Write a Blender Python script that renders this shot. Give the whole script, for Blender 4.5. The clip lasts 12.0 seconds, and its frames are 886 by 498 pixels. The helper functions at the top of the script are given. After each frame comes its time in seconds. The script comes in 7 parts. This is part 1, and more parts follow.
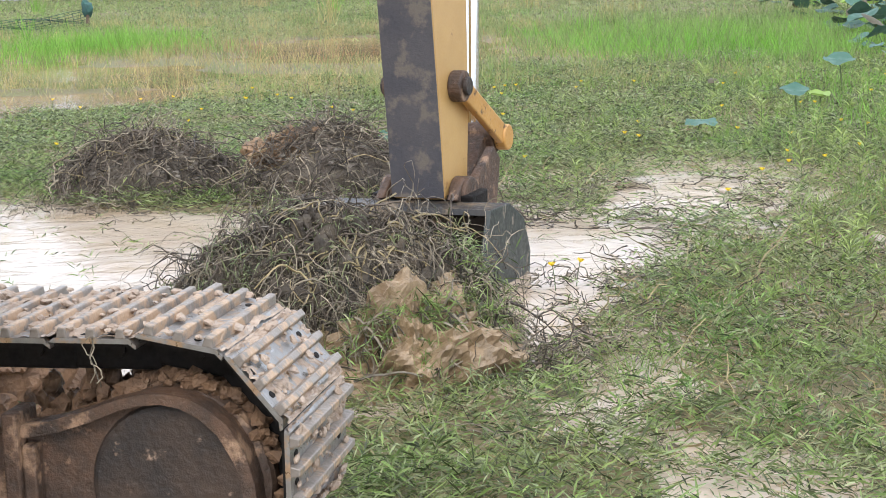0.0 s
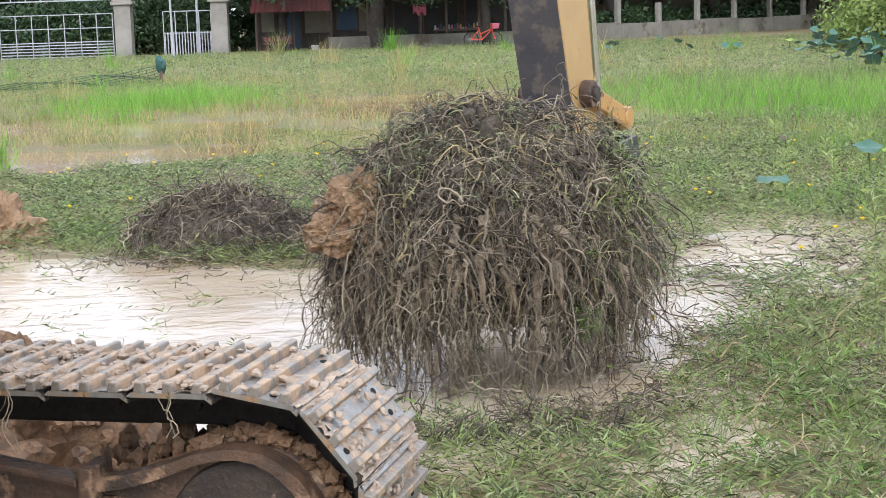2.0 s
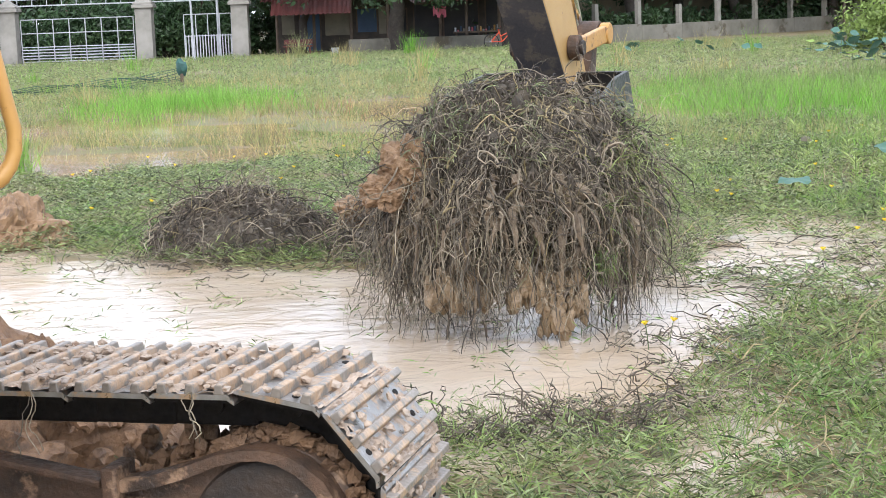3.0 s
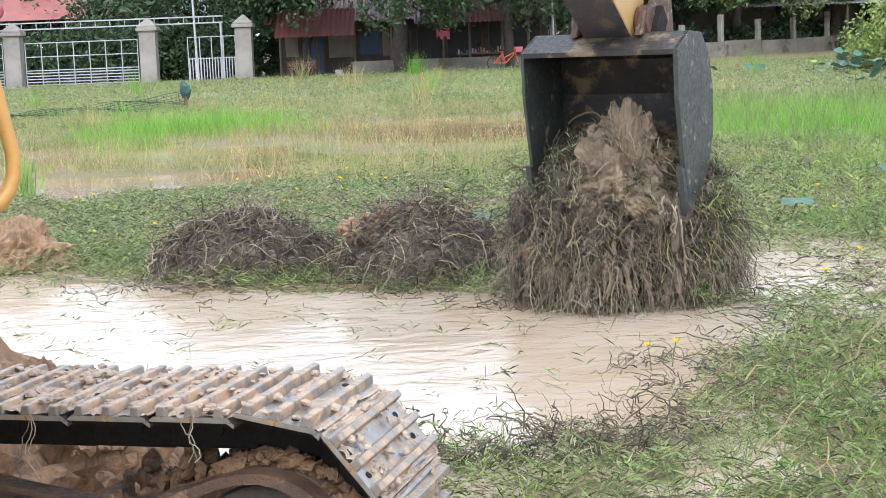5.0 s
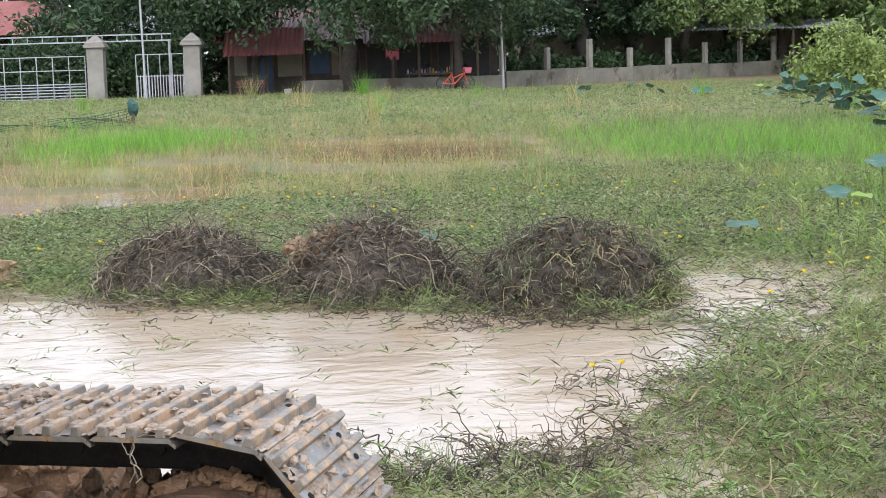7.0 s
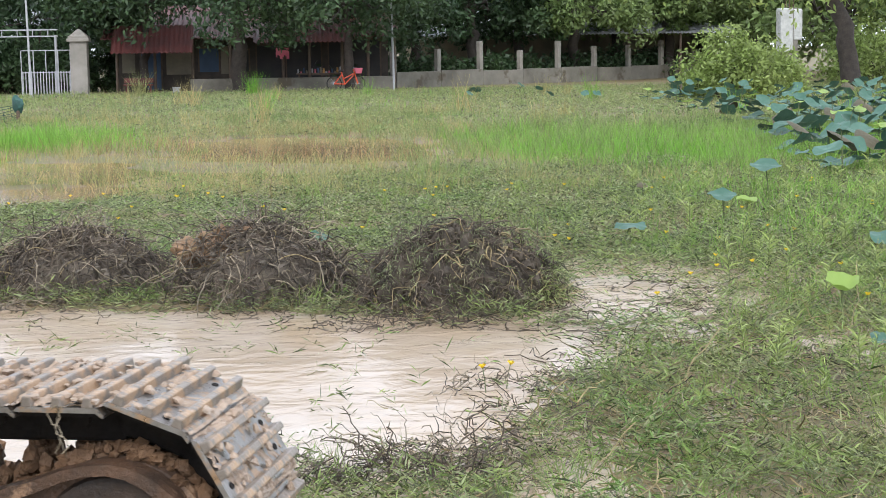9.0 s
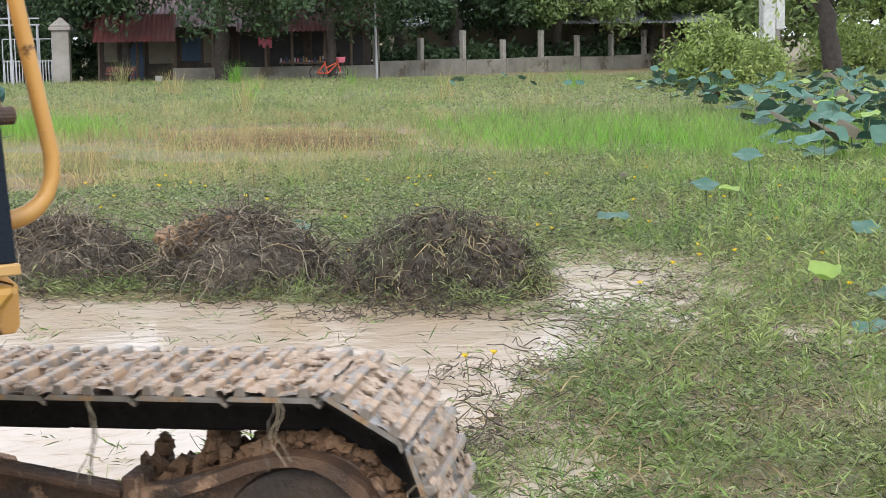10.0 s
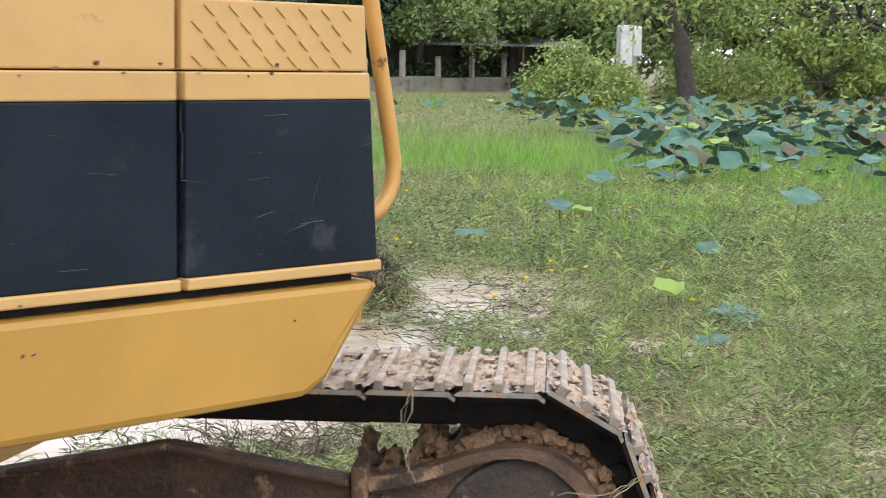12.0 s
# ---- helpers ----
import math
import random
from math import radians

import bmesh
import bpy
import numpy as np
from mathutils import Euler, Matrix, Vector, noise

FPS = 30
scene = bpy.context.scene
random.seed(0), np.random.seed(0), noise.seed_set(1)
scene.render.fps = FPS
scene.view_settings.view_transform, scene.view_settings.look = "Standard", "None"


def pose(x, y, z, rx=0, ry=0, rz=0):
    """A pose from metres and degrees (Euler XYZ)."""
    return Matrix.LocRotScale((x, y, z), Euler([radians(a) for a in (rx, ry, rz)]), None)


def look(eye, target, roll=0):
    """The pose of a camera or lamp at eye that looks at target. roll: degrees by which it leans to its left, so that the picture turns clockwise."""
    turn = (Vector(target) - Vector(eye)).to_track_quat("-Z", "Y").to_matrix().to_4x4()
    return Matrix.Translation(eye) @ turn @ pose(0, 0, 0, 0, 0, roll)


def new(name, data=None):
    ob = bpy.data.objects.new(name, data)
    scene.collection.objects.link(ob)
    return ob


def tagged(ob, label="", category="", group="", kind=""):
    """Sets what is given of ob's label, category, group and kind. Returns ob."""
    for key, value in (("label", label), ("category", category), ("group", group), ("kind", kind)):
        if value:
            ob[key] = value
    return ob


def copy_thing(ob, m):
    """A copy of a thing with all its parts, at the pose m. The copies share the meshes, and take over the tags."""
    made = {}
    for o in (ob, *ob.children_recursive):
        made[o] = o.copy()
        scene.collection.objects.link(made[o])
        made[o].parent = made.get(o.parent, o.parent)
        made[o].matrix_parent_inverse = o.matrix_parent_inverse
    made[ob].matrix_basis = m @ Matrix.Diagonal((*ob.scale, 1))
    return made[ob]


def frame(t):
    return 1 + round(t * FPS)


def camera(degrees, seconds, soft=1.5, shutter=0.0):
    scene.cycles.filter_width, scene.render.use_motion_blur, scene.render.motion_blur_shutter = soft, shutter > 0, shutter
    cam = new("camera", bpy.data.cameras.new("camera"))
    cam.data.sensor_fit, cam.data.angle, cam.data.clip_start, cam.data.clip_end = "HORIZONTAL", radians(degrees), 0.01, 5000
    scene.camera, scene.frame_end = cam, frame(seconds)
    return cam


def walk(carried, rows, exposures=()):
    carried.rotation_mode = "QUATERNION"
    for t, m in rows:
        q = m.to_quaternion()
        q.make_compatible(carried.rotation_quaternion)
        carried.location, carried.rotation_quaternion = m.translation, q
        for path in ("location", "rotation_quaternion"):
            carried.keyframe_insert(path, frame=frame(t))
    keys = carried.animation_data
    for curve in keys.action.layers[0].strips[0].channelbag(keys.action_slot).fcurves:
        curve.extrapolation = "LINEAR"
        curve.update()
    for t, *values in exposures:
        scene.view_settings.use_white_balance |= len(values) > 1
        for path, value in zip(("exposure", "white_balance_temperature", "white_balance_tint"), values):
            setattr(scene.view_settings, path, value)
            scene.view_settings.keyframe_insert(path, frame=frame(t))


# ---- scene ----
cam = camera(30.43, 12.0, soft=0.65, shutter=0.3)
PATH = [
    (0, (0.007, 0.000, 1.744), (0.505, 9.822, -0.064), -1.81),
    (0.5, (0.000, 0.000, 1.746), (0.414, 9.846, 0.047), -1.80),
    (1, (-0.006, 0.000, 1.749), (0.281, 9.868, 0.156), -1.81),
    (1.5, (-0.011, 0.000, 1.750), (0.159, 9.885, 0.246), -1.82),
    (2, (-0.011, 0.000, 1.750), (0.085, 9.892, 0.290), -1.85),
    (2.5, (-0.012, 0.000, 1.748), (0.023, 9.894, 0.298), -1.95),
    (3, (-0.015, 0.000, 1.747), (-0.043, 9.895, 0.304), -2.02),
    (5, (-0.003, 0.000, 1.749), (-0.053, 9.913, 0.437), -2.23),
    (5.5, (0.000, 0.000, 1.750), (-0.000, 9.917, 0.462), -2.00),
    (6, (-0.006, 0.000, 1.749), (0.060, 9.921, 0.498), -1.33),
    (6.5, (0.006, 0.000, 1.750), (0.159, 9.926, 0.545), -1.47),
    (8.5, (0.000, 0.000, 1.750), (0.776, 9.897, 0.549), -1.03),
    (9, (0.000, 0.000, 1.750), (0.949, 9.881, 0.540), -0.84),
    (9.5, (0.000, 0.000, 1.750), (1.006, 9.872, 0.511), -0.80),
    (10, (0.000, 0.000, 1.750), (1.051, 9.862, 0.474), -0.76),
    (10.5, (0.000, 0.000, 1.750), (1.147, 9.854, 0.492), -0.20),
    (11, (0.000, 0.000, 1.750), (1.240, 9.846, 0.521), 0.13),
    (11.5, (0.000, 0.000, 1.750), (1.694, 9.777, 0.512), 0.72),
    (11.7, (0.000, 0.000, 1.750), (1.758, 9.766, 0.514), 0.83),
    (12, (-0.064, -0.341, 1.750), (1.850, 9.400, 0.590), 0.95),
]
EXPOSURES = [(0, 0.68, 6260, 10), (1.0, 0.62, 6260, 10), (2.0, 0.69, 6240, 10), (3.0, 0.83, 6200, 10), (5.0, 0.86, 6150, 10), (5.5, 0.72, 6200, 10), (6.0, 0.59, 6250, 10), (6.5, 0.54, 6260, 10), (8.5, 0.54, 6300, 10), (9.5, 0.54, 6400, 10), (11.0, 0.54, 6500, 10), (11.5, 0.66, 6560, 10), (12.0, 0.62, 6500, 10)]
walk(cam, [(t, look(eye, target, roll)) for t, eye, target, roll in PATH], EXPOSURES)

# ---- sky and light ----
world = bpy.data.worlds.new("overcast")
scene.world = world
world.use_nodes = True
wn = world.node_tree
wn.nodes.clear()
sky = wn.nodes.new("ShaderNodeTexSky")
sky.sky_type, sky.sun_disc = "NISHITA", False
sky.sun_elevation, sky.sun_rotation = radians(52), radians(150)
sky.air_density, sky.dust_density, sky.ozone_density = 1.0, 4.0, 1.0
sat = wn.nodes.new("ShaderNodeHueSaturation")
sat.inputs["Saturation"].default_value = 0.35
bg = wn.nodes.new("ShaderNodeBackground")
bg.inputs["Strength"].default_value = 0.15
wo = wn.nodes.new("ShaderNodeOutputWorld")
wn.links.new(sky.outputs[0], sat.inputs["Color"])
cloud = wn.nodes.new("ShaderNodeMix")
cloud.data_type = "RGBA"
cloud.inputs["Factor"].default_value = 0.75
cloud.inputs["B"].default_value = (8.6, 9.25, 10.5, 1)
wn.links.new(sat.outputs[0], cloud.inputs["A"])
wn.links.new(cloud.outputs["Result"], bg.inputs["Color"])
wn.links.new(bg.outputs[0], wo.inputs["Surface"])
sun = new("sun", bpy.data.lights.new("sun", "SUN"))
sun.data.energy, sun.data.angle, sun.data.color = 1.4, radians(25), (1.0, 0.96, 0.9)
sun.matrix_world = look((-6, -12, 20), (0, 8, 0))


# ---- materials ----
def material(name, base, other=None, scale=8.0, rough=0.7, metal=0.0, bump=0.3, island=0.0, fine=60.0, spread=0.5,
             gloss_var=0.15, third=None, third_scale=1.5, third_cut=0.55, spec=0.5, trans=0.0):
    """Two-scale procedural surface: base and other mixed by noise, an optional third colour in large patches, fine bump."""
    m = bpy.data.materials.new(name)
    m.use_nodes = True
    nt = m.node_tree
    nt.nodes.clear()
    out = nt.nodes.new("ShaderNodeOutputMaterial")
    p = nt.nodes.new("ShaderNodeBsdfPrincipled")
    nt.links.new(p.outputs[0], out.inputs[0])
    tc = nt.nodes.new("ShaderNodeTexCoord")
    other = other or tuple(c * 0.6 for c in base)

    def noise_at(s, detail, roughness=0.6):
        n = nt.nodes.new("ShaderNodeTexNoise")
        n.inputs["Scale"].default_value, n.inputs["Detail"].default_value = s, detail
        n.inputs["Roughness"].default_value = roughness
        nt.links.new(tc.outputs["Object"], n.inputs["Vector"])
        return n

    def ramp(socket, lo, hi):
        r = nt.nodes.new("ShaderNodeMapRange")
        r.inputs["From Min"].default_value, r.inputs["From Max"].default_value = lo, hi
        nt.links.new(socket, r.inputs["Value"])
        return r.outputs["Result"]

    def mix(fac, a, b):
        x = nt.nodes.new("ShaderNodeMix")
        x.data_type = "RGBA"
        nt.links.new(fac, x.inputs["Factor"])
        for sock, v in ((x.inputs["A"], a), (x.inputs["B"], b)):
            if isinstance(v, tuple):
                sock.default_value = (*v, 1)
            else:
                nt.links.new(v, sock)
        return x.outputs["Result"]

    n1, n2 = noise_at(scale, 6), noise_at(fine, 4)
    col = mix(ramp(n1.outputs["Fac"], 0.5 - spread / 2 * 0.6, 0.5 + spread / 2 * 0.6), base, other)
    if third:
        n3 = noise_at(third_scale, 7, 0.65)
        col = mix(ramp(n3.outputs["Fac"], third_cut, third_cut + 0.08), col, third)
    if island:
        g = nt.nodes.new("ShaderNodeNewGeometry")
        hs = nt.nodes.new("ShaderNodeHueSaturation")
        nt.links.new(ramp(g.outputs["Random Per Island"], 0, 1), hs.inputs["Value"])
        r = hs.inputs["Value"].links[0].from_node
        r.inputs["To Min"].default_value, r.inputs["To Max"].default_value = 1 - island, 1 + island
        nt.links.new(col, hs.inputs["Color"])
        col = hs.outputs["Color"]
    nt.links.new(col, p.inputs["Base Color"])
    rr = ramp(n2.outputs["Fac"], 0.3, 0.7)
    rr.node.inputs["To Min"].default_value = max(0.02, rough - gloss_var)
    rr.node.inputs["To Max"].default_value = min(1.0, rough + gloss_var)
    nt.links.new(rr, p.inputs["Roughness"])
    p.inputs["Metallic"].default_value = metal
    p.inputs["Specular IOR Level"].default_value = spec
    if bump:
        b = nt.nodes.new("ShaderNodeBump")
        b.inputs["Strength"].default_value, b.inputs["Distance"].default_value = bump, 0.01
        nt.links.new(n2.outputs["Fac"], b.inputs["Height"])
        nt.links.new(b.outputs[0], p.inputs["Normal"])
    if trans:
        t = nt.nodes.new("ShaderNodeBsdfTranslucent")
        nt.links.new(col, t.inputs["Color"])
        s = nt.nodes.new("ShaderNodeMixShader")
        s.inputs[0].default_value = trans
        nt.links.new(p.outputs[0], s.inputs[1])
        nt.links.new(t.outputs[0], s.inputs[2])
        nt.links.new(s.outputs[0], out.inputs[0])
    return m


M_GROUND = material("wet_soil", (0.20, 0.135, 0.07), (0.11, 0.10, 0.045), 0.9, 0.75, bump=0.5, fine=25, third=(0.13, 0.125, 0.045), third_scale=0.35, third_cut=0.5)
M_YELLOW = material("machine_paint", (0.49, 0.305, 0.115), (0.42, 0.255, 0.09), 3, 0.42, bump=0.06, fine=90, third=(0.20, 0.09, 0.035), third_scale=11, third_cut=0.65, gloss_var=0.1)
M_SKIRT = material("orange_yellow_paint", (0.41, 0.23, 0.046), (0.35, 0.19, 0.038), 2.5, 0.42, bump=0.06, fine=90, third=(0.20, 0.09, 0.035), third_scale=13, third_cut=0.71, gloss_var=0.1)
M_TREE_MID = material("mid_green_tree_leaf", (0.138, 0.207, 0.069), (0.184, 0.241, 0.092), 0.25, 0.5, bump=0.0, island=0.5, trans=0.3, spec=0.3)
M_RAIL = material("chipped_rail_paint", (0.50, 0.27, 0.075), (0.43, 0.225, 0.06), 6, 0.45, bump=0.1, fine=80, third=(0.10, 0.045, 0.02), third_scale=16, third_cut=0.58)
M_BLACK = material("scuffed_black_paint", (0.008, 0.012, 0.019), (0.014, 0.019, 0.027), 4, 0.34, bump=0.04, fine=120, third=(0.030, 0.036, 0.043), third_scale=12, third_cut=0.60, gloss_var=0.16, spec=0.12)
# dark steel; also stands for shade in gaps, holes and under the shoes
M_DARK = material("greased_steel_and_gap_shade", (0.008, 0.007, 0.007), (0.018, 0.014, 0.011), 7, 0.75, bump=0.4, fine=50, spec=0.2)
M_STEEL = material("worn_track_steel", (0.34, 0.33, 0.32), (0.22, 0.20, 0.18), 12, 0.38, metal=0.75, bump=0.25, fine=60, third=(0.42, 0.29, 0.19), third_scale=14, third_cut=0.52)
M_GROUSER = material("muddy_grouser_steel", (0.31, 0.27, 0.235), (0.20, 0.175, 0.15), 14, 0.5, metal=0.35, bump=0.35, fine=70, third=(0.45, 0.31, 0.20), third_scale=10, third_cut=0.5)
M_MUD = material("drying_mud", (0.440, 0.347, 0.270), (0.297, 0.215, 0.154), 22, 0.75, bump=0.9, fine=70, third=(0.36, 0.30, 0.25), third_scale=12, third_cut=0.56)
M_CLAY = material("orange_clay", (0.29, 0.18, 0.098), (0.18, 0.105, 0.055), 16, 0.6, bump=1.0, fine=55, third=(0.13, 0.08, 0.05), third_scale=10, third_cut=0.56)
M_CAKED = material("caked_brown_mud", (0.20, 0.115, 0.062), (0.115, 0.065, 0.036), 20, 0.7, bump=1.0, fine=60, third=(0.09, 0.055, 0.035), third_scale=9, third_cut=0.55)
M_GRASS_BROWN = material("withered_brown_grass", (0.33, 0.20, 0.11), (0.24, 0.15, 0.08), 0.4, 0.6, bump=0.0, island=0.4, trans=0.25, spec=0.3)
M_RUSTWHEEL = material("mud_stained_frame", (0.105, 0.058, 0.034), (0.038, 0.025, 0.018), 9, 0.65, bump=0.8, fine=55, third=(0.27, 0.17, 0.105), third_scale=8, third_cut=0.56)
M_HUB = material("dark_hub_steel", (0.020, 0.016, 0.014), (0.048, 0.030, 0.020), 9, 0.6, bump=0.6, fine=50, third=(0.30, 0.21, 0.15), third_scale=13, third_cut=0.60)
M_BUCKET = material("bucket_steel", (0.024, 0.024, 0.025), (0.05, 0.043, 0.036), 4, 0.5, metal=0.3, bump=0.3, fine=40, third=(0.20, 0.145, 0.09), third_scale=3.5, third_cut=0.52)
M_BUCKET_OUT = material("bucket_green_black_steel", (0.022, 0.028, 0.026), (0.045, 0.05, 0.045), 7, 0.5, bump=0.3, fine=40, third=(0.26, 0.22, 0.17), third_scale=11, third_cut=0.60)
M_TOOTH = material("muddy_tooth_steel", (0.105, 0.075, 0.052), (0.055, 0.04, 0.03), 9, 0.55, metal=0.2, bump=0.5, fine=50)
M_BELLY = material("mud_smeared_stick_belly", (0.048, 0.046, 0.053), (0.07, 0.064, 0.066), 4, 0.6, bump=0.3, fine=60, third=(0.125, 0.105, 0.085), third_scale=6, third_cut=0.52)
M_CHROME = material("polished_rod", (0.78, 0.79, 0.80), (0.7, 0.71, 0.72), 5, 0.12, metal=1.0, bump=0.0, gloss_var=0.04)
M_SOIL = material("dark_root_soil", (0.10, 0.08, 0.057), (0.042, 0.034, 0.026), 9, 0.85, bump=1.0, fine=35, third=(0.15, 0.11, 0.075), third_scale=5, third_cut=0.62)
M_ROOT = material("wet_grey_roots", (0.245, 0.205, 0.145), (0.095, 0.077, 0.056), 5, 0.5, bump=0.3, fine=40, island=0.85, spec=0.35)
M_ROOT_DARK = material("dark_tangled_roots", (0.11, 0.086, 0.064), (0.05, 0.041, 0.033), 3, 0.65, bump=0.3, fine=40, island=0.6, spec=0.3)
M_ROOT_TAN = material("tan_stems", (0.30, 0.235, 0.12), (0.19, 0.15, 0.075), 4, 0.55, bump=0.3, fine=40, island=0.4, spec=0.35)
M_LEAF = material("weed_leaf", (0.12, 0.205, 0.05), (0.20, 0.23, 0.085), 1.1, 0.42, bump=0.0, island=0.85, trans=0.3, spec=0.4)
M_LEAF_DULL = material("dull_mat_leaf", (0.155, 0.205, 0.092), (0.23, 0.23, 0.12), 0.8, 0.42, bump=0.0, island=0.8, trans=0.25, spec=0.4)
M_STRAW = material("straw_stem", (0.36, 0.30, 0.17), (0.22, 0.19, 0.09), 1.2, 0.6, bump=0.0, island=0.45, trans=0.2)
M_GRASS = material("bright_grass", (0.161, 0.356, 0.046), (0.230, 0.380, 0.081), 0.3, 0.5, bump=0.0, island=0.35, trans=0.4, spec=0.3)
M_GRASS_GOLD = material("golden_grass", (0.414, 0.339, 0.161), (0.333, 0.310, 0.127), 0.4, 0.55, bump=0.0, island=0.35, trans=0.35, spec=0.3)
M_GRASS_MIX = material("field_grass", (0.204, 0.294, 0.108), (0.324, 0.324, 0.150), 0.35, 0.55, bump=0.0, island=0.4, trans=0.35, spec=0.3)
M_TUSSOCK = material("dark_field_grass", (0.138, 0.218, 0.063), (0.218, 0.247, 0.103), 0.35, 0.55, bump=0.0, island=0.5, trans=0.3, spec=0.3)
M_LOTUS = material("lotus_leaf", (0.026, 0.070, 0.048), (0.080, 0.150, 0.115), 0.9, 0.5, bump=0.1, fine=12, island=0.45, trans=0.12, spec=0.2)
M_LOTUS_YOUNG = material("young_lotus_leaf", (0.20, 0.31, 0.055), (0.26, 0.36, 0.09), 3, 0.45, bump=0.1, fine=20, island=0.2, trans=0.35)
M_LOTUS_DEAD = material("withered_lotus_leaf", (0.075, 0.06, 0.032), (0.045, 0.042, 0.025), 3, 0.7, bump=0.2, fine=20, island=0.4)
M_STEM = material("plant_stem", (0.075, 0.115, 0.038), (0.11, 0.115, 0.05), 5, 0.6, bump=0.1, island=0.3)
M_PETAL = material("yellow_petal", (0.75, 0.55, 0.02), (0.65, 0.45, 0.02), 5, 0.5, bump=0.0, trans=0.2)
M_TREE = material("dark_tree_leaf", (0.031, 0.064, 0.029), (0.061, 0.101, 0.040), 0.25, 0.5, bump=0.0, island=0.5, trans=0.25, spec=0.4)
M_TREE_LIGHT = material("light_tree_leaf", (0.196, 0.270, 0.075), (0.253, 0.310, 0.098), 0.25, 0.5, bump=0.0, island=0.45, trans=0.35, spec=0.3)
M_BARK = material("bark", (0.032, 0.026, 0.022), (0.06, 0.048, 0.04), 4, 0.85, bump=0.8, fine=18)
M_CONCRETE = material("stained_concrete", (0.29, 0.268, 0.24), (0.19, 0.178, 0.155), 1.2, 0.85, bump=0.3, fine=20, third=(0.10, 0.095, 0.075), third_scale=1.3, third_cut=0.6)
M_WHITE = material("weathered_white_paint", (0.40, 0.41, 0.43), (0.30, 0.31, 0.33), 2, 0.6, bump=0.05)
M_CREAM = material("dingy_cream_plaster", (0.26, 0.225, 0.16), (0.17, 0.15, 0.115), 0.8, 0.9, bump=0.1, fine=15)
M_ROOF_RED = material("red_corrugated_sheet", (0.13, 0.032, 0.027), (0.085, 0.026, 0.023), 1.2, 0.55, bump=0.1)
M_ROOF_PINK = material("pink_roof_tile", (0.30, 0.10, 0.09), (0.22, 0.08, 0.07), 2, 0.6, bump=0.2)
M_DIM = material("dim_interior", (0.035, 0.035, 0.04), (0.06, 0.055, 0.05), 0.6, 0.9, bump=0.0)
M_WOOD = material("weathered_timber", (0.12, 0.085, 0.06), (0.08, 0.06, 0.045), 3, 0.8, bump=0.2)
# wall colour kept dark to hold the shade under the porch roof
M_PORCH_SHADE = material("porch_shade_wall", (0.050, 0.042, 0.038), (0.085, 0.068, 0.055), 2, 0.85, bump=0.2)
M_OLDWALL = material("mossy_old_wall", (0.22, 0.205, 0.175), (0.13, 0.12, 0.10), 0.9, 0.9, bump=0.3, fine=20, third=(0.10, 0.085, 0.06), third_scale=1.1, third_cut=0.55)
M_BLUE = material("blue_door_paint", (0.05, 0.09, 0.16), (0.04, 0.07, 0.12), 2, 0.6, bump=0.0)
M_BIKE = material("orange_red_enamel", (0.65, 0.085, 0.03), (0.5, 0.06, 0.02), 4, 0.35, bump=0.0)
M_RUBBER = material("tyre_rubber", (0.02, 0.02, 0.02), (0.035, 0.033, 0.03), 6, 0.8, bump=0.1)
M_PINK = material("faded_pink_cloth", (0.50, 0.13, 0.17), (0.4, 0.09, 0.13), 3, 0.8, bump=0.0)
M_NET = material("green_fishing_net", (0.022, 0.075, 0.062), (0.03, 0.06, 0.058), 6, 0.7, bump=0.1, island=0.3)
M_PLASTIC = material("clear_plastic_wrap", (0.62, 0.63, 0.62), (0.45, 0.46, 0.45), 3, 0.3, bump=0.5, fine=8)
M_ORANGE_LEAF = material("orange_croton_leaf", (0.65, 0.25, 0.03), (0.6, 0.38, 0.04), 1, 0.5, bump=0.0, island=0.3)


def water_material(name, pale, deep, wave):
    m = bpy.data.materials.new(name)
    m.use_nodes = True
    nt = m.node_tree
    p = nt.nodes["Principled BSDF"]
    tc = nt.nodes.new("ShaderNodeTexCoord")
    n = nt.nodes.new("ShaderNodeTexNoise")
    n.inputs["Scale"].default_value, n.inputs["Detail"].default_value = 0.8, 5
    n.inputs["Distortion"].default_value = 1.2
    nt.links.new(tc.outputs["Object"], n.inputs["Vector"])
    r = nt.nodes.new("ShaderNodeValToRGB")
    r.color_ramp.elements[0].position, r.color_ramp.elements[0].color = 0.35, (*pale, 1)
    r.color_ramp.elements[1].position, r.color_ramp.elements[1].color = 0.65, (*deep, 1)
    nt.links.new(n.outputs["Fac"], r.inputs[0])
    nt.links.new(r.outputs[0], p.inputs["Base Color"])
    p.inputs["Roughness"].default_value = 0.11
    p.inputs["IOR"].default_value = 1.33
    p.inputs["Specular IOR Level"].default_value = 0.4
    mp = nt.nodes.new("ShaderNodeMapping")
    mp.inputs["Scale"].default_value = (1.0, 1.35, 1)
    mp.inputs["Rotation"].default_value = (0, 0, radians(-14))
    nt.links.new(tc.outputs["Object"], mp.inputs["Vector"])
    w = nt.nodes.new("ShaderNodeTexNoise")
    w.inputs["Scale"].default_value, w.inputs["Detail"].default_value, w.inputs["Distortion"].default_value = 3.6, 5, 1.0
    nt.links.new(mp.outputs[0], w.inputs["Vector"])
    b = nt.nodes.new("ShaderNodeBump")
    b.inputs["Strength"].default_value, b.inputs["Distance"].default_value = wave, 0.04
    nt.links.new(w.outputs["Fac"], b.inputs["Height"])
    nt.links.new(b.outputs[0], p.inputs["Normal"])
    return m


M_WATER = water_material("clay_laden_water", (0.45, 0.375, 0.30), (0.40, 0.305, 0.21), 0.30)
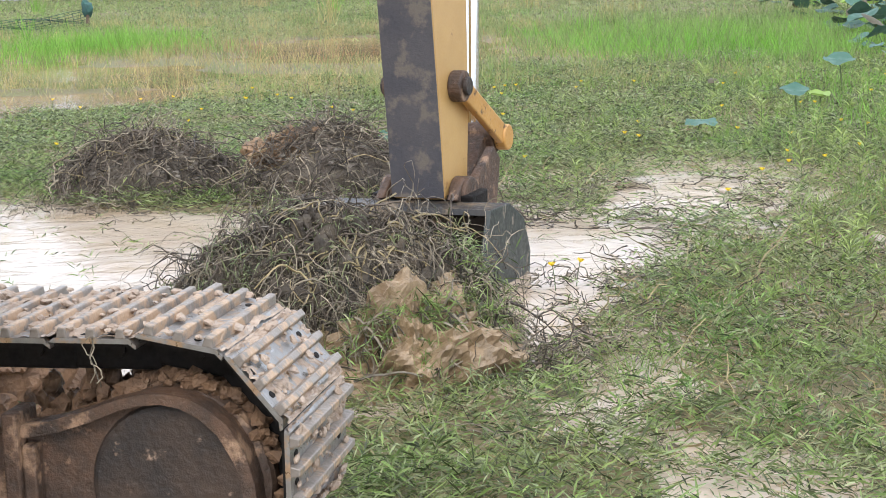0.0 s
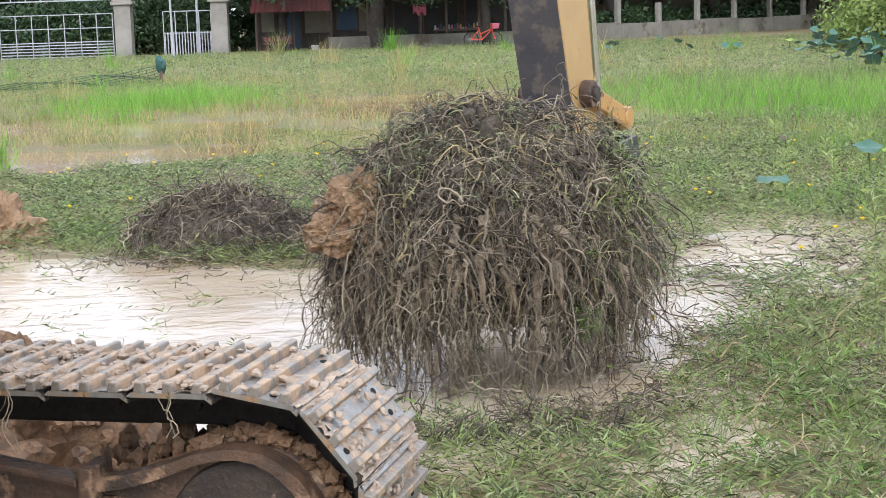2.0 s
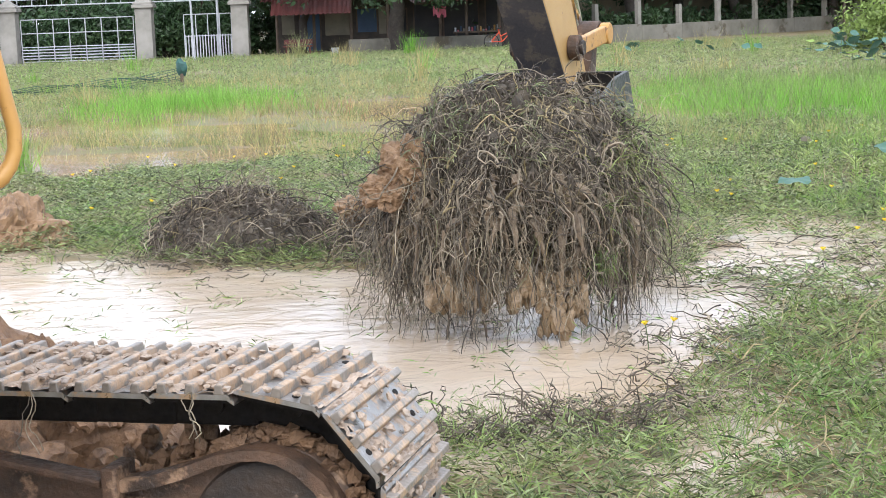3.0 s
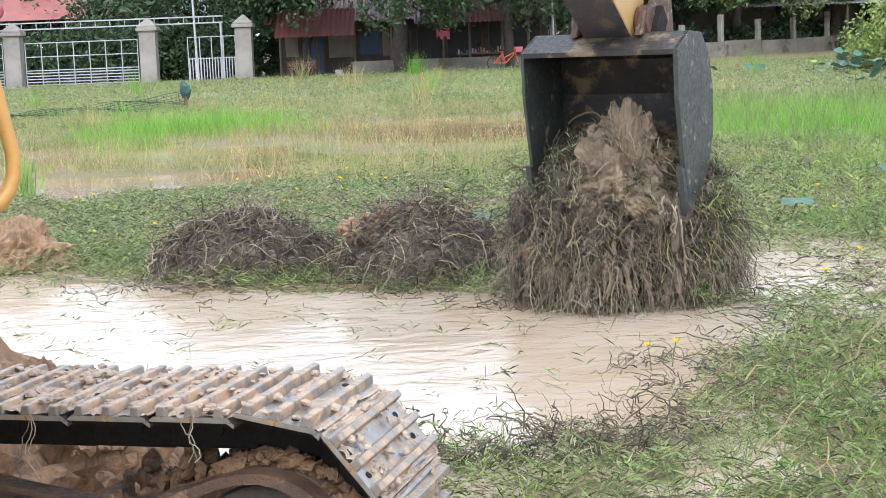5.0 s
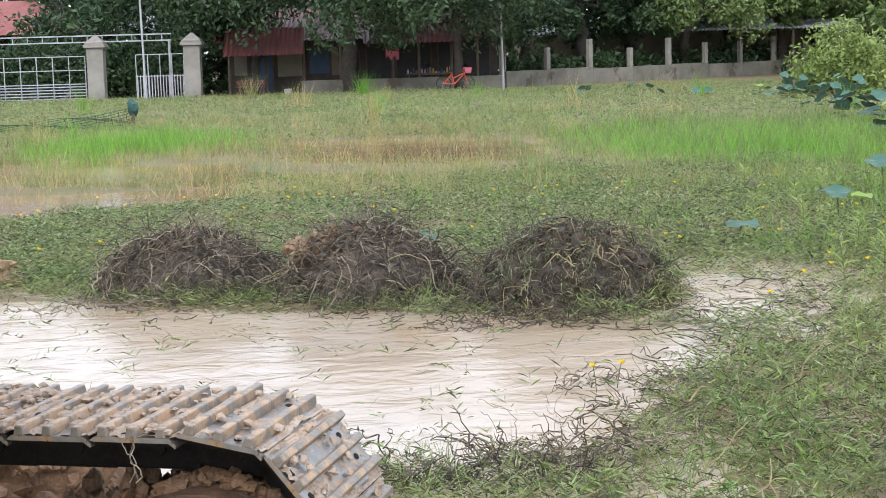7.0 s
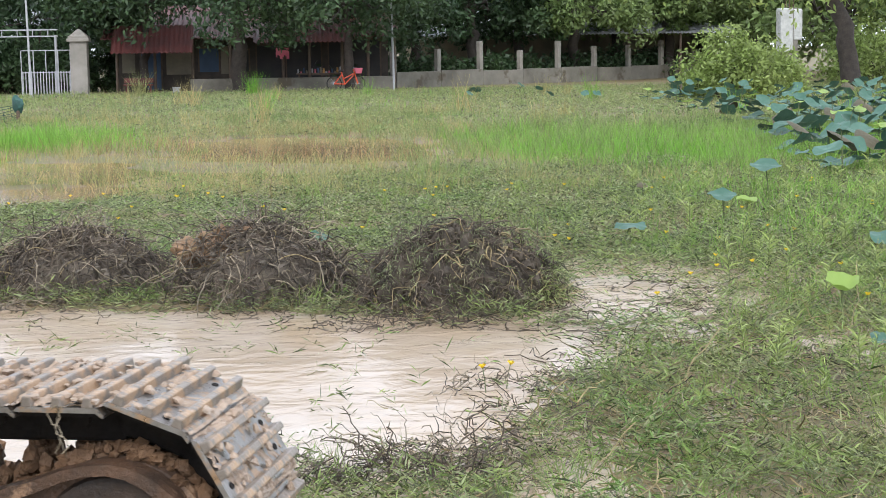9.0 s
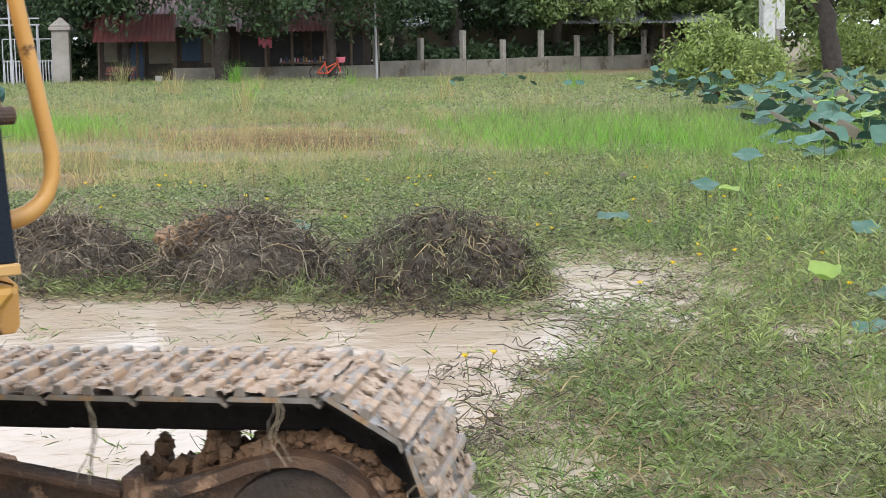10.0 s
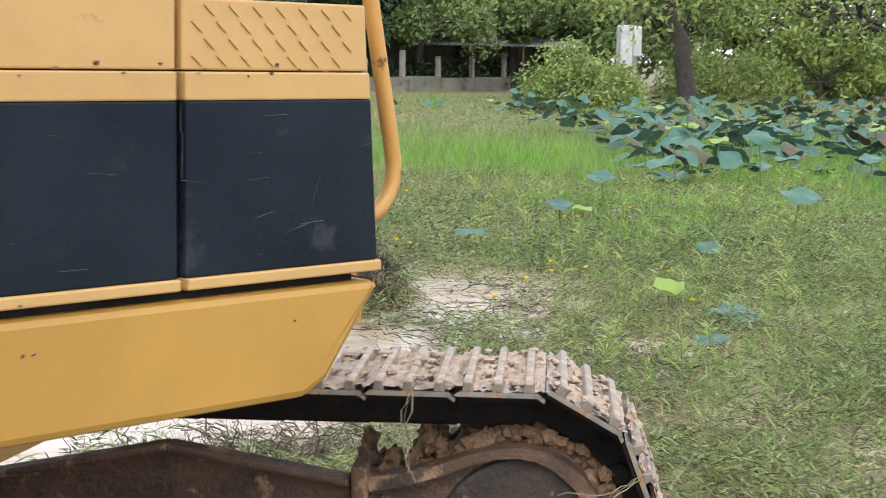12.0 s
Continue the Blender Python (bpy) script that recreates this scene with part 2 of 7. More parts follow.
# shallow brown water, its base deepened in place of the dark trees' reflection
M_FIELD_WATER = water_material("tree_tinted_field_water", (0.30, 0.19, 0.10), (0.22, 0.14, 0.07), 0.06)


# ---- building helpers ----
def part(name, bm, mat, parent=None, label="", smooth=False):
    me = bpy.data.meshes.new(name)
    bm.to_mesh(me)
    bm.free()
    if smooth:
        me.polygons.foreach_set("use_smooth", [True] * len(me.polygons))
    me.materials.append(mat)
    ob = new(name, me)
    if parent:
        ob.parent = parent
    if label:
        ob["label"] = label
    return ob


def part_np(name, verts, faces, mat, parent=None, label="", smooth=False):
    """A mesh from numpy arrays; faces all of one size."""
    me = bpy.data.meshes.new(name)
    verts = np.asarray(verts, dtype=np.float32)
    faces = np.asarray(faces, dtype=np.int32)
    k = faces.shape[1]
    me.vertices.add(len(verts))
    me.vertices.foreach_set("co", verts.ravel())
    me.loops.add(faces.size)
    me.loops.foreach_set("vertex_index", faces.ravel())
    me.polygons.add(len(faces))
    me.polygons.foreach_set("loop_start", np.arange(0, faces.size, k, dtype=np.int32))
    me.polygons.foreach_set("use_smooth", np.full(len(faces), bool(smooth)))
    me.update(calc_edges=True)
    me.materials.append(mat)
    ob = new(name, me)
    if parent:
        ob.parent = parent
    if label:
        ob["label"] = label
    if smooth is None:
        ob["kind"] = "stuff"
    return ob


def bm_box(bm, x0, x1, y0, y1, z0, z1, bevel=0.0):
    b = bmesh.new()
    bmesh.ops.create_cube(b, size=1)
    for v in b.verts:
        v.co = Vector(((x0 + x1) / 2 + v.co.x * (x1 - x0), (y0 + y1) / 2 + v.co.y * (y1 - y0), (z0 + z1) / 2 + v.co.z * (z1 - z0)))
    if bevel:
        bmesh.ops.bevel(b, geom=b.edges[:], offset=bevel, segments=2, affect="EDGES", profile=0.5)
    join(bm, b)


def join(bm, b):
    me = bpy.data.meshes.new("tmp")
    b.to_mesh(me)
    b.free()
    bm.from_mesh(me)
    bpy.data.meshes.remove(me)


def bm_prism(bm, profile, y0, y1, bevel=0.0):
    """A profile of (x, z) points drawn out from y0 to y1."""
    b = bmesh.new()
    lo = [b.verts.new((x, y0, z)) for x, z in profile]
    hi = [b.verts.new((x, y1, z)) for x, z in profile]
    b.faces.new(lo)
    b.faces.new(hi[::-1])
    n = len(profile)
    for i in range(n):
        b.faces.new((lo[i], hi[i], hi[(i + 1) % n], lo[(i + 1) % n]))
    bmesh.ops.recalc_face_normals(b, faces=b.faces[:])
    if bevel:
        bmesh.ops.bevel(b, geom=b.edges[:], offset=bevel, segments=2, affect="EDGES", profile=0.5)
    join(bm, b)


def bm_cyl(bm, p0, p1, r0, r1=None, seg=20, bevel=0.0):
    p0, p1 = Vector(p0), Vector(p1)
    d = p1 - p0
    b = bmesh.new()
    bmesh.ops.create_cone(b, cap_ends=True, segments=seg, radius1=r0, radius2=r0 if r1 is None else r1, depth=d.length)
    if bevel:
        rims = [e for e in b.edges if len(e.link_faces) == 2 and any(len(f.verts) > 4 for f in e.link_faces)]
        bmesh.ops.bevel(b, geom=rims, offset=bevel, segments=2, affect="EDGES", profile=0.5)
    b.transform(Matrix.Translation((p0 + p1) / 2) @ d.to_track_quat("Z", "Y").to_matrix().to_4x4())
    join(bm, b)


def bm_lump(bm, x, y, z, rx, ry, rz, seed, rough=0.35, level=2):
    """An uneven clod."""
    b = bmesh.new()
    bmesh.ops.create_icosphere(b, subdivisions=level, radius=1)
    for v in b.verts:
        q = v.co * 1.3 + Vector((seed * 3.1, seed * 1.7, seed))
        k = 1 + rough * noise.noise(q) + rough * 0.5 * noise.noise(q * 2.7)
        v.co = Vector((x + v.co.x * rx * k, y + v.co.y * ry * k, z + v.co.z * rz * k))
    join(bm, b)


def tubes(paths, radii, sides=4, axis=None):
    """paths: n x k x 3; radii: n x k. Vertices and quads of n tubes."""
    n, k, _ = paths.shape
    tan = np.gradient(paths, axis=1)
    tan /= np.linalg.norm(tan, axis=2, keepdims=True) + 1e-9
    ref = np.where(np.abs(tan[..., 2:3]) > 0.9, np.array([1.0, 0, 0]), np.array([0, 0, 1.0]))
    if axis is not None:
        ref = np.array(axis, dtype=float)
    a = np.cross(tan, ref)
    a /= np.linalg.norm(a, axis=2, keepdims=True) + 1e-9
    c = np.cross(tan, a)
    ang = np.arange(sides) * 2 * np.pi / sides
    v = paths[:, :, None] + radii[:, :, None, None] * (np.cos(ang)[:, None] * a[:, :, None] + np.sin(ang)[:, None] * c[:, :, None])
    base = (np.arange(n)[:, None, None] * k + np.arange(k - 1)[None, :, None]) * sides
    i, j = np.arange(sides)[None, None], (np.arange(sides)[None, None] + 1) % sides
    f = np.stack([base + i, base + j, base + sides + j, base + sides + i], axis=-1)
    return v.reshape(-1, 3), f.reshape(-1, 4)


def blades(root, tip, width, droop, rng, rows=3):
    """Grass blades or long leaves, bent, from root to tip. Arrays of n x 3; a strip of quads each that narrows to the tip."""
    n = len(root)
    d = tip - root
    side = np.cross(d, rng.normal(size=(n, 3)))
    side /= np.linalg.norm(side, axis=1, keepdims=True) + 1e-9
    vs = []
    for s in np.linspace(0, 1, rows + 1):
        mid = root + d * s
        mid[:, 2] += droop * 4 * s * (1 - s)
        w = width * (0.55 + 1.5 * s * (1 - s)) * (1 - s * 0.85)
        vs += [mid - side * w[:, None] * 0.5, mid + side * w[:, None] * 0.5]
    v = np.stack(vs, axis=1).reshape(-1, 3)
    m = 2 * (rows + 1)
    f = np.array([[2 * r, 2 * r + 1, 2 * r + 3, 2 * r + 2] for r in range(rows)])
    return v, (np.arange(n)[:, None, None] * m + f[None]).reshape(-1, 4)


def leaflets(root, tip, width, rng, fold=0.0):
    """Small pointed leaves: one four-cornered blade each, widest past the middle."""
    n = len(root)
    d = tip - root
    side = np.cross(d, rng.normal(size=(n, 3)))
    side *= (width / 2 / (np.linalg.norm(side, axis=1) + 1e-9))[:, None]
    mid = root + d * 0.45
    mid[:, 2] += fold
    v = np.stack([root, mid - side, tip, mid + side], 1).reshape(-1, 3)
    return v, np.arange(4 * n).reshape(-1, 4)


def merge(*chunks):
    vs, fs, o = [], [], 0
    for v, f in chunks:
        vs.append(v)
        fs.append(f + o)
        o += len(v)
    return np.concatenate(vs), np.concatenate(fs)


def wobble(x, y, s, seed=0):
    """Smooth value noise in numpy, about -1 to 1."""
    k = seed * 1.37
    return (np.sin(x * s + 1.3 * np.sin(y * s * 0.7 + k) + k) + np.sin(y * s * 1.3 + 1.1 * np.sin(x * s * 0.9 - k) + 2 * k)
            + 0.6 * np.sin((x + y) * s * 2.1 + k * 3 + np.sin((x - y) * s * 1.7))) / 2.6


# ---- ground and water ----
def pool_depth(x, y):
    """How far inside the dug pool a place is, in metres; below zero outside."""
    far = 11.05 - 0.43 * (x + 0.4) - y
    right = (y - 7.1 - 2.5 * (x - 1.05)) * 0.37
    near = y - 3.0 - 3.8 * np.clip((x + 0.8) / 0.5, 0, 1)
    d = np.minimum(np.minimum(far, right), near)
    puddle = 1.0 - np.hypot((x - 2.25) / 0.9, (y - 11.4) / 1.5)
    d = np.maximum(d, puddle * 0.26)
    return d + 0.16 * wobble(x, y, 2.6, 1) + 0.07 * wobble(x, y, 7.5, 2)


def field_wet(x, y):
    """Shallow water in the far field, above zero where it stands open."""
    a = 1 - np.hypot((x + 4.7) / 3.4, (y - 20.4) / 2.2)
    b = 1 - np.hypot((x - 0.2) / 3.0, (y - 30) / 4.5)
    c = 1 - np.hypot((x + 3.2) / 3.0, (y - 24.6) / 2.2)
    d = 1 - np.hypot((x + 6.5) / 2.6, (y - 27) / 3.5)
    return np.maximum.reduce([a, b * 0.75, c * 0.5, d * 0.4]) + 0.22 * wobble(x, y, 0.9, 5)


def ground_z(x, y):
    z = np.where(y < 13.6, -0.007, np.where(y < 15, 0.004, 0.03)) + 0.026 * wobble(x, y, 1.7, 3) + 0.016 * wobble(x, y, 5.3, 4)
    z = z - np.clip(pool_depth(x, y) * 0.5 + 0.05, 0, 0.28)
    z = z - np.clip(field_wet(x, y) * 0.25 + 0.02, 0, 0.09)
    return z


def grid(xs, ys):
    X, Y = np.meshgrid(xs, ys)
    v = np.stack([X, Y, ground_z(X, Y)], -1).reshape(-1, 3)
    nx, ny = len(xs), len(ys)
    i = (np.arange(ny - 1)[:, None] * nx + np.arange(nx - 1)[None]).reshape(-1, 1)
    return v, np.concatenate([i, i + 1, i + nx + 1, i + nx], 1)


def water_sheet(x0, x1, y0, y1, mat, label):
    xs, ys = np.linspace(x0, x1, 80), np.linspace(y0, y1, 80)
    X, Y = np.meshgrid(xs, ys)
    v = np.stack([X, Y, np.full_like(X, -0.012) + 0.004 * wobble(X, Y, 3.0, 8)], -1).reshape(-1, 3)
    i = (np.arange(79)[:, None] * 80 + np.arange(79)[None]).reshape(-1, 1)
    ob = part_np("water", v, np.concatenate([i, i + 1, i + 81, i + 80], 1), mat, smooth=True)
    tagged(ob, label, "water", kind="structure")


def build_ground():
    xs = np.concatenate([[-2500, -600, -200, -90, -50], np.arange(-30, -8, 1.0), np.arange(-8, 8, 0.1), np.arange(8, 40, 1.0), [55, 90, 200, 600, 2500]])
    ys = np.concatenate([[-2500, -500, -100, -30, -10, -4, -1], np.arange(0, 16, 0.1), np.arange(16, 40, 0.4), np.arange(40, 100, 2.0), [120, 200, 500, 2500]])
    v, f = grid(xs, ys)
    ob = part_np("ground", v, f, M_GROUND, smooth=True)
    tagged(ob, "flooded wet brown soil under weeds and grass", "ground", kind="structure")
    water_sheet(-8, 9, 2, 15.6, M_WATER, "rippled tan muddy water in a dug pool")
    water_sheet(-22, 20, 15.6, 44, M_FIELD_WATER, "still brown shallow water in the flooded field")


build_ground()


# ---- the excavator ----
# Its space: x along the tracks, y to the far side, z up; the upper body's space: x forward, y to its left.
HALF, WHEEL, TOP = 1.69, 0.30, 0.885
PITCH_N = 41
LOOP = 4 * HALF + 2 * math.pi * WHEEL
TRACK_Y = 1.115
SHOE_W = 0.24
PHASE = 0.06


def on_loop(s):
    """Place and turn of a shoe at s metres along the track's loop, from the rear end of the upper run."""
    s %= LOOP
    cz = TOP - WHEEL
    if s < 2 * HALF:
        k = s / (2 * HALF)
        return -HALF + s, TOP - 0.012 * math.sin(math.pi * k), 0.0
    s -= 2 * HALF
    if s < math.pi * WHEEL:
        a = s / WHEEL
        return HALF + WHEEL * math.sin(a), cz + WHEEL * math.cos(a), math.degrees(a)
    s -= math.pi * WHEEL
    if s < 2 * HALF:
        return HALF - s, cz - WHEEL, 180.0
    s -= 2 * HALF
    a = s / WHEEL
    return -HALF - WHEEL * math.sin(a), cz - WHEEL * math.cos(a), 180 + math.degrees(a)


def shoe_pose(s):
    x, z, a = on_loop(s)
    return pose(x, TRACK_Y, z, 0, a, 0)


def shoe_plate_mesh():
    """A plate with a curled-down lip and three grousers across it; bolt holes near both ends."""
    bm = bmesh.new()
    bm_prism(bm, [(-0.106, -0.004), (-0.094, 0.006), (0.092, 0.006), (0.109, -0.010), (0.107, -0.018), (0.090, -0.006), (-0.096, -0.006)], -SHOE_W, SHOE_W)
    return bm


def grouser_mesh():
    bm = bmesh.new()
    bm_prism(bm, [(-0.014, 0), (-0.009, 0.025), (0.009, 0.025), (0.014, 0)], -SHOE_W, SHOE_W, 0.003)
    return bm


def hole_mesh():
    bm = bmesh.new()
    # dark disc laid on the plate; its colour holds the hole's inner shade
    bm_cyl(bm, (0, 0, 0), (0, 0, 0.002), 0.009, seg=10)
    bmesh.ops.scale(bm, vec=(1, 1.5, 1), verts=bm.verts[:])
    return bm


def link_mesh():
    bm = bmesh.new()
    bm_box(bm, -0.110, 0.110, -0.10, -0.065, -0.105, -0.008, 0.01)
    bm_box(bm, -0.110, 0.110, 0.065, 0.10, -0.105, -0.008, 0.01)
    bm_cyl(bm, (0, -0.11, -0.05), (0, 0.11, -0.05), 0.026, seg=10)
    # thin dark sheet that paints the shade on the shoe's underside
    bm_box(bm, -0.098, 0.098, 0.012 - SHOE_W, SHOE_W - 0.012, -0.016, -0.007)
    return bm


def mud_patch_mesh(seed, amount):
    """Mud lying between the grousers in broken patches, with crumbs and smears over them."""
    rng = np.random.default_rng(seed)
    bm = bmesh.new()
    for lo, hi in ((-0.104, -0.084), (-0.060, -0.014), (0.010, 0.058), (0.080, 0.104)):
        nx, ny = 7, 50
        vs = {}
        for j in range(ny):
            for i in range(nx):
                x, y = lo - 0.004 + (hi - lo + 0.008) * i / (nx - 1), (-SHOE_W + 0.004) + (2 * SHOE_W - 0.008) * j / (ny - 1)
                patch = noise.noise(Vector((x * 16 + seed * 7, y * 8, seed))) + 0.5 * noise.noise(Vector((x * 40, y * 21, seed * 3.0)))
                rough = 0.5 * noise.noise(Vector((x * 120, y * 110, seed * 2.0)))
                vs[i, j] = bm.verts.new((x, y, 0.004 + 0.017 * max(-0.25, patch + rough + amount - 0.25)))
        for j in range(ny - 1):
            for i in range(nx - 1):
                bm.faces.new((vs[i, j], vs[i + 1, j], vs[i + 1, j + 1], vs[i, j + 1]))
    for _ in range(int(18 + 40 * amount)):
        r = rng.uniform(0.003, 0.013)
        bm_lump(bm, rng.uniform(-0.095, 0.095), rng.uniform(-SHOE_W + 0.01, SHOE_W - 0.01), 0.010 + r * 0.6 + rng.choice([0, 0.014]) * amount, r * 1.4, r * 1.5, r * 0.8, rng.uniform(0, 50), 0.6, 1)
    return bm


def build_tracks(excavator):
    frame_bm = bmesh.new()
    bm_prism(frame_bm, [(-1.45, 0.22), (1.24, 0.22), (1.30, 0.34), (1.30, 0.48), (1.1, 0.55), (0.62, 0.47), (0.45, 0.44), (-0.2, 0.44), (-0.9, 0.44), (-1.45, 0.44)],
             TRACK_Y - 0.155, TRACK_Y + 0.16, 0.015)
    frame_ob = part("track_frame", frame_bm, M_RUSTWHEEL, excavator, "mud-stained brown steel side frame")
    guard = bmesh.new()
    bm_prism(guard, [(0.15, 0.3), (0.15, 0.60), (0.5, 0.655), (0.84, 0.735), (1.0, 0.715), (1.28, 0.66), (1.28, 0.3)], TRACK_Y - 0.19, TRACK_Y - 0.16, 0.008)
    bm_prism(guard, [(0.84, 0.72), (0.84, 0.74), (1.28, 0.668), (1.28, 0.648)], TRACK_Y - 0.23, TRACK_Y - 0.16, 0.006)
    bm_prism(guard, [(0.15, 0.585), (0.15, 0.605), (0.84, 0.74), (0.84, 0.72)], TRACK_Y - 0.23, TRACK_Y - 0.16, 0.006)
    part("frame_guard", guard, M_RUSTWHEEL, frame_ob, "sloping brown steel guard on the frame")
    yoke = bmesh.new()
    bm_box(yoke, 1.285, 1.325, TRACK_Y - 0.235, TRACK_Y - 0.12, 0.36, 0.70, 0.006)
    bm_box(yoke, 1.325, 1.36, TRACK_Y - 0.22, TRACK_Y - 0.12, 0.36, 0.62, 0.006)
    part("yoke_plate", yoke, M_RUSTWHEEL, frame_ob, "upright brown steel plate at the guard's end")
    flange = bmesh.new()
    arc = [(1.30, 0.662), (1.40, 0.680), (1.49, 0.706), (1.57, 0.736), (1.63, 0.750), (1.69, 0.754), (1.74, 0.746), (1.79, 0.724), (1.84, 0.684), (1.88, 0.620), (1.90, 0.545), (1.905, 0.46)]
    for (xa, za), (xb, zb) in zip(arc, arc[1:]):
        bm_prism(flange, [(xa, za), (xb, zb), (1.60 + (xb - 1.60) * 0.9, zb - 0.026), (1.60 + (xa - 1.60) * 0.9, za - 0.026)], TRACK_Y - 0.215, TRACK_Y - 0.15)
    plate = bmesh.new()
    bm_prism(plate, [(1.30 + (qx - 1.30) * 0.985, qz - 0.012) for qx, qz in arc] + [(1.88, 0.22), (1.30, 0.22)], TRACK_Y - 0.178, TRACK_Y - 0.158)
    part("idler_guard", plate, M_RUSTWHEEL, frame_ob, "mud-stained brown plate round the idler hub")
    part("guard_rim", flange, M_RUSTWHEEL, frame_ob, "curved steel rim over the idler")
    beam = bmesh.new()
    bm_prism(beam, [(-1.3, 0.34), (1.0, 0.34), (1.0, 0.40), (0.5, 0.47), (-0.5, 0.62), (-1.3, 0.62)], 0.1, TRACK_Y - 0.17, 0.012)
    part("carbody", beam, M_RUSTWHEEL, excavator, "brown steel undercarriage centre frame")
    for name, x, r in (("idler_wheel", HALF, 0.235), ("drive_sprocket", -HALF, 0.235)):
        bm = bmesh.new()
        bm_cyl(bm, (x, TRACK_Y - 0.15, 0.52), (x, TRACK_Y + 0.15, 0.52), r, seg=40, bevel=0.02)
        wheel = part(name, bm, M_RUSTWHEEL, excavator, "muddy steel wheel inside the track")
        bm = bmesh.new()
        bm_cyl(bm, (x, TRACK_Y - 0.19, 0.52), (x, TRACK_Y - 0.15, 0.52), 0.20, 0.215, seg=36, bevel=0.012)
        part("hub", bm, M_HUB, wheel, "dark worn hub disc", smooth=False)
    for i in range(6):
        bm = bmesh.new()
        x = -1.25 + 0.46 * i
        bm_cyl(bm, (x, TRACK_Y - 0.13, 0.17), (x, TRACK_Y + 0.13, 0.17), 0.10, seg=20, bevel=0.01)
        part("bottom_roller", bm, M_HUB, excavator)
    rng = np.random.default_rng(5)
    mud = bmesh.new()
    for k in range(1500):
        x = rng.uniform(1.36, 1.95)
        d = abs(x - HALF)
        top = 0.52 + math.sqrt(max(0.01, 0.245 ** 2 - d * d)) if d < 0.245 else 0.52
        r = rng.uniform(0.006, 0.024) * (1.3 if x < 1.6 else 0.8)
        bm_lump(mud, x, TRACK_Y + rng.uniform(-0.14, 0.12), min(top, 0.765) + rng.uniform(-0.05, 0.012), r * 1.2, r * 1.2, r, rng.uniform(0, 90), 0.7, 1)
    for k in range(500):
        x = rng.uniform(1.30, 1.52)
        r = rng.uniform(0.008, 0.026)
        bm_lump(mud, x, TRACK_Y + rng.uniform(-0.13, 0.05), rng.uniform(0.56, 0.70) + 0.05 * math.sin(x * 31) + 0.03 * math.sin(x * 70), r, r, r * 1.2, rng.uniform(0, 90), 0.7, 1)
    for k in range(500):
        x = rng.uniform(0.3, 1.3)
        r = rng.uniform(0.006, 0.02)
        bm_lump(mud, x, TRACK_Y + rng.uniform(-0.16, 0.0), 0.50 + rng.uniform(-0.04, 0.06), r * 1.3, r, r, rng.uniform(0, 90), 0.7, 1)
    part("caked_mud", mud, M_CAKED, frame_ob, "lumps of orange-brown clay caked on the frame", smooth=False)

    meshes = []
    for bm, mat, name in ((shoe_plate_mesh(), M_STEEL, "track_shoe"), (grouser_mesh(), M_GROUSER, "grouser"), (hole_mesh(), M_DARK, "bolt_hole"), (link_mesh(), M_DARK, "track_link")):
        me = bpy.data.meshes.new(name)
        bm.to_mesh(me)
        bm.free()
        me.materials.append(mat)
        meshes.append(me)
    muds = []
    for k in range(8):
        me = bpy.data.meshes.new("mud_crust")
        bm = mud_patch_mesh(11 + k, 0.12 + 0.12 * k)
        bm.to_mesh(me)
        bm.free()
        me.materials.append(M_MUD)
        muds.append(me)
    shoes = []
    for i in range(PITCH_N):
        shoe = new("track_shoe", meshes[0])
        shoe.parent = excavator
        shoe["label"] = "worn steel track shoe with three grousers and dried mud"
        shoe.matrix_basis = shoe_pose(i * LOOP / PITCH_N + PHASE)
        top_run = i * LOOP / PITCH_N < 2 * HALF - 0.02
        for gx in (-0.074, -0.003, 0.070):
            g = new("grouser", meshes[1])
            g.parent, g.location = shoe, (gx, 0, 0.005)
        for gx, gy in () if top_run and i % 3 else ((-0.036, -0.195), (0.032, -0.195), (-0.036, 0.17), (0.032, 0.17)):
            g = new("bolt_hole", meshes[2])
            g.parent, g.location = shoe, (gx, gy, 0.0055)
        g = new("track_link", meshes[3])
        g.parent = shoe
        washed = 2 * HALF - 0.02 <= i * LOOP / PITCH_N < 2 * HALF + 0.50
        g = new("mud_crust", muds[i % 2 if washed else (i * 3) % 5 + 3 if top_run else (i * 5) % 8])
        g.parent = shoe
        if i in (8, 11, 13, 15):
            rr = np.random.default_rng(i)
            q = np.linspace(0, 1, 10)
            path = np.stack([0.01 * np.sin(q * 7 + i), -0.235 - 0.03 * q, 0.01 - (0.10 + 0.05 * (i % 3)) * q], 1)[None] + np.cumsum(rr.normal(0, 0.005, (3, 10, 3)), 1)
            part_np("dangling_root", *tubes(path, np.full((3, 10), 0.0016)), M_ROOT, shoe, "muddy root dangling from the shoe", None)
        shoes.append(shoe)
    return shoes


M_GREYMUD_LIGHT = material("bare_scratch", (0.13, 0.13, 0.125), (0.05, 0.053, 0.056), 30, 0.6, bump=0.0)


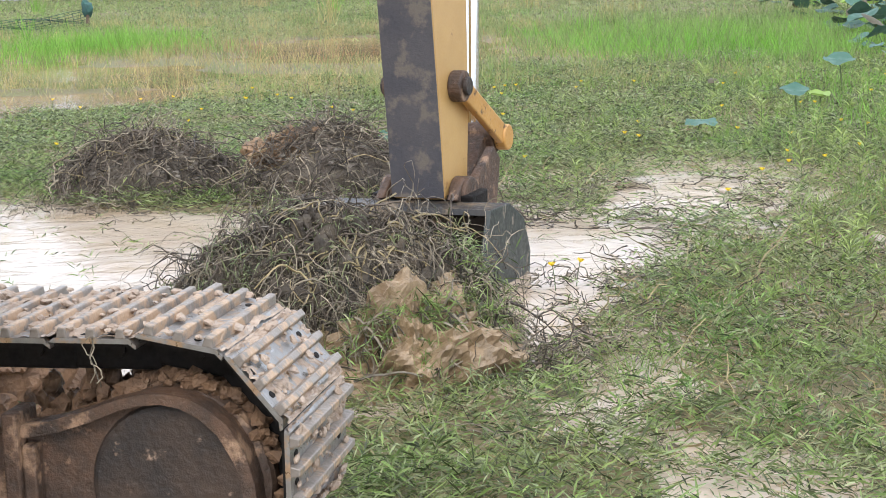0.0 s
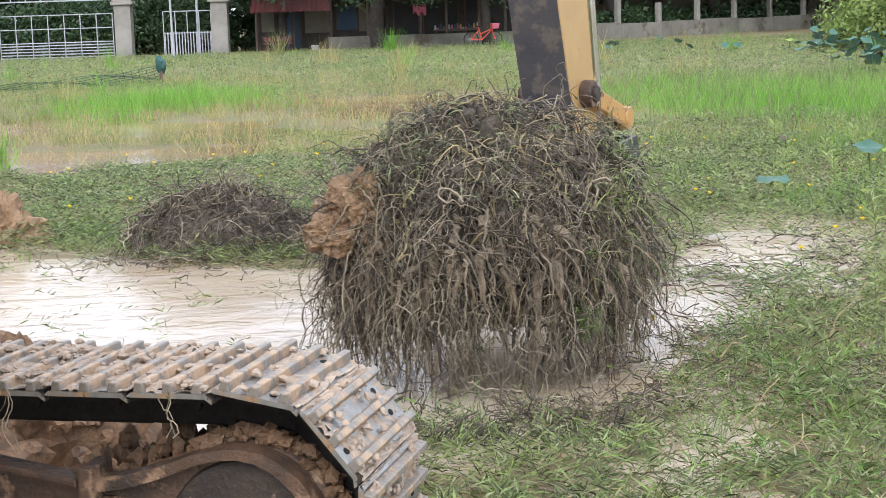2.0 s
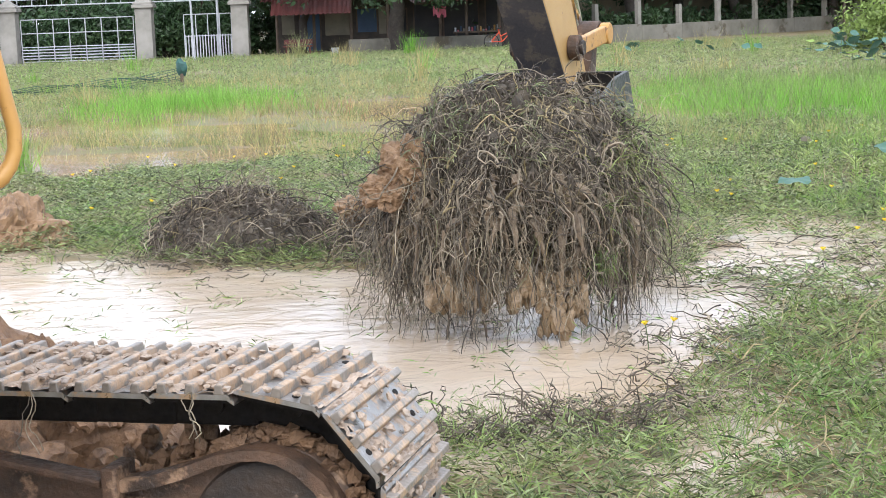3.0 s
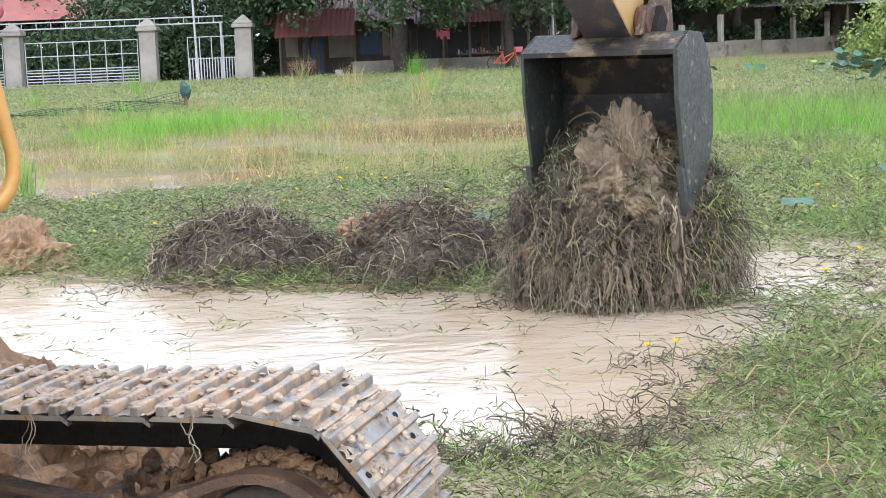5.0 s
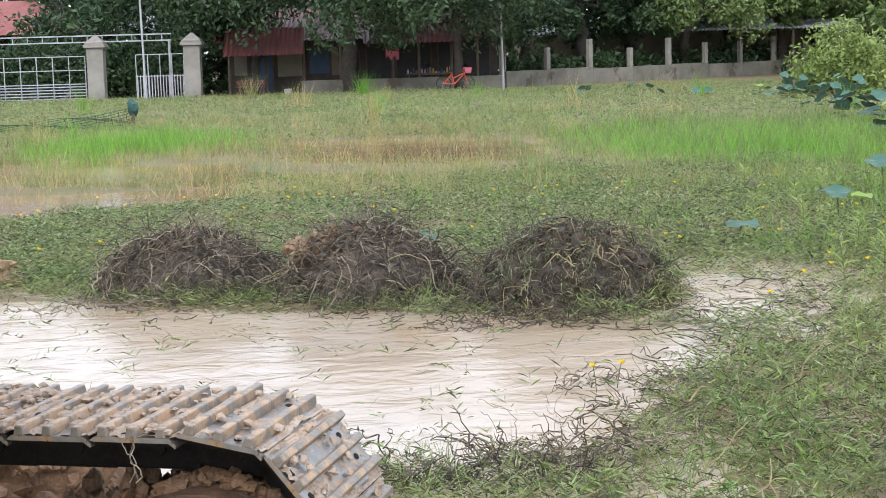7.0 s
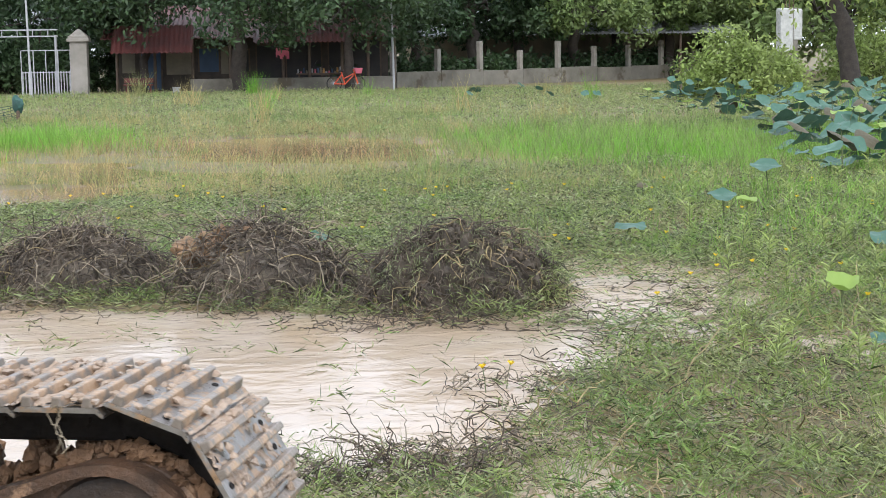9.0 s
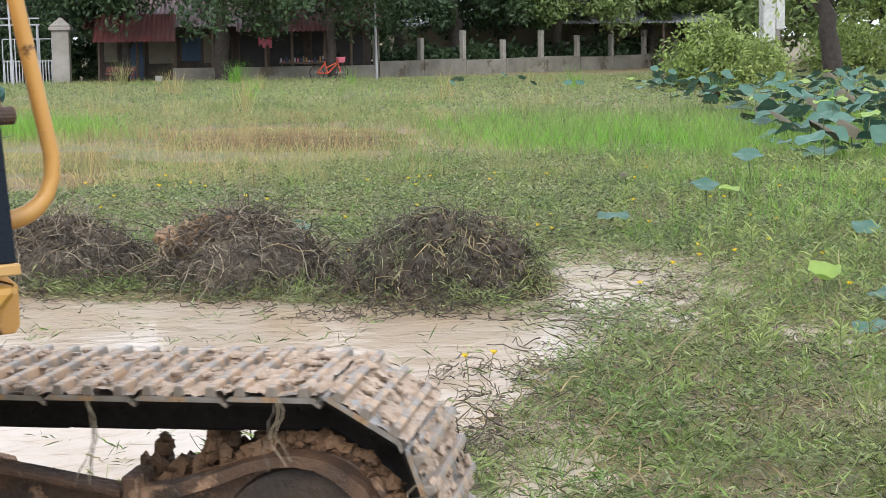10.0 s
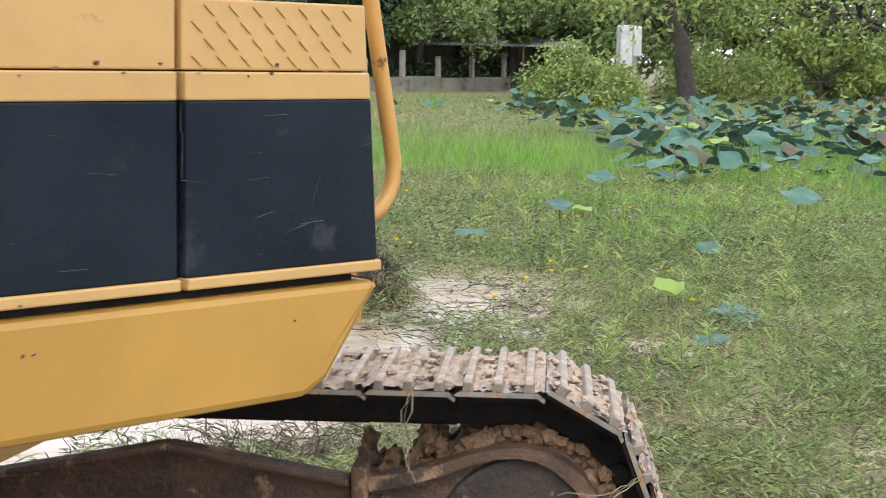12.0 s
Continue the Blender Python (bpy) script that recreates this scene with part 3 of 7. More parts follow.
def build_upper(excavator):
    """The turning upper body, as far as its right front corner shows, with the deck that carries it."""
    bm = bmesh.new()
    bm_box(bm, -2.3, 0.55, -0.9, 1.2, 1.02, 1.22, 0.02)
    bm_cyl(bm, (0, 0, 0.75), (0, 0, 1.03), 0.62, seg=40)
    bm_box(bm, -2.3, 0.0, -0.9, 1.2, 1.22, 2.2, 0.06)
    bm.transform(Matrix.Rotation(radians(32), 4, 'Z'))
    upper = part("upper_body", bm, M_YELLOW, excavator, "yellow excavator upper body with a wide black stripe")
    w = -1.15
    bm = bmesh.new()
    bm_prism(bm, [(-2.4, 1.035), (0.66, 1.03), (0.74, 1.06), (0.93, 1.255), (0.92, 1.268), (-2.4, 1.268)], w, w + 0.22, 0.018)
    part("side_skirt", bm, M_SKIRT, upper, "yellow painted skirt with rust spots", smooth=False)
    # dark strip in the seam, with the gap's shade put into its colour
    bm = bmesh.new()
    bm_box(bm, -2.38, 0.86, w + 0.03, w + 0.2, 1.26, 1.295)
    part("shadow_gap", bm, M_DARK, upper)
    for name, x0, x1, lean in (("tool_box", 0.262, 0.925, 0.05), ("fuel_tank", -1.2, 0.235, 0.0)):
        zt = 1.86 if name == "tool_box" else 2.45

        def face(z, x1=x1, lean=lean):
            return x1 - lean * (z - 1.3) / 0.55

        box = None
        for label, mat, z0, z1, out in (("yellow painted sill", M_YELLOW, 1.288, 1.312, 0.008), ("scuffed black painted panel", M_BLACK, 1.3125, 1.660, 0.0),
                                        ("yellow painted band", M_YELLOW, 1.6605, 1.717, 0.0), ("", M_YELLOW, 1.720, zt, -0.012)):
            bm = bmesh.new()
            bm_prism(bm, [(x0, z0), (face(z0) + (0.006 if out else 0), z0), (face(z1) + (0.006 if out else 0), z1), (x0, z1)], w - out, w + 0.75, 0.004)
            piece = part(name if box is None else "panel_band", bm, mat, upper, label)
            box = box or piece
        if name == "tool_box":
            bm = bmesh.new()
            for i in range(9):
                for j in range(4):
                    x, z = x0 + 0.045 + 0.078 * i + 0.039 * (j % 2), 1.740 + 0.033 * j
                    if x > face(z) - 0.05:
                        continue
                    b = bmesh.new()
                    bmesh.ops.create_cube(b, size=1)
                    for v in b.verts:
                        q = Vector((v.co.x * 0.036, v.co.y * 0.008, v.co.z * 0.006))
                        q.rotate(Euler((0, radians(34), 0)))
                        v.co = Vector((x, w + 0.012, z)) + q
                    join(bm, b)
            part("tread_pattern", bm, M_YELLOW, upper, "raised anti-slip tread pattern")["kind"] = "stuff"
    bm = bmesh.new()
    pts = [(0.90, w + 0.12, 1.385), (1.08, w + 0.10, 1.390), (1.125, w + 0.098, 1.398), (1.16, w + 0.096, 1.415), (1.185, w + 0.094, 1.44), (1.20, w + 0.092, 1.475), (1.203, w + 0.09, 1.52), (1.19, w + 0.09, 1.60), (1.14, w + 0.10, 1.98), (1.10, w + 0.11, 2.45)]
    pts = [(px - (0.11 + 0.11 * max(0, pz - 1.5)) * min(1, (px - 0.9) / 0.2), py, pz) for px, py, pz in pts]
    bm.free()
    part_np("handrail", *tubes(np.array([pts]), np.full((1, len(pts)), 0.021), 16, (0.0, 1.0, 0.0)), M_RAIL, upper, "bent yellow tube handrail with chipped paint", True)
    scr = np.random.default_rng(14)
    for i in range(18):
        x, z, ln, a = scr.uniform(-0.3, 0.88), scr.uniform(1.34, 1.63), scr.uniform(0.01, 0.09), scr.normal(0, 0.12) + (1.5 if i % 5 == 0 else 0)
        bm = bmesh.new()
        bm_prism(bm, [(x, z), (x + ln * math.cos(a), z + ln * math.sin(a)), (x + ln * math.cos(a), z + ln * math.sin(a) + 0.0009), (x, z + 0.0006)], w - 0.0008, w + 0.002)
        part("paint_scratch", bm, M_GREYMUD_LIGHT, upper, "pale scratch in black paint")
    for i in range(18):
        x, z, q = scr.uniform(-0.3, 0.9), scr.choice([1.708, 1.714, 1.722, 1.732, 1.295, 1.30, 1.262, 1.2]), scr.uniform(0.002, 0.006)
        bm = bmesh.new()
        bm_lump(bm, x, w + (0.010 if 1.718 < z < 1.8 else -0.001 if z > 1.6 else -0.009 if z > 1.285 else 0.0), z, q * 1.5, 0.002, q * 0.7, i * 1.7, 0.8, 2)
        part("rust_chip", bm, M_RUSTWHEEL, upper, "brown rust chip")
    bm = bmesh.new()
    bm_cyl(bm, (0.84, w + 0.1, 1.606), (0.99, w + 0.1, 1.606), 0.019, seg=14)
    stub = part("pipe_stub", bm, M_RUSTWHEEL, upper, "short rusty open pipe end", smooth=False)
    # the pipe is solid; this dark disc paints its shaded hollow
    bm = bmesh.new()
    bm_cyl(bm, (0.99, w + 0.1, 1.606), (0.992, w + 0.1, 1.606), 0.012, seg=12)
    part("pipe_bore", bm, M_DARK, stub)
    bm = bmesh.new()
    bm_prism(bm, [(0.84, 1.15), (0.97, 1.15), (0.985, 1.165), (0.985, 1.25), (0.93, 1.29), (0.86, 1.29)], w + 0.1, w + 0.14, 0.004)
    part("corner_bracket", bm, M_RAIL, upper, "rust-edged yellow bracket")
    fit_panels = Matrix.Translation((0.925, w, 1.75)) @ Matrix.Diagonal((0.68, 0.88, 0.88, 1)) @ Matrix.Translation((-0.925, -w, -1.75))
    for piece in upper.children_recursive:
        piece.data.transform(fit_panels)
    return upper


STICK = 2.9
M_WEAR = material("mud_worn_plate", (0.085, 0.068, 0.052), (0.05, 0.042, 0.035), 6, 0.5, metal=0.3, bump=0.3, fine=50, third=(0.15, 0.10, 0.06), third_scale=5, third_cut=0.55)


def build_arm(excavator):
    """Boom, stick with link and rod, and bucket; each in its own space with the lower pin at the origin."""
    bm = bmesh.new()
    bm_prism(bm, [(0, -0.15), (2.6, 0.75), (3.3, 0.72), (5.9, -0.1), (5.9, 0.12), (3.3, 1.2), (2.4, 1.25), (0, 0.2)], -0.2, 0.2, 0.02)
    boom = part("boom", bm, M_YELLOW, excavator, "yellow box-section excavator boom")

    bm = bmesh.new()
    prof = [(-0.15, 0.02), (0.02, -0.06), (0.18, 0.0), (0.24, 0.4), (0.32, 1.6), (0.3, STICK), (-0.25, STICK), (-0.22, 1.2), (-0.16, 0.3)]
    bm_prism(bm, prof, -0.155, 0.155, 0.012)
    stick = part("stick", bm, M_YELLOW, excavator, "yellow excavator stick with a dark mud-smeared belly")
    bm = bmesh.new()
    bm_prism(bm, [(-0.155, 0.02), (-0.165, 0.3), (-0.225, 1.2), (-0.255, STICK - 0.02), (-0.249, STICK - 0.02), (-0.219, 1.2), (-0.159, 0.3), (-0.149, 0.02)], -0.152, 0.152)
    part("belly_plate", bm, M_BELLY, stick, "dark steel underside smeared with mud")
    for y, name in ((-0.155, "pin_boss"), (0.155, "pin_boss")):
        s = -1 if y < 0 else 1
        bm = bmesh.new()
        bm_cyl(bm, (0, y, 0), (0, y + s * 0.10, 0), 0.115, seg=28, bevel=0.012)
        part(name, bm, M_RUSTWHEEL, stick, "rust-brown pin boss")
        bm = bmesh.new()
        bm_cyl(bm, (0.03, y, 0.60), (0.03, y + s * 0.075, 0.60), 0.085, seg=24, bevel=0.01)
        boss = part(name, bm, M_RUSTWHEEL, stick, "rust-brown pin boss")
        bm = bmesh.new()
        bm_cyl(bm, (0.03, y + s * 0.075, 0.60), (0.03, y + s * 0.10, 0.60), 0.05, seg=20, bevel=0.006)
        part("pin_cap", bm, M_HUB, boss)
    bm = bmesh.new()
    bm_prism(bm, [(-0.1, -0.1), (0.1, -0.1), (0.12, 0.03), (-0.12, 0.03)], -0.3, 0.3, 0.01)
    part("pin_guard", bm, M_DARK, stick)
    # link arms from the stick's pin to the bucket's upper pin, and the cylinder's rod
    for y in (-0.2, 0.2):
        bm = bmesh.new()
        bm_prism(bm, [(0.0, 0.55), (0.06, 0.65), (0.68, 0.28), (0.62, 0.18)], y - 0.022, y + 0.022, 0.01)
        bm_cyl(bm, (0.65, y - 0.035, 0.23), (0.65, y + 0.035, 0.23), 0.075, seg=22, bevel=0.01)
        part("link_arm", bm, M_RAIL, stick, "yellow bucket link arm")
    bm = bmesh.new()
    bm_cyl(bm, (0.66, 0, 0.26), (0.90, 0, 2.7), 0.044, seg=20)
    part("cylinder_rod", bm, M_CHROME, stick, "shiny chrome cylinder rod", smooth=False)
    bm = bmesh.new()
    bm_cyl(bm, (0.65, -0.16, 0.23), (0.65, 0.16, 0.23), 0.09, seg=24, bevel=0.01)
    bm_prism(bm, [(0.16, -0.1), (0.36, -0.12), (0.70, 0.18), (0.58, 0.27)], -0.12, 0.12, 0.012)
    part("bucket_link", bm, M_RUSTWHEEL, stick, "rusty bucket link casting")

    # bucket: hanging pose, mouth towards the machine
    W = 0.505
    outer = [(-0.36, -0.12), (-0.1, -0.04), (0.14, -0.08), (0.29, -0.24), (0.33, -0.48), (0.29, -0.74), (0.16, -0.94), (-0.04, -1.06), (-0.22, -1.12)]
    bm = bmesh.new()
    inner = [(x * 0.93 - 0.03, z * 0.955 - 0.02) for x, z in outer]
    inner[0], inner[-1] = (-0.36, -0.15), (-0.23, -1.09)
    bm_prism(bm, outer + inner[::-1], -W, W)
    bucket = part("bucket", bm, M_BUCKET, excavator, "dark steel digging bucket with muddy teeth")
    for y0 in (-W, W - 0.025):
        bm = bmesh.new()
        bm_prism(bm, outer[:1] + outer[1:] + [(-0.26, -1.1), (-0.33, -0.85), (-0.38, -0.4)], y0 - (0.004 if y0 < 0 else -0.004), y0 + 0.025, 0.003)
        part("side_plate", bm, M_BUCKET_OUT, bucket, "green-black bucket side plate with scratched mud")
        bm = bmesh.new()
        bm_prism(bm, [(-0.26, -1.12), (-0.335, -0.85), (-0.40, -0.82), (-0.35, -1.14)], y0 - 0.006, y0 + 0.031, 0.006)
        part("side_cutter", bm, M_BUCKET_OUT, bucket)
    bm = bmesh.new()
    bm_prism(bm, [(-0.10, -1.00), (-0.06, -1.07), (-0.18, -1.125), (-0.325, -1.20), (-0.35, -1.18), (-0.27, -1.05)], -W, W, 0.004)
    part("cutting_lip", bm, M_TOOTH, bucket, "mud-worn cutting edge")
    bm = bmesh.new()
    bm_prism(bm, [(-0.23, -1.075), (-0.06, -1.00), (0.10, -0.90), (0.09, -0.885), (-0.07, -0.985), (-0.235, -1.06)], -W + 0.03, W - 0.03, 0.003)
    part("wear_plate", bm, M_WEAR, bucket, "brown worn plate behind the cutting edge")
    for i in range(5):
        y = -W + 0.06 + (2 * W - 0.12) * i / 4
        bm = bmesh.new()
        bm_prism(bm, [(-0.23, -1.00), (-0.18, -1.10), (-0.29, -1.24), (-0.41, -1.365), (-0.43, -1.355), (-0.38, -1.20), (-0.30, -1.05)], y - 0.044, y + 0.044, 0.016)
        for v in bm.verts:
            v.co.y = y + (v.co.y - y) * (1 - 0.55 * min(1, max(0, (-1.14 - v.co.z) / 0.22)))
        part("tooth", bm, M_TOOTH, bucket, "mud-coated bucket tooth")
    for y in (-0.21, 0.21):
        bm = bmesh.new()
        bm_prism(bm, [(-0.2, -0.05), (-0.09, 0.09), (0.06, 0.09), (0.30, 0.34), (0.42, 0.30), (0.45, -0.2), (0.1, -0.05)], y - 0.025, y + 0.025, 0.01)
        part("bucket_ear", bm, M_RUSTWHEEL, bucket, "rusty hinge plate")
    rng = np.random.default_rng(3)
    n = 60
    p0 = np.stack([rng.uniform(-0.45, -0.2, n), np.where(rng.random(n) < 0.6, rng.uniform(-W, -W + 0.15, n), rng.uniform(-W, W, n)), rng.uniform(-1.2, -0.95, n)], 1)
    k = 7
    s = np.linspace(0, 1, k)
    path = p0[:, None] + np.cumsum(rng.normal(0, 0.012, (n, k, 3)), 1) + np.stack([0 * s, 0 * s, -s], 1)[None] * rng.uniform(0.1, 0.4, (n, 1, 1))
    v, f = tubes(path, np.full((n, k), 0.004) * rng.uniform(0.5, 2.0, (n, 1)))
    part_np("snagged_root", v, f, M_ROOT, bucket, "roots snagged on the teeth", None)
    return boom, stick, bucket


excavator = new("excavator")
tagged(excavator, "yellow and black crawler excavator standing in muddy water", "excavator")
shoes = build_tracks(excavator)
upper = build_upper(excavator)
boom, stick, bucket = build_arm(excavator)


# ---- heaps of roots and mud ----
def wander(rng, p, d, length, k, axes, low, gravity, kink, floor=None):
    """Kinked root paths from points p along d, pulled down, kept outside an ellipsoid of half-axes axes (low: half-axis below)."""
    n = len(p)
    path = np.zeros((n, k, 3))
    p, d = p.copy(), d / (np.linalg.norm(d, axis=1, keepdims=True) + 1e-9)
    step = (length / (k - 1))[:, None]
    g = np.asarray(gravity, dtype=float).reshape(-1, 1)
    for i in range(k):
        ax = np.stack([np.full(n, axes[0]), np.full(n, axes[1]), np.where(p[:, 2] > 0, axes[2], low)], 1)
        q = np.linalg.norm(p / ax, axis=1, keepdims=True)
        p = np.where(q < 1.0, p / np.maximum(q, 0.05), p)
        if floor is not None:
            p[:, 2] = np.maximum(p[:, 2], floor)
        path[:, i] = p
        d = d * 0.8 + np.array([[0, 0, -1.0]]) * g + rng.normal(0, 1, (n, 3)) * kink * np.where(rng.random((n, 1)) < 0.3, 2.0, 0.6)
        d /= np.linalg.norm(d, axis=1, keepdims=True) + 1e-9
        p = p + d * step
    return path


def side_roots(rng, path, n, length, k, gravity, kink):
    """Thin rootlets that leave the given roots at random places."""
    who, at = rng.integers(0, path.shape[0], n), rng.integers(1, path.shape[1] - 1, n)
    d = rng.normal(0, 1, (n, 3)) + 0.6 * (path[who, at + 1] - path[who, at])
    return wander(rng, path[who, at], d, rng.uniform(*length, n), k, (0.01, 0.01, 0.01), 0.01, gravity, kink)


def on_clump(rng, n, a0, a1, e0, e1, axes, low, out=1.0):
    """Points on the clump between two bearings and two heights."""
    a, e = rng.uniform(a0, a1, n), rng.uniform(e0, e1, n)
    bulge = out * (1 + 0.08 * np.sin(3 * a + 0.7 + 2 * e) + 0.07 * np.sin(6 * a - 3 * e))
    return np.stack([np.cos(a) * np.cos(e) * axes[0] * bulge, np.sin(a) * np.cos(e) * axes[1] * bulge, np.sin(e) * np.where(e > 0, axes[2], low) * bulge], 1), a, e


def ragged_core(nu, nv, axes, low, seed):
    """A closed lump of soil with ridges that run down it, hollows and overhangs."""
    vs = []
    for j in range(nv + 1):
        for i in range(nu):
            a, e = 2 * math.pi * i / nu, -math.pi / 2 + math.pi * j / nv
            d = Vector((math.cos(a) * math.cos(e), math.sin(a) * math.cos(e), math.sin(e)))
            k = 1 + 0.20 * noise.noise(d * 2.1 + Vector((seed, 0, 0))) + 0.16 * noise.noise(Vector((d.x * 7, d.y * 7, d.z * 2.6 + seed))) + 0.10 * noise.noise(Vector((d.x * 16, d.y * 16, d.z * 6 - seed))) + 0.05 * noise.noise(d * 34)
            vs.append((d.x * axes[0] * k, d.y * axes[1] * k, d.z * (axes[2] if e > 0 else low) * k))
    fs = [(j * nu + i, j * nu + (i + 1) % nu, (j + 1) * nu + (i + 1) % nu, (j + 1) * nu + i) for j in range(nv) for i in range(nu)]
    return np.array(vs), np.array(fs)


def crumbly(nu, nv, axes, low, seed, amp=0.35, taper=0.0):
    """A broken lump of earth: blocky faces, cracks and crumbs."""
    vs = []
    for j in range(nv + 1):
        for i in range(nu):
            a, e = 2 * math.pi * i / nu, -math.pi / 2 + math.pi * j / nv
            d = Vector((math.cos(a) * math.cos(e), math.sin(a) * math.cos(e), math.sin(e)))
            q = d * 1.5 + Vector((seed, seed * 0.7, 0))
            k = 1 + amp * noise.fractal(q, 0.7, 2.1, 6) - amp * 0.35 * abs(noise.noise(Vector((d.x * 5 + seed, d.y * 5, d.z * 4)))) + amp * 0.18 * noise.noise(d * 15)
            w = 1 - taper * max(-0.3, d.z)
            vs.append((d.x * axes[0] * k * w, d.y * axes[1] * k * w, d.z * (axes[2] if e > 0 else low) * k))
    fs = [(j * nu + i, j * nu + (i + 1) % nu, (j + 1) * nu + (i + 1) % nu, (j + 1) * nu + i) for j in range(nv) for i in range(nu)]
    return np.array(vs), np.array(fs)


M_ROOTMUD = material("clinging_tan_mud", (0.235, 0.175, 0.115), (0.115, 0.085, 0.058), 7, 0.6, bump=1.0, fine=40, third=(0.06, 0.048, 0.036), third_scale=6, third_cut=0.57)
M_ROOT_PALE = material("pale_wet_roots", (0.34, 0.275, 0.19), (0.18, 0.145, 0.105), 6, 0.5, bump=0.3, fine=40, island=0.55, spec=0.4)
def dome(nu, nv, rx, ry, rz, seed, rough, low=0.0):
    """An uneven dome as vertices and quads, base at z = low."""
    vs = []
    for j in range(nv + 1):
        for i in range(nu):
            a, e = 2 * math.pi * i / nu, (math.pi / 2) * j / nv
            d = Vector((math.cos(a) * math.cos(e), math.sin(a) * math.cos(e), math.sin(e)))
            k = 1 + rough * noise.noise(d * 1.8 + Vector((seed, 0, 0))) + rough * 0.6 * noise.noise(d * 4.5 + Vector((0, seed, 0))) + rough * 0.35 * noise.noise(d * 11 + Vector((0, 0, seed)))
            vs.append((d.x * rx * k, d.y * ry * k, low + d.z * rz * k))
    fs = [(j * nu + i, j * nu + (i + 1) % nu, (j + 1) * nu + (i + 1) % nu, (j + 1) * nu + i) for j in range(nv) for i in range(nu)]
    return np.array(vs), np.array(fs)


M_HEAP_SOIL = material("grey_heap_soil", (0.17, 0.142, 0.11), (0.085, 0.068, 0.052), 9, 0.8, bump=1.0, fine=35, third=(0.22, 0.175, 0.13), third_scale=6, third_cut=0.6)
M_GREYMUD = material("grey_mud", (0.17, 0.145, 0.115), (0.10, 0.083, 0.065), 12, 0.6, bump=0.9, fine=45)


def root_heap(name, x, y, rx, ry, rz, seed, label, clay=None, turn=0):
    heap = new(name)
    heap.matrix_basis = pose(x, y, -0.03, 0, 0, turn)
    tagged(heap, label, "root heap", group="dumped heaps along the pool")
    axes = (rx, ry, rz)
    v, f = ragged_core(90, 40, (rx * 0.84, ry * 0.84, rz * 0.84), 0.12, seed)
    part_np("soil_core", v, f, M_HEAP_SOIL, heap, smooth=True)
    rng = np.random.default_rng(int(seed * 10))

    def roots(n, length, k, gravity, kink, out, e0=0.0):
        p, a, e = on_clump(rng, n, 0, 6.28, e0, 1.5, axes, 0.1, out)
        return wander(rng, p, rng.normal(0, 1, (n, 3)) * np.array([1, 1, 0.7]), rng.uniform(*length, n), k, axes, 0.1, gravity, kink, 0.0)

    n = 1200
    main = roots(n, (0.12, 0.5), 12, 0.16, 0.34, 1.0)
    v, f = tubes(main, rng.uniform(0.0014, 0.0052, (n, 1)) * np.linspace(1.2, 0.5, 12)[None])
    part_np("root_tangle", v, f, M_ROOT_DARK, heap, "tangle of dark wet roots", None)
    n = 700
    v, f = tubes(side_roots(rng, main, n, (0.05, 0.28), 7, 0.04, 0.4), rng.uniform(0.001, 0.003, (n, 1)) * np.linspace(1.2, 0.5, 7)[None], 3)
    part_np("rootlet", v, f, M_ROOT, heap, "fine grey rootlets", None)["kind"] = "stuff"
    n = 420
    v, f = tubes(roots(n, (0.15, 0.6), 12, 0.14, 0.28, 1.05), rng.uniform(0.002, 0.005, (n, 1)) * np.linspace(1.2, 0.5, 12)[None])
    part_np("grey_root_tangle", v, f, M_ROOT, heap, "", None)
    n = 60
    v, f = tubes(roots(n, (0.2, 0.55), 12, 0.05, 0.25, 1.05), rng.uniform(0.002, 0.004, (n, 1)) * np.linspace(1.2, 0.5, 12)[None])
    part_np("straw", v, f, M_ROOT_TAN, heap, "", None)
    bm = bmesh.new()
    for i in range(60):
        a, e = rng.uniform(3.1, 6.3), rng.uniform(0.1, 1.4)
        r = rng.uniform(0.008, 0.022)
        bm_lump(bm, math.cos(a) * math.cos(e) * rx, math.sin(a) * math.cos(e) * ry, math.sin(e) * rz, r * 1.3, r, r * 0.8, rng.uniform(0, 90), 0.6, 2)
    part("mud_crust", bm, M_GREYMUD, heap, "clods of grey mud")["kind"] = "stuff"
    n = 700
    a = rng.uniform(0.2, 2.9, n)
    e = rng.uniform(0.25, 1.2, n)
    r0 = np.stack([np.cos(a) * np.cos(e) * rx, np.sin(a) * np.cos(e) * ry, np.sin(e) * rz * 1.02], 1)
    t0 = r0 + rng.normal(0, 0.06, (n, 3)) + np.array([0, 0, 0.07])
    v, f = blades(r0, t0, rng.uniform(0.005, 0.013, n), np.full(n, 0.01), rng)
    part_np("crown_weed", v, f, M_LEAF, heap, "", None)
    # foot of the heap: fallen stems, weeds that grow against it
    n = 420
    a = rng.uniform(0, 2 * np.pi, n)
    rr = rng.uniform(0.85, 1.2, n)
    r0 = np.stack([np.cos(a) * rx * rr, np.sin(a) * ry * rr, rng.uniform(0.0, 0.07, n)], 1)
    t0 = r0 + rng.normal(0, 0.06, (n, 3)) + np.array([0, 0, 0.04])
    v, f = blades(r0, t0, rng.uniform(0.004, 0.012, n), np.full(n, 0.02), rng)
    part_np("weed_fringe", v, f, M_LEAF_DULL, heap, "", None)
    if clay:
        bm = bmesh.new()
        for cx, cy, cz, r in clay:
            bm_lump(bm, cx, cy, cz, r * 1.3, r, r * 0.8, cx * 9 + seed, 0.9, 4)
        part("clay_lump", bm, M_CLAY, heap, "lump of orange clay")
    return heap


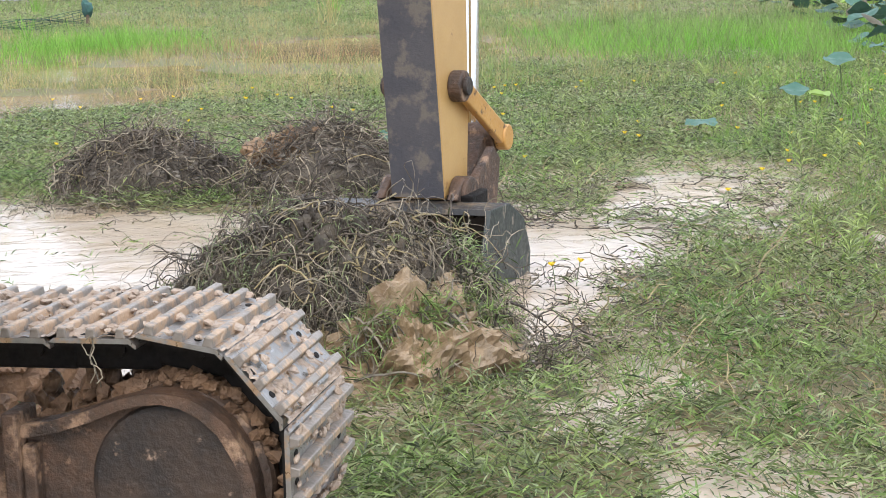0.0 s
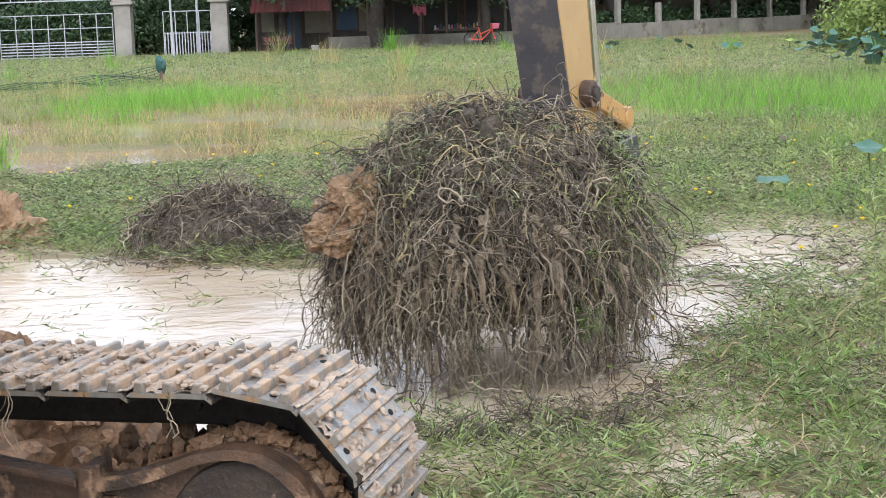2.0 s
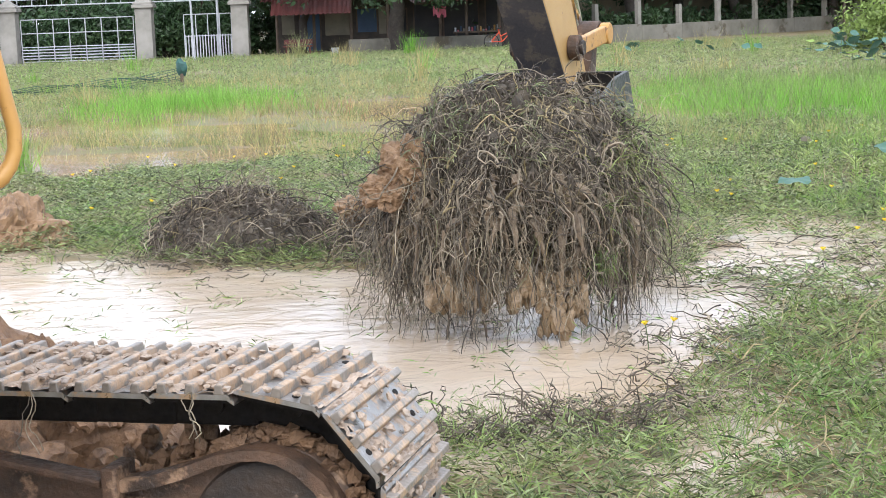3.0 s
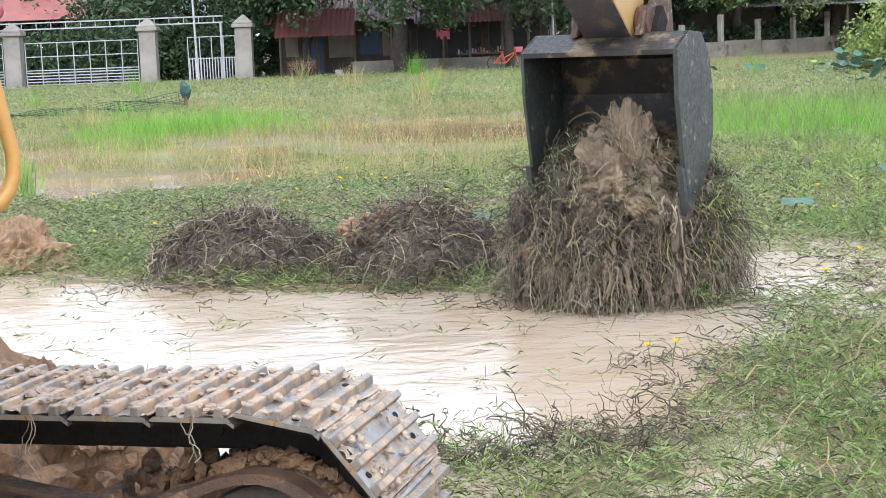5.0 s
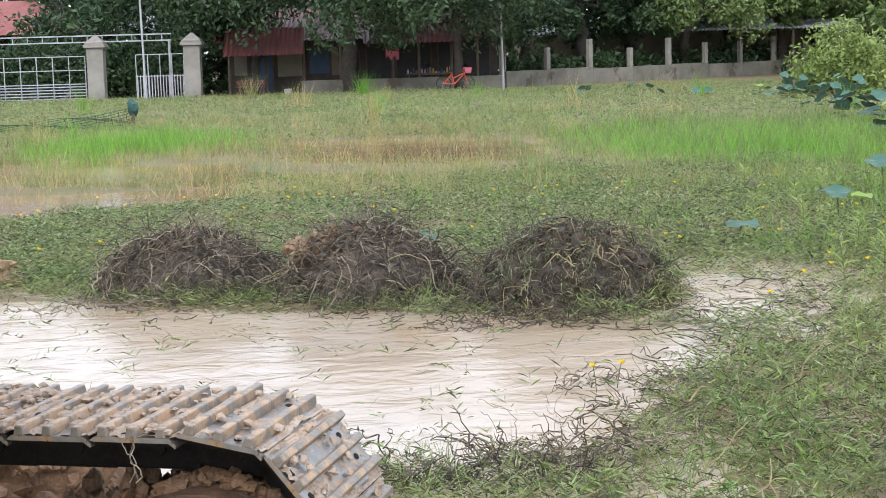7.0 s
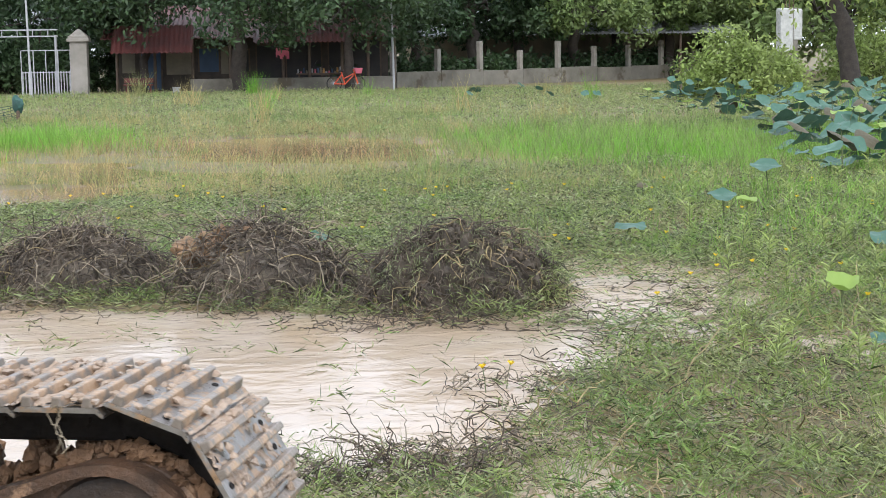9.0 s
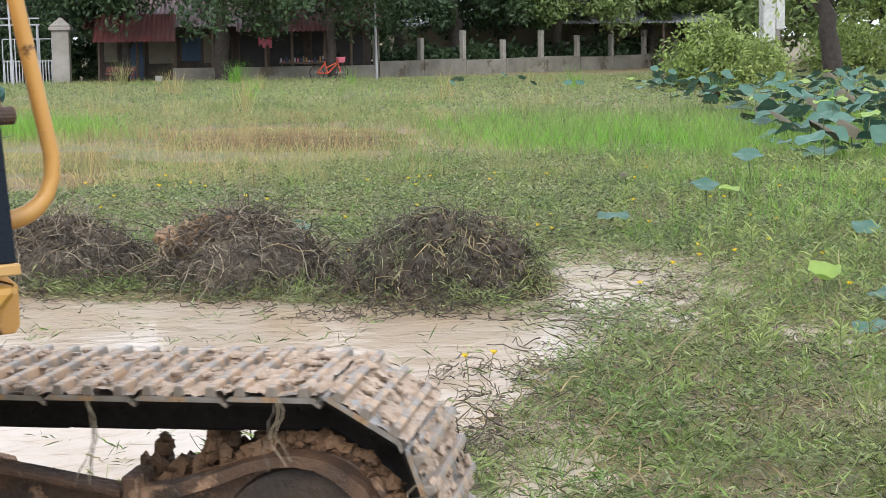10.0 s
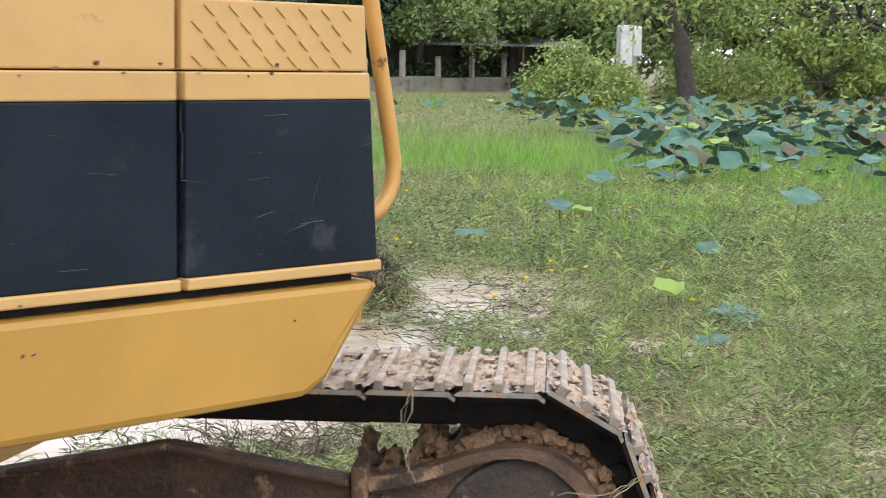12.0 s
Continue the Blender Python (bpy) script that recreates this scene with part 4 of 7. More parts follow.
root_heap("root_heap", -1.55, 12.2, 0.72, 0.5, 0.46, 2.3, "low heap of dark tangled roots and grey mud", turn=-8)
root_heap("root_heap", -0.22, 11.75, 0.66, 0.55, 0.52, 5.7, "heap of grey roots with orange clay on its crown", clay=[(-0.40, -0.16, 0.38, 0.10), (-0.28, -0.08, 0.45, 0.10), (-0.12, -0.05, 0.49, 0.07)], turn=-6)
for cx, cy, cw, ch, sd in ((-1.75, 6.35, 0.62, 0.42, 4.4), (-2.6, 6.6, 0.7, 0.5, 6.2)):
    bank = new("clay_mound")
    bank.matrix_basis = pose(cx, cy, -0.15)
    tagged(bank, "crumbly heap of wet orange clay beside the track", "clay mound")
    v, f = dome(60, 18, cw, 0.4, ch + 0.15, sd, 0.5)
    part_np("clay_body", v, f, M_CAKED, bank)
    bits = bmesh.new()
    rb = np.random.default_rng(int(sd * 10))
    for i in range(120):
        a, e, q = rb.uniform(3.0, 6.4), rb.uniform(0.1, 1.4), rb.uniform(0.015, 0.05)
        bm_lump(bits, math.cos(a) * math.cos(e) * cw, math.sin(a) * math.cos(e) * 0.4, math.sin(e) * (ch + 0.15), q, q, q * 0.8, rb.uniform(0, 90), 0.7, 2)
    part("clod", bits, M_CAKED, bank)["kind"] = "stuff"
clay_heap = new("clay_mound")
clay_heap.matrix_basis = pose(-3.55, 13.1, -0.02)
tagged(clay_heap, "small mound of wet orange clay among weeds", "clay mound")
v, f = crumbly(80, 40, (0.46, 0.4, 0.42), 0.08, 3.3, 0.3)
part_np("clay_body", v, f, M_CLAY, clay_heap)
bm = bmesh.new()
for i in range(14):
    a = i * 2.4
    bm_lump(bm, math.cos(a) * 0.5, math.sin(a) * 0.38, 0.05, 0.07, 0.06, 0.05, i * 3.3, 0.5, 2)
part("clod", bm, M_CLAY, clay_heap)["kind"] = "stuff"


# ---- the lifted clump of roots ----
# Built about its middle; each curtain hangs from its own pivot so that it folds down when the clump is dropped.
CLUMP_R = 0.79


CLUMP_AXES, CLUMP_LOW = (CLUMP_R * 0.93, CLUMP_R * 0.74, 0.59), 0.66


def along_skin(rng, p, down):
    """Random headings that lie in the clump's skin, pulled down by the given amount."""
    nrm = p / np.array([CLUMP_AXES[0] ** 2, CLUMP_AXES[1] ** 2, CLUMP_AXES[2] ** 2])
    nrm /= np.linalg.norm(nrm, axis=1, keepdims=True) + 1e-9
    d = rng.normal(0, 1, p.shape) + np.array([0, 0, -1.0]) * down
    return d - nrm * (d * nrm).sum(1, keepdims=True) * 0.9


def build_clump():
    clump = new("root_clump")
    tagged(clump, "huge clump of uprooted weeds with long hanging muddy roots", "root clump")
    v, f = ragged_core(150, 80, [c * 0.88 for c in CLUMP_AXES], CLUMP_LOW * 0.56, 3.9)
    core = part_np("soil_core", v, f, M_SOIL, clump, "grey-brown muddy soil held by the roots", smooth=True)
    curtains = []
    rng = np.random.default_rng(21)
    for i in range(10):
        a0, a1 = 2 * np.pi * i / 10 - 0.15, 2 * np.pi * (i + 1) / 10 + 0.15
        mid = (a0 + a1) / 2
        front = math.sin(mid) < 0.35
        piv = np.array([math.cos(mid) * CLUMP_R * 0.8, math.sin(mid) * CLUMP_R * 0.62, 0.2])

        def roots(n, e0, e1, length, k, gravity, kink, out=1.0, down=0.8):
            p, a, e = on_clump(rng, n, a0, a1, e0, e1, CLUMP_AXES, CLUMP_LOW, out)
            return wander(rng, p, along_skin(rng, p, down), rng.uniform(*length, n), k, [c * 0.97 for c in CLUMP_AXES], CLUMP_LOW * 0.6, gravity, kink)

        n = 190 if front else 55
        main = roots(n, -0.55, 1.2, (0.2, 1.0), 22, rng.uniform(0.06, 0.5, n), 0.34)
        v, f = tubes(main - piv, rng.uniform(0.0008, 0.0031, (n, 1)) * np.linspace(1.3, 0.4, 22)[None] * rng.uniform(0.8, 1.3, (n, 22)))
        cur = part_np("root_curtain", v, f, M_ROOT, clump, "curtain of long wet grey roots", None)
        cur.location = piv
        n = 520 if front else 140
        fine = side_roots(rng, main, n, (0.05, 0.26), 9, 0.28, 0.32)
        v, f = tubes(fine - piv, rng.uniform(0.0008, 0.0020, (n, 1)) * np.linspace(1.2, 0.5, 9)[None], 3)
        part_np("rootlet", v, f, M_ROOT, cur, "fine branching rootlets", None)["kind"] = "stuff"
        n = 9 if front else 3
        p = roots(n, -0.4, 0.7, (0.35, 0.95), 26, rng.uniform(0.10, 0.45, n), 0.34, 1.04)
        v, f = tubes(p - piv, rng.uniform(0.0026, 0.0062, (n, 1)) * np.linspace(1.2, 0.35, 26)[None] * rng.uniform(0.8, 1.3, (n, 26)))
        part_np("thick_root", v, f, M_ROOT_PALE, cur, "thick pale tan roots", None)
        # dark hanks in the hollows and mud that drips down between the roots
        n = 60 if front else 20
        p = roots(n, -0.7, 0.6, (0.2, 0.7), 14, rng.uniform(0.2, 0.7, n), 0.24, 0.97)
        v, f = tubes(p - piv, rng.uniform(0.0014, 0.006, (n, 1)) * np.linspace(1.4, 0.2, 14)[None] * rng.uniform(0.5, 1.6, (n, 14)), 5)
        part_np("dark_root", v, f, M_ROOT_DARK, cur, "dark wet hank of roots", None)
        n = 26 if front else 6
        p = roots(n, -0.6, 0.3, (0.1, 0.42), 10, rng.uniform(0.4, 0.9, n), 0.24, 0.97)
        v, f = tubes(p - piv, rng.uniform(0.006, 0.03, (n, 1)) * np.linspace(1.3, 0.12, 10)[None] * rng.uniform(0.5, 1.4, (n, 10)), 6)
        part_np("mud_tatter", v, f, M_ROOTMUD, cur, "mud dripping down the roots", None)
        curtains.append((cur, piv, mid))
    rng = np.random.default_rng(8)
    n = 1500
    p, a, e = on_clump(rng, n, 0, 6.28, -0.1, 1.5, CLUMP_AXES, CLUMP_LOW, 1.0)
    top = wander(rng, p, along_skin(rng, p, 0.3), rng.uniform(0.10, 0.5, n), 14, [c * 0.97 for c in CLUMP_AXES], CLUMP_LOW, 0.14, 0.38)
    v, f = tubes(top, rng.uniform(0.0009, 0.0046, (n, 1)) * np.linspace(1.2, 0.5, 14)[None])
    part_np("root_tangle", v, f, M_ROOT_DARK, core, "tangle of dark wet roots", None)
    n = 1400
    v, f = tubes(side_roots(rng, top, n, (0.04, 0.16), 7, 0.2, 0.35), rng.uniform(0.0008, 0.0024, (n, 1)) * np.linspace(1.2, 0.5, 7)[None], 3)
    part_np("rootlet", v, f, M_ROOT, core, "fine grey rootlets", None)["kind"] = "stuff"
    n = 70
    p, a, e = on_clump(rng, n, -2.6, 0.7, 0.1, 1.4, CLUMP_AXES, CLUMP_LOW, 1.02)
    v, f = tubes(wander(rng, p, along_skin(rng, p, 0.2), rng.uniform(0.2, 0.6, n), 16, CLUMP_AXES, CLUMP_LOW, 0.12, 0.26), rng.uniform(0.002, 0.0055, (n, 1)) * np.linspace(1.2, 0.5, 16)[None])
    part_np("tan_straw", v, f, M_ROOT_TAN, core, "tan and green stems lying over the top", None)
    # torn weeds draped over the top and down one flank

    def draped(n, a0, a1, e0, e1, size):
        tuft_n = max(4, n // 18)
        c, _, _ = on_clump(rng, tuft_n, a0, a1, e0, e1, CLUMP_AXES, CLUMP_LOW, 1.03)
        w = rng.integers(0, tuft_n, n)
        r0 = c[w] + rng.normal(0, 0.03, (n, 3))
        t0 = r0 + rng.normal(0, size * 0.6, (n, 3)) + np.array([0.1, -0.1, -0.3]) * size
        return blades(r0, t0, rng.uniform(0.004, 0.011, n), np.full(n, 0.012), rng)

    part_np("weed_leaves", *draped(2200, -1.1, 0.6, -0.9, 0.7, 0.085), M_LEAF, core, "torn green weeds on the flank", None)
    part_np("weed_leaves", *draped(1300, -2.9, 0.6, 0.4, 1.3, 0.06), M_LEAF_DULL, core, "torn dull green weeds on the top", None)
    clods = bmesh.new()
    for i in range(240):
        a, e = rng.uniform(2.9, 6.5), rng.uniform(-0.8, 1.4)
        q = rng.uniform(0.008, 0.035)
        bm_lump(clods, math.cos(a) * math.cos(e) * CLUMP_AXES[0] * 0.98, math.sin(a) * math.cos(e) * CLUMP_AXES[1] * 0.98, math.sin(e) * (CLUMP_AXES[2] if e > 0 else CLUMP_LOW * 0.6), q * 0.9, q * 0.9, q * rng.uniform(0.8, 2.2), rng.uniform(0, 90), 0.9, 2)
    part("mud_crust", clods, M_SOIL, core, "clods of wet grey mud")["kind"] = "stuff"
    lump = part_np("clay_lump", *crumbly(90, 50, (0.16, 0.14, 0.18), 0.16, 2.7, 0.34), M_CLAY, clump, "lump of tan-orange clay")
    knob = part_np("clay_knob", *crumbly(80, 44, (0.14, 0.12, 0.10), 0.10, 9.1, 0.36), M_CLAY, lump, "smaller knob of tan-orange clay")
    knob.location = (-0.13, -0.03, -0.10)
    # the mass of mud that slides out of the bucket, and the streams of muddy water that run out of the roots
    tongue = part_np("mud_tongue", *crumbly(110, 80, (0.34, 0.28, 0.46), 0.36, 7.7, 0.42, 0.42), M_ROOTMUD, clump, "slumping mass of wet grey-brown mud")
    p, a, e = on_clump(rng, 90, 3.0, 6.4, -0.3, 1.3, (0.32, 0.27, 0.46), 0.34, 1.0)
    v, f = tubes(wander(rng, p, rng.normal(0, 1, (90, 3)), rng.uniform(0.1, 0.3, 90), 10, (0.30, 0.25, 0.42), 0.3, 0.2, 0.3), rng.uniform(0.0015, 0.004, (90, 1)) * np.linspace(1.2, 0.5, 10)[None])
    part_np("rootlet", v, f, M_ROOT, tongue, "muddy rootlets", None)["kind"] = "stuff"
    streams = []
    for i, (sx, sy, ln) in enumerate(((0.14, -0.50, 0.34), (0.24, -0.46, 0.26), (-0.30, -0.46, 0.22), (-0.42, -0.40, 0.18), (0.02, -0.52, 0.2))):
        bm = bmesh.new()
        for k in range(46):
            q = k / 46
            r = rng.uniform(0.012, 0.04) * (0.6 + 0.8 * q)
            bm_lump(bm, rng.normal(0, 0.03 + 0.03 * q), rng.normal(0, 0.03), -ln * q + rng.normal(0, 0.02), r * 0.8, r * 0.8, r * 1.7, rng.uniform(0, 90), 0.6, 2)
        streams.append((part("mud_stream", bm, M_SLURRY, clump, "stream of tan muddy water"), Vector((sx, sy, 0)), i))
    fringe = []
    for i in range(9):
        mid = -3.3 + 0.45 * i
        piv = np.array([math.cos(mid) * CLUMP_R * 0.72, math.sin(mid) * CLUMP_R * 0.56, -0.05])
        n = 26
        p = rng.normal(0, 0.06, (n, 3)) * np.array([2.0, 1.0, 1.0])
        cs, sn = math.cos(mid + math.pi / 2), math.sin(mid + math.pi / 2)
        p = np.stack([p[:, 0] * cs - p[:, 1] * sn, p[:, 0] * sn + p[:, 1] * cs, p[:, 2]], -1)
        p = wander(rng, p, rng.normal(0, 1, (n, 3)), rng.uniform(0.1, 0.45, n), 10, (0.01, 0.01, 0.01), 0.01, 0.35, 0.3)
        v, f = tubes(p, rng.uniform(0.0015, 0.004, (n, 1)) * np.linspace(1.2, 0.5, 10)[None])
        fr = part_np("stem_fringe", v, f, M_ROOT_TAN if i % 2 else M_LEAF_DULL, clump, "fringe of tan and green stems", None)
        fr.location = piv
        fringe.append((fr, piv, mid))
    return clump, curtains, lump, fringe, tongue, streams


def build_slab():
    """The block of wet earth that breaks away under the clump and slumps into the pool."""
    slab = part_np("earth_slab", *crumbly(140, 70, (0.50, 0.34, 0.40), 0.2, 12.4, 0.4), M_SLURRY)
    rng = np.random.default_rng(61)
    n = 150
    p, a, e = on_clump(rng, n, 3.0, 6.4, 0.1, 1.4, (0.5, 0.34, 0.40), 0.2, 1.0)
    v, f = tubes(wander(rng, p, rng.normal(0, 1, (n, 3)) - np.array([0, 0, 1.0]), rng.uniform(0.1, 0.5, n), 14, (0.47, 0.32, 0.37), 0.2, 0.2, 0.25), rng.uniform(0.002, 0.006, (n, 1)) * np.linspace(1.2, 0.5, 14)[None])
    part_np("hanging_root", v, f, M_ROOT, slab, "muddy roots hanging over the slab", None)
    n = 900
    p, a, e = on_clump(rng, n, 3.0, 6.6, 0.5, 1.5, (0.5, 0.34, 0.40), 0.2, 1.0)
    v, f = blades(p, p + rng.normal(0, 0.05, (n, 3)) + np.array([0, -0.02, 0.0]), rng.uniform(0.004, 0.010, n), np.full(n, 0.01), rng)
    part_np("weed_leaves", v, f, M_LEAF, slab, "torn green weeds on the slab", None)
    return tagged(slab, "slab of wet tan earth breaking away into the pool", "earth")


M_SLURRY = material("wet_tan_slurry", (0.31, 0.22, 0.13), (0.19, 0.13, 0.075), 9, 0.4, bump=0.9, fine=45, third=(0.17, 0.12, 0.07), third_scale=7, third_cut=0.58)
clump, curtains, clay_piece, fringes, mud_tongue, mud_streams = build_clump()
earth_slab = build_slab()


# ---- weeds, grass, lotus ----
def scatter(rng, n, x0, x1, y0, y1, keep):
    x, y = rng.uniform(x0, x1, n), rng.uniform(y0, y1, n)
    m = keep(x, y, rng.random(n))
    return x[m], y[m]


def in_view(x, y):
    return (x > -0.31 * y - 1.2) & (x < 0.50 * y + 1.2)


def surface(x, y):
    return np.maximum(ground_z(x, y), -0.012)


def sprigs(rng, x, y, leaves, length, width, rise, stem=0.10):
    """Creeping feathery sprigs: leaflets in pairs along a low stem."""
    n = len(x)
    a = rng.uniform(0, 2 * np.pi, n)
    d = np.stack([np.cos(a), np.sin(a), rng.uniform(-0.05, rise, n)], 1)
    hummock = np.clip(0.5 + 0.7 * wobble(x, y, 4.3, 71), 0, 1)
    base = np.stack([x, y, surface(x, y) + rng.uniform(0.0, 1.0, n) * (0.02 + 0.13 * hummock ** 2)], 1)
    side = np.stack([-np.sin(a), np.cos(a), np.zeros(n)], 1)
    root, tip = [], []
    sl = stem * rng.uniform(0.6, 1.3, n)
    for k in range(leaves):
        s = (k + 0.5) / leaves
        p = base + d * (sl * s)[:, None]
        sg = 1 if k % 2 else -1
        q = d * 0.6 + side * sg * 0.8 + rng.normal(0, 0.25, (n, 3)) + np.array([0, 0, 0.15])
        root.append(p)
        tip.append(p + q * (length * rng.uniform(0.6, 1.3, n))[:, None])
    root, tip = np.concatenate(root), np.concatenate(tip)
    return leaflets(root, tip, width * 1.25 * rng.uniform(0.6, 1.3, len(root)), rng, 0.003)


def upright(rng, x, y, height, width, lean=0.25, rows=3, droop=0.0):
    n = len(x)
    h = height * rng.uniform(0.5, 1.25, n)
    base = np.stack([x, y, surface(x, y) - 0.01], 1)
    tip = base + np.stack([rng.normal(0, lean, n) * h, rng.normal(0, lean, n) * h, h], 1)
    return blades(base, tip, width * rng.uniform(0.6, 1.4, n), droop * h, rng, rows)


def stuff(name, chunk, mat, label, category):
    ob = part_np(name, *chunk, mat)
    return tagged(ob, label, category, kind="stuff")


rng = np.random.default_rng(77)


def near_keep(x, y, r):
    d = pool_depth(x, y)
    patch = 0.5 + 0.5 * wobble(x, y, 1.9, 12)
    gap = wobble(x, y, 3.1, 31) + 0.6 * wobble(x, y, 6.3, 33)
    dens = np.where(d > 0.12, 0.010, np.where(d > -0.35, 0.16 + 0.26 * patch, np.where(d > -0.9, 0.3 + 0.5 * patch, 0.4 + 0.6 * patch))) * np.where(gap > 0.35, 0.3, 1.0)
    return in_view(x, y) & (r < dens)


x, y = scatter(rng, 125000, -5, 6.5, 4.0, 14.2, near_keep)
half = rng.random(len(x))
a, b = half < 0.42, half >= 0.42
stuff("water_weed", sprigs(rng, x[a], y[a], 6, 0.062, 0.0066, 0.8, 0.14), M_LEAF, "creeping feathery green weed on muddy water", "weed")
stuff("water_weed", sprigs(rng, x[b], y[b], 6, 0.056, 0.0058, 0.6, 0.14), M_LEAF_DULL, "dull grey-green creeping weed on muddy water", "weed")
x, y = scatter(rng, 84000, -6.5, 11.5, 12.6, 27, lambda x, y, r: in_view(x, y) & (r < np.clip((20.0 + 5.2 * np.clip((x + 1) / 3.5, 0, 1) - y) / 2.2 + 0.5 * wobble(x, y, 1.3, 51), 0, 1) * (pool_depth(x, y) < 0.05)) & (field_wet(x, y) < -0.02 + 0.2 * r))
stuff("weed_mat", sprigs(rng, x, y, 5, 0.046, 0.0105, 0.35, 0.12), M_LEAF_DULL, "dense mat of dull green floating weed", "weed")
x, y = scatter(rng, 15000, -6.5, 9.5, 13.0, 22.5, lambda x, y, r: in_view(x, y) & (pool_depth(x, y) < 0) & (field_wet(x, y) < 0))
stuff("weed_mat", sprigs(rng, x, y, 5, 0.045, 0.0105, 0.5, 0.12), M_LEAF, "fresh green shoots in a floating weed mat", "weed")

x, y = scatter(rng, 11000, 0, 10, 7.5, 21, lambda x, y, r: in_view(x, y) & (pool_depth(x, y) < -0.1) & (r < np.clip((x / y - 0.14) * 4 + 0.25 * wobble(x, y, 2.0, 91), 0, 1)))
stuff("grass", upright(rng, x, y, 0.13, 0.008, 0.5, 2, 0.1), M_GRASS, "thin yellow-green grass growing through the weeds", "grass")

# straw and dead stems lying about
def lying_stems(rng, x, y, length, radius, k=5, rise=0.05):
    n = len(x)
    a = rng.uniform(0, 2 * np.pi, n)
    s = np.linspace(0, 1, k)
    ln = length * rng.uniform(0.4, 1.5, n)
    p = np.stack([x, y, surface(x, y) + rng.uniform(0, 0.03, n)], 1)[:, None] + np.stack([np.cos(a), np.sin(a), rng.normal(0.05, rise, n)], 1)[:, None] * (ln[:, None] * s)[..., None]
    p = p + np.cumsum(rng.normal(0, 0.014, (n, k, 3)), 1)
    p[:, :, 2] = np.maximum(p[:, :, 2], surface(p[:, :, 0], p[:, :, 1]) + 0.002)
    return tubes(p, radius * rng.uniform(0.5, 1.5, (n, 1)) * np.linspace(1.1, 0.6, k)[None], 3)


x, y = scatter(rng, 26000, -5, 6.5, 4.2, 13.5, lambda x, y, r: near_keep(x, y, r * 1.2))
stuff("dead_stems", lying_stems(rng, x, y, 0.15, 0.0021, 6), M_STRAW, "straw-coloured dead stems lying among weeds", "stems")
def wet_bank(x, y, r):
    return in_view(x, y) & (np.abs(pool_depth(x, y) + 0.55) < 0.6) & (r < 0.35 + 0.5 * wobble(x, y, 2.4, 45))


x, y = scatter(rng, 9000, -1, 5.5, 5.4, 12.5, wet_bank)
stuff("torn_roots", lying_stems(rng, x, y, 0.17, 0.0028, 7, rise=0.3), M_ROOT, "grey-brown torn roots among weeds on the wet bank", "roots")
x, y = scatter(rng, 4000, -1, 5.5, 5.4, 12.5, wet_bank)
stuff("dead_stems", lying_stems(rng, x, y, 0.22, 0.0032, 7, rise=0.4), M_ROOT_TAN, "tan dead stalks leaning among weeds on the wet bank", "stems")
x, y = scatter(rng, 2200, -2, 3, 5.6, 12, lambda x, y, r: in_view(x, y) & (np.abs(pool_depth(x, y) + 0.02) < 0.35))
stuff("torn_roots", lying_stems(rng, x, y, 0.20, 0.003, 8, rise=0.25), M_ROOT_DARK, "torn dark roots along the pool's edge", "roots")
x, y = scatter(rng, 420, -3.5, 2.2, 6.6, 11.6, lambda x, y, r: (pool_depth(x, y) > 0.1) & (r < np.clip(wobble(x, y, 2.3, 17) - 0.15, 0.03, 1) * np.clip(1.5 - 1.1 * pool_depth(x, y), 0.15, 1)))
stuff("floating_debris", lying_stems(rng, x, y, 0.11, 0.003, 8, rise=0.25), M_ROOT_DARK, "dark root bits floating on muddy water", "debris")


def twig_pile(name, x, y, r, n, seed, mat, label):
    rg = np.random.default_rng(seed)
    a, rr = rg.uniform(0, 6.28, n), r * np.sqrt(rg.random(n))
    k = 14
    d = rg.normal(0, 1, (n, 3)) * np.array([1.0, 0.6, 0.3]) + np.array([0, 0, 0.14])
    d /= np.linalg.norm(d, axis=1, keepdims=True)
    p = np.stack([x + np.cos(a) * rr * 1.7, y + np.sin(a) * rr * 0.6, rg.uniform(0.0, 0.05, n)], 1)[:, None]
    p = p + d[:, None] * (rg.uniform(0.08, 0.34, (n, 1)) * np.linspace(0, 1, k))[..., None] + np.cumsum(rg.normal(0, 0.014, (n, k, 3)), 1)
    v, f = tubes(p, rg.uniform(0.0012, 0.0048, (n, 1)) * np.linspace(1.1, 0.5, k)[None])
    return tagged(part_np(name, v, f, mat), label, "twig pile", kind="stuff")


twig_pile("twig_pile", 0.30, 6.55, 0.30, 150, 4, M_ROOT_DARK, "tangled dark torn twigs at the pool's edge")
twig_pile("twig_pile", 0.80, 6.85, 0.26, 110, 5, M_ROOT, "grey roots and twigs lying in shallow water")
twig_pile("twig_pile", 0.75, 10.35, 0.32, 70, 6, M_ROOT_DARK, "dark bent roots sticking out of muddy water")
twig_pile("twig_pile", 1.15, 8.3, 0.2, 40, 7, M_ROOT, "grey roots on the muddy bank")
twig_pile("twig_pile", -2.2, 11.5, 0.42, 60, 9, M_ROOT, "loose roots in shallow muddy water")


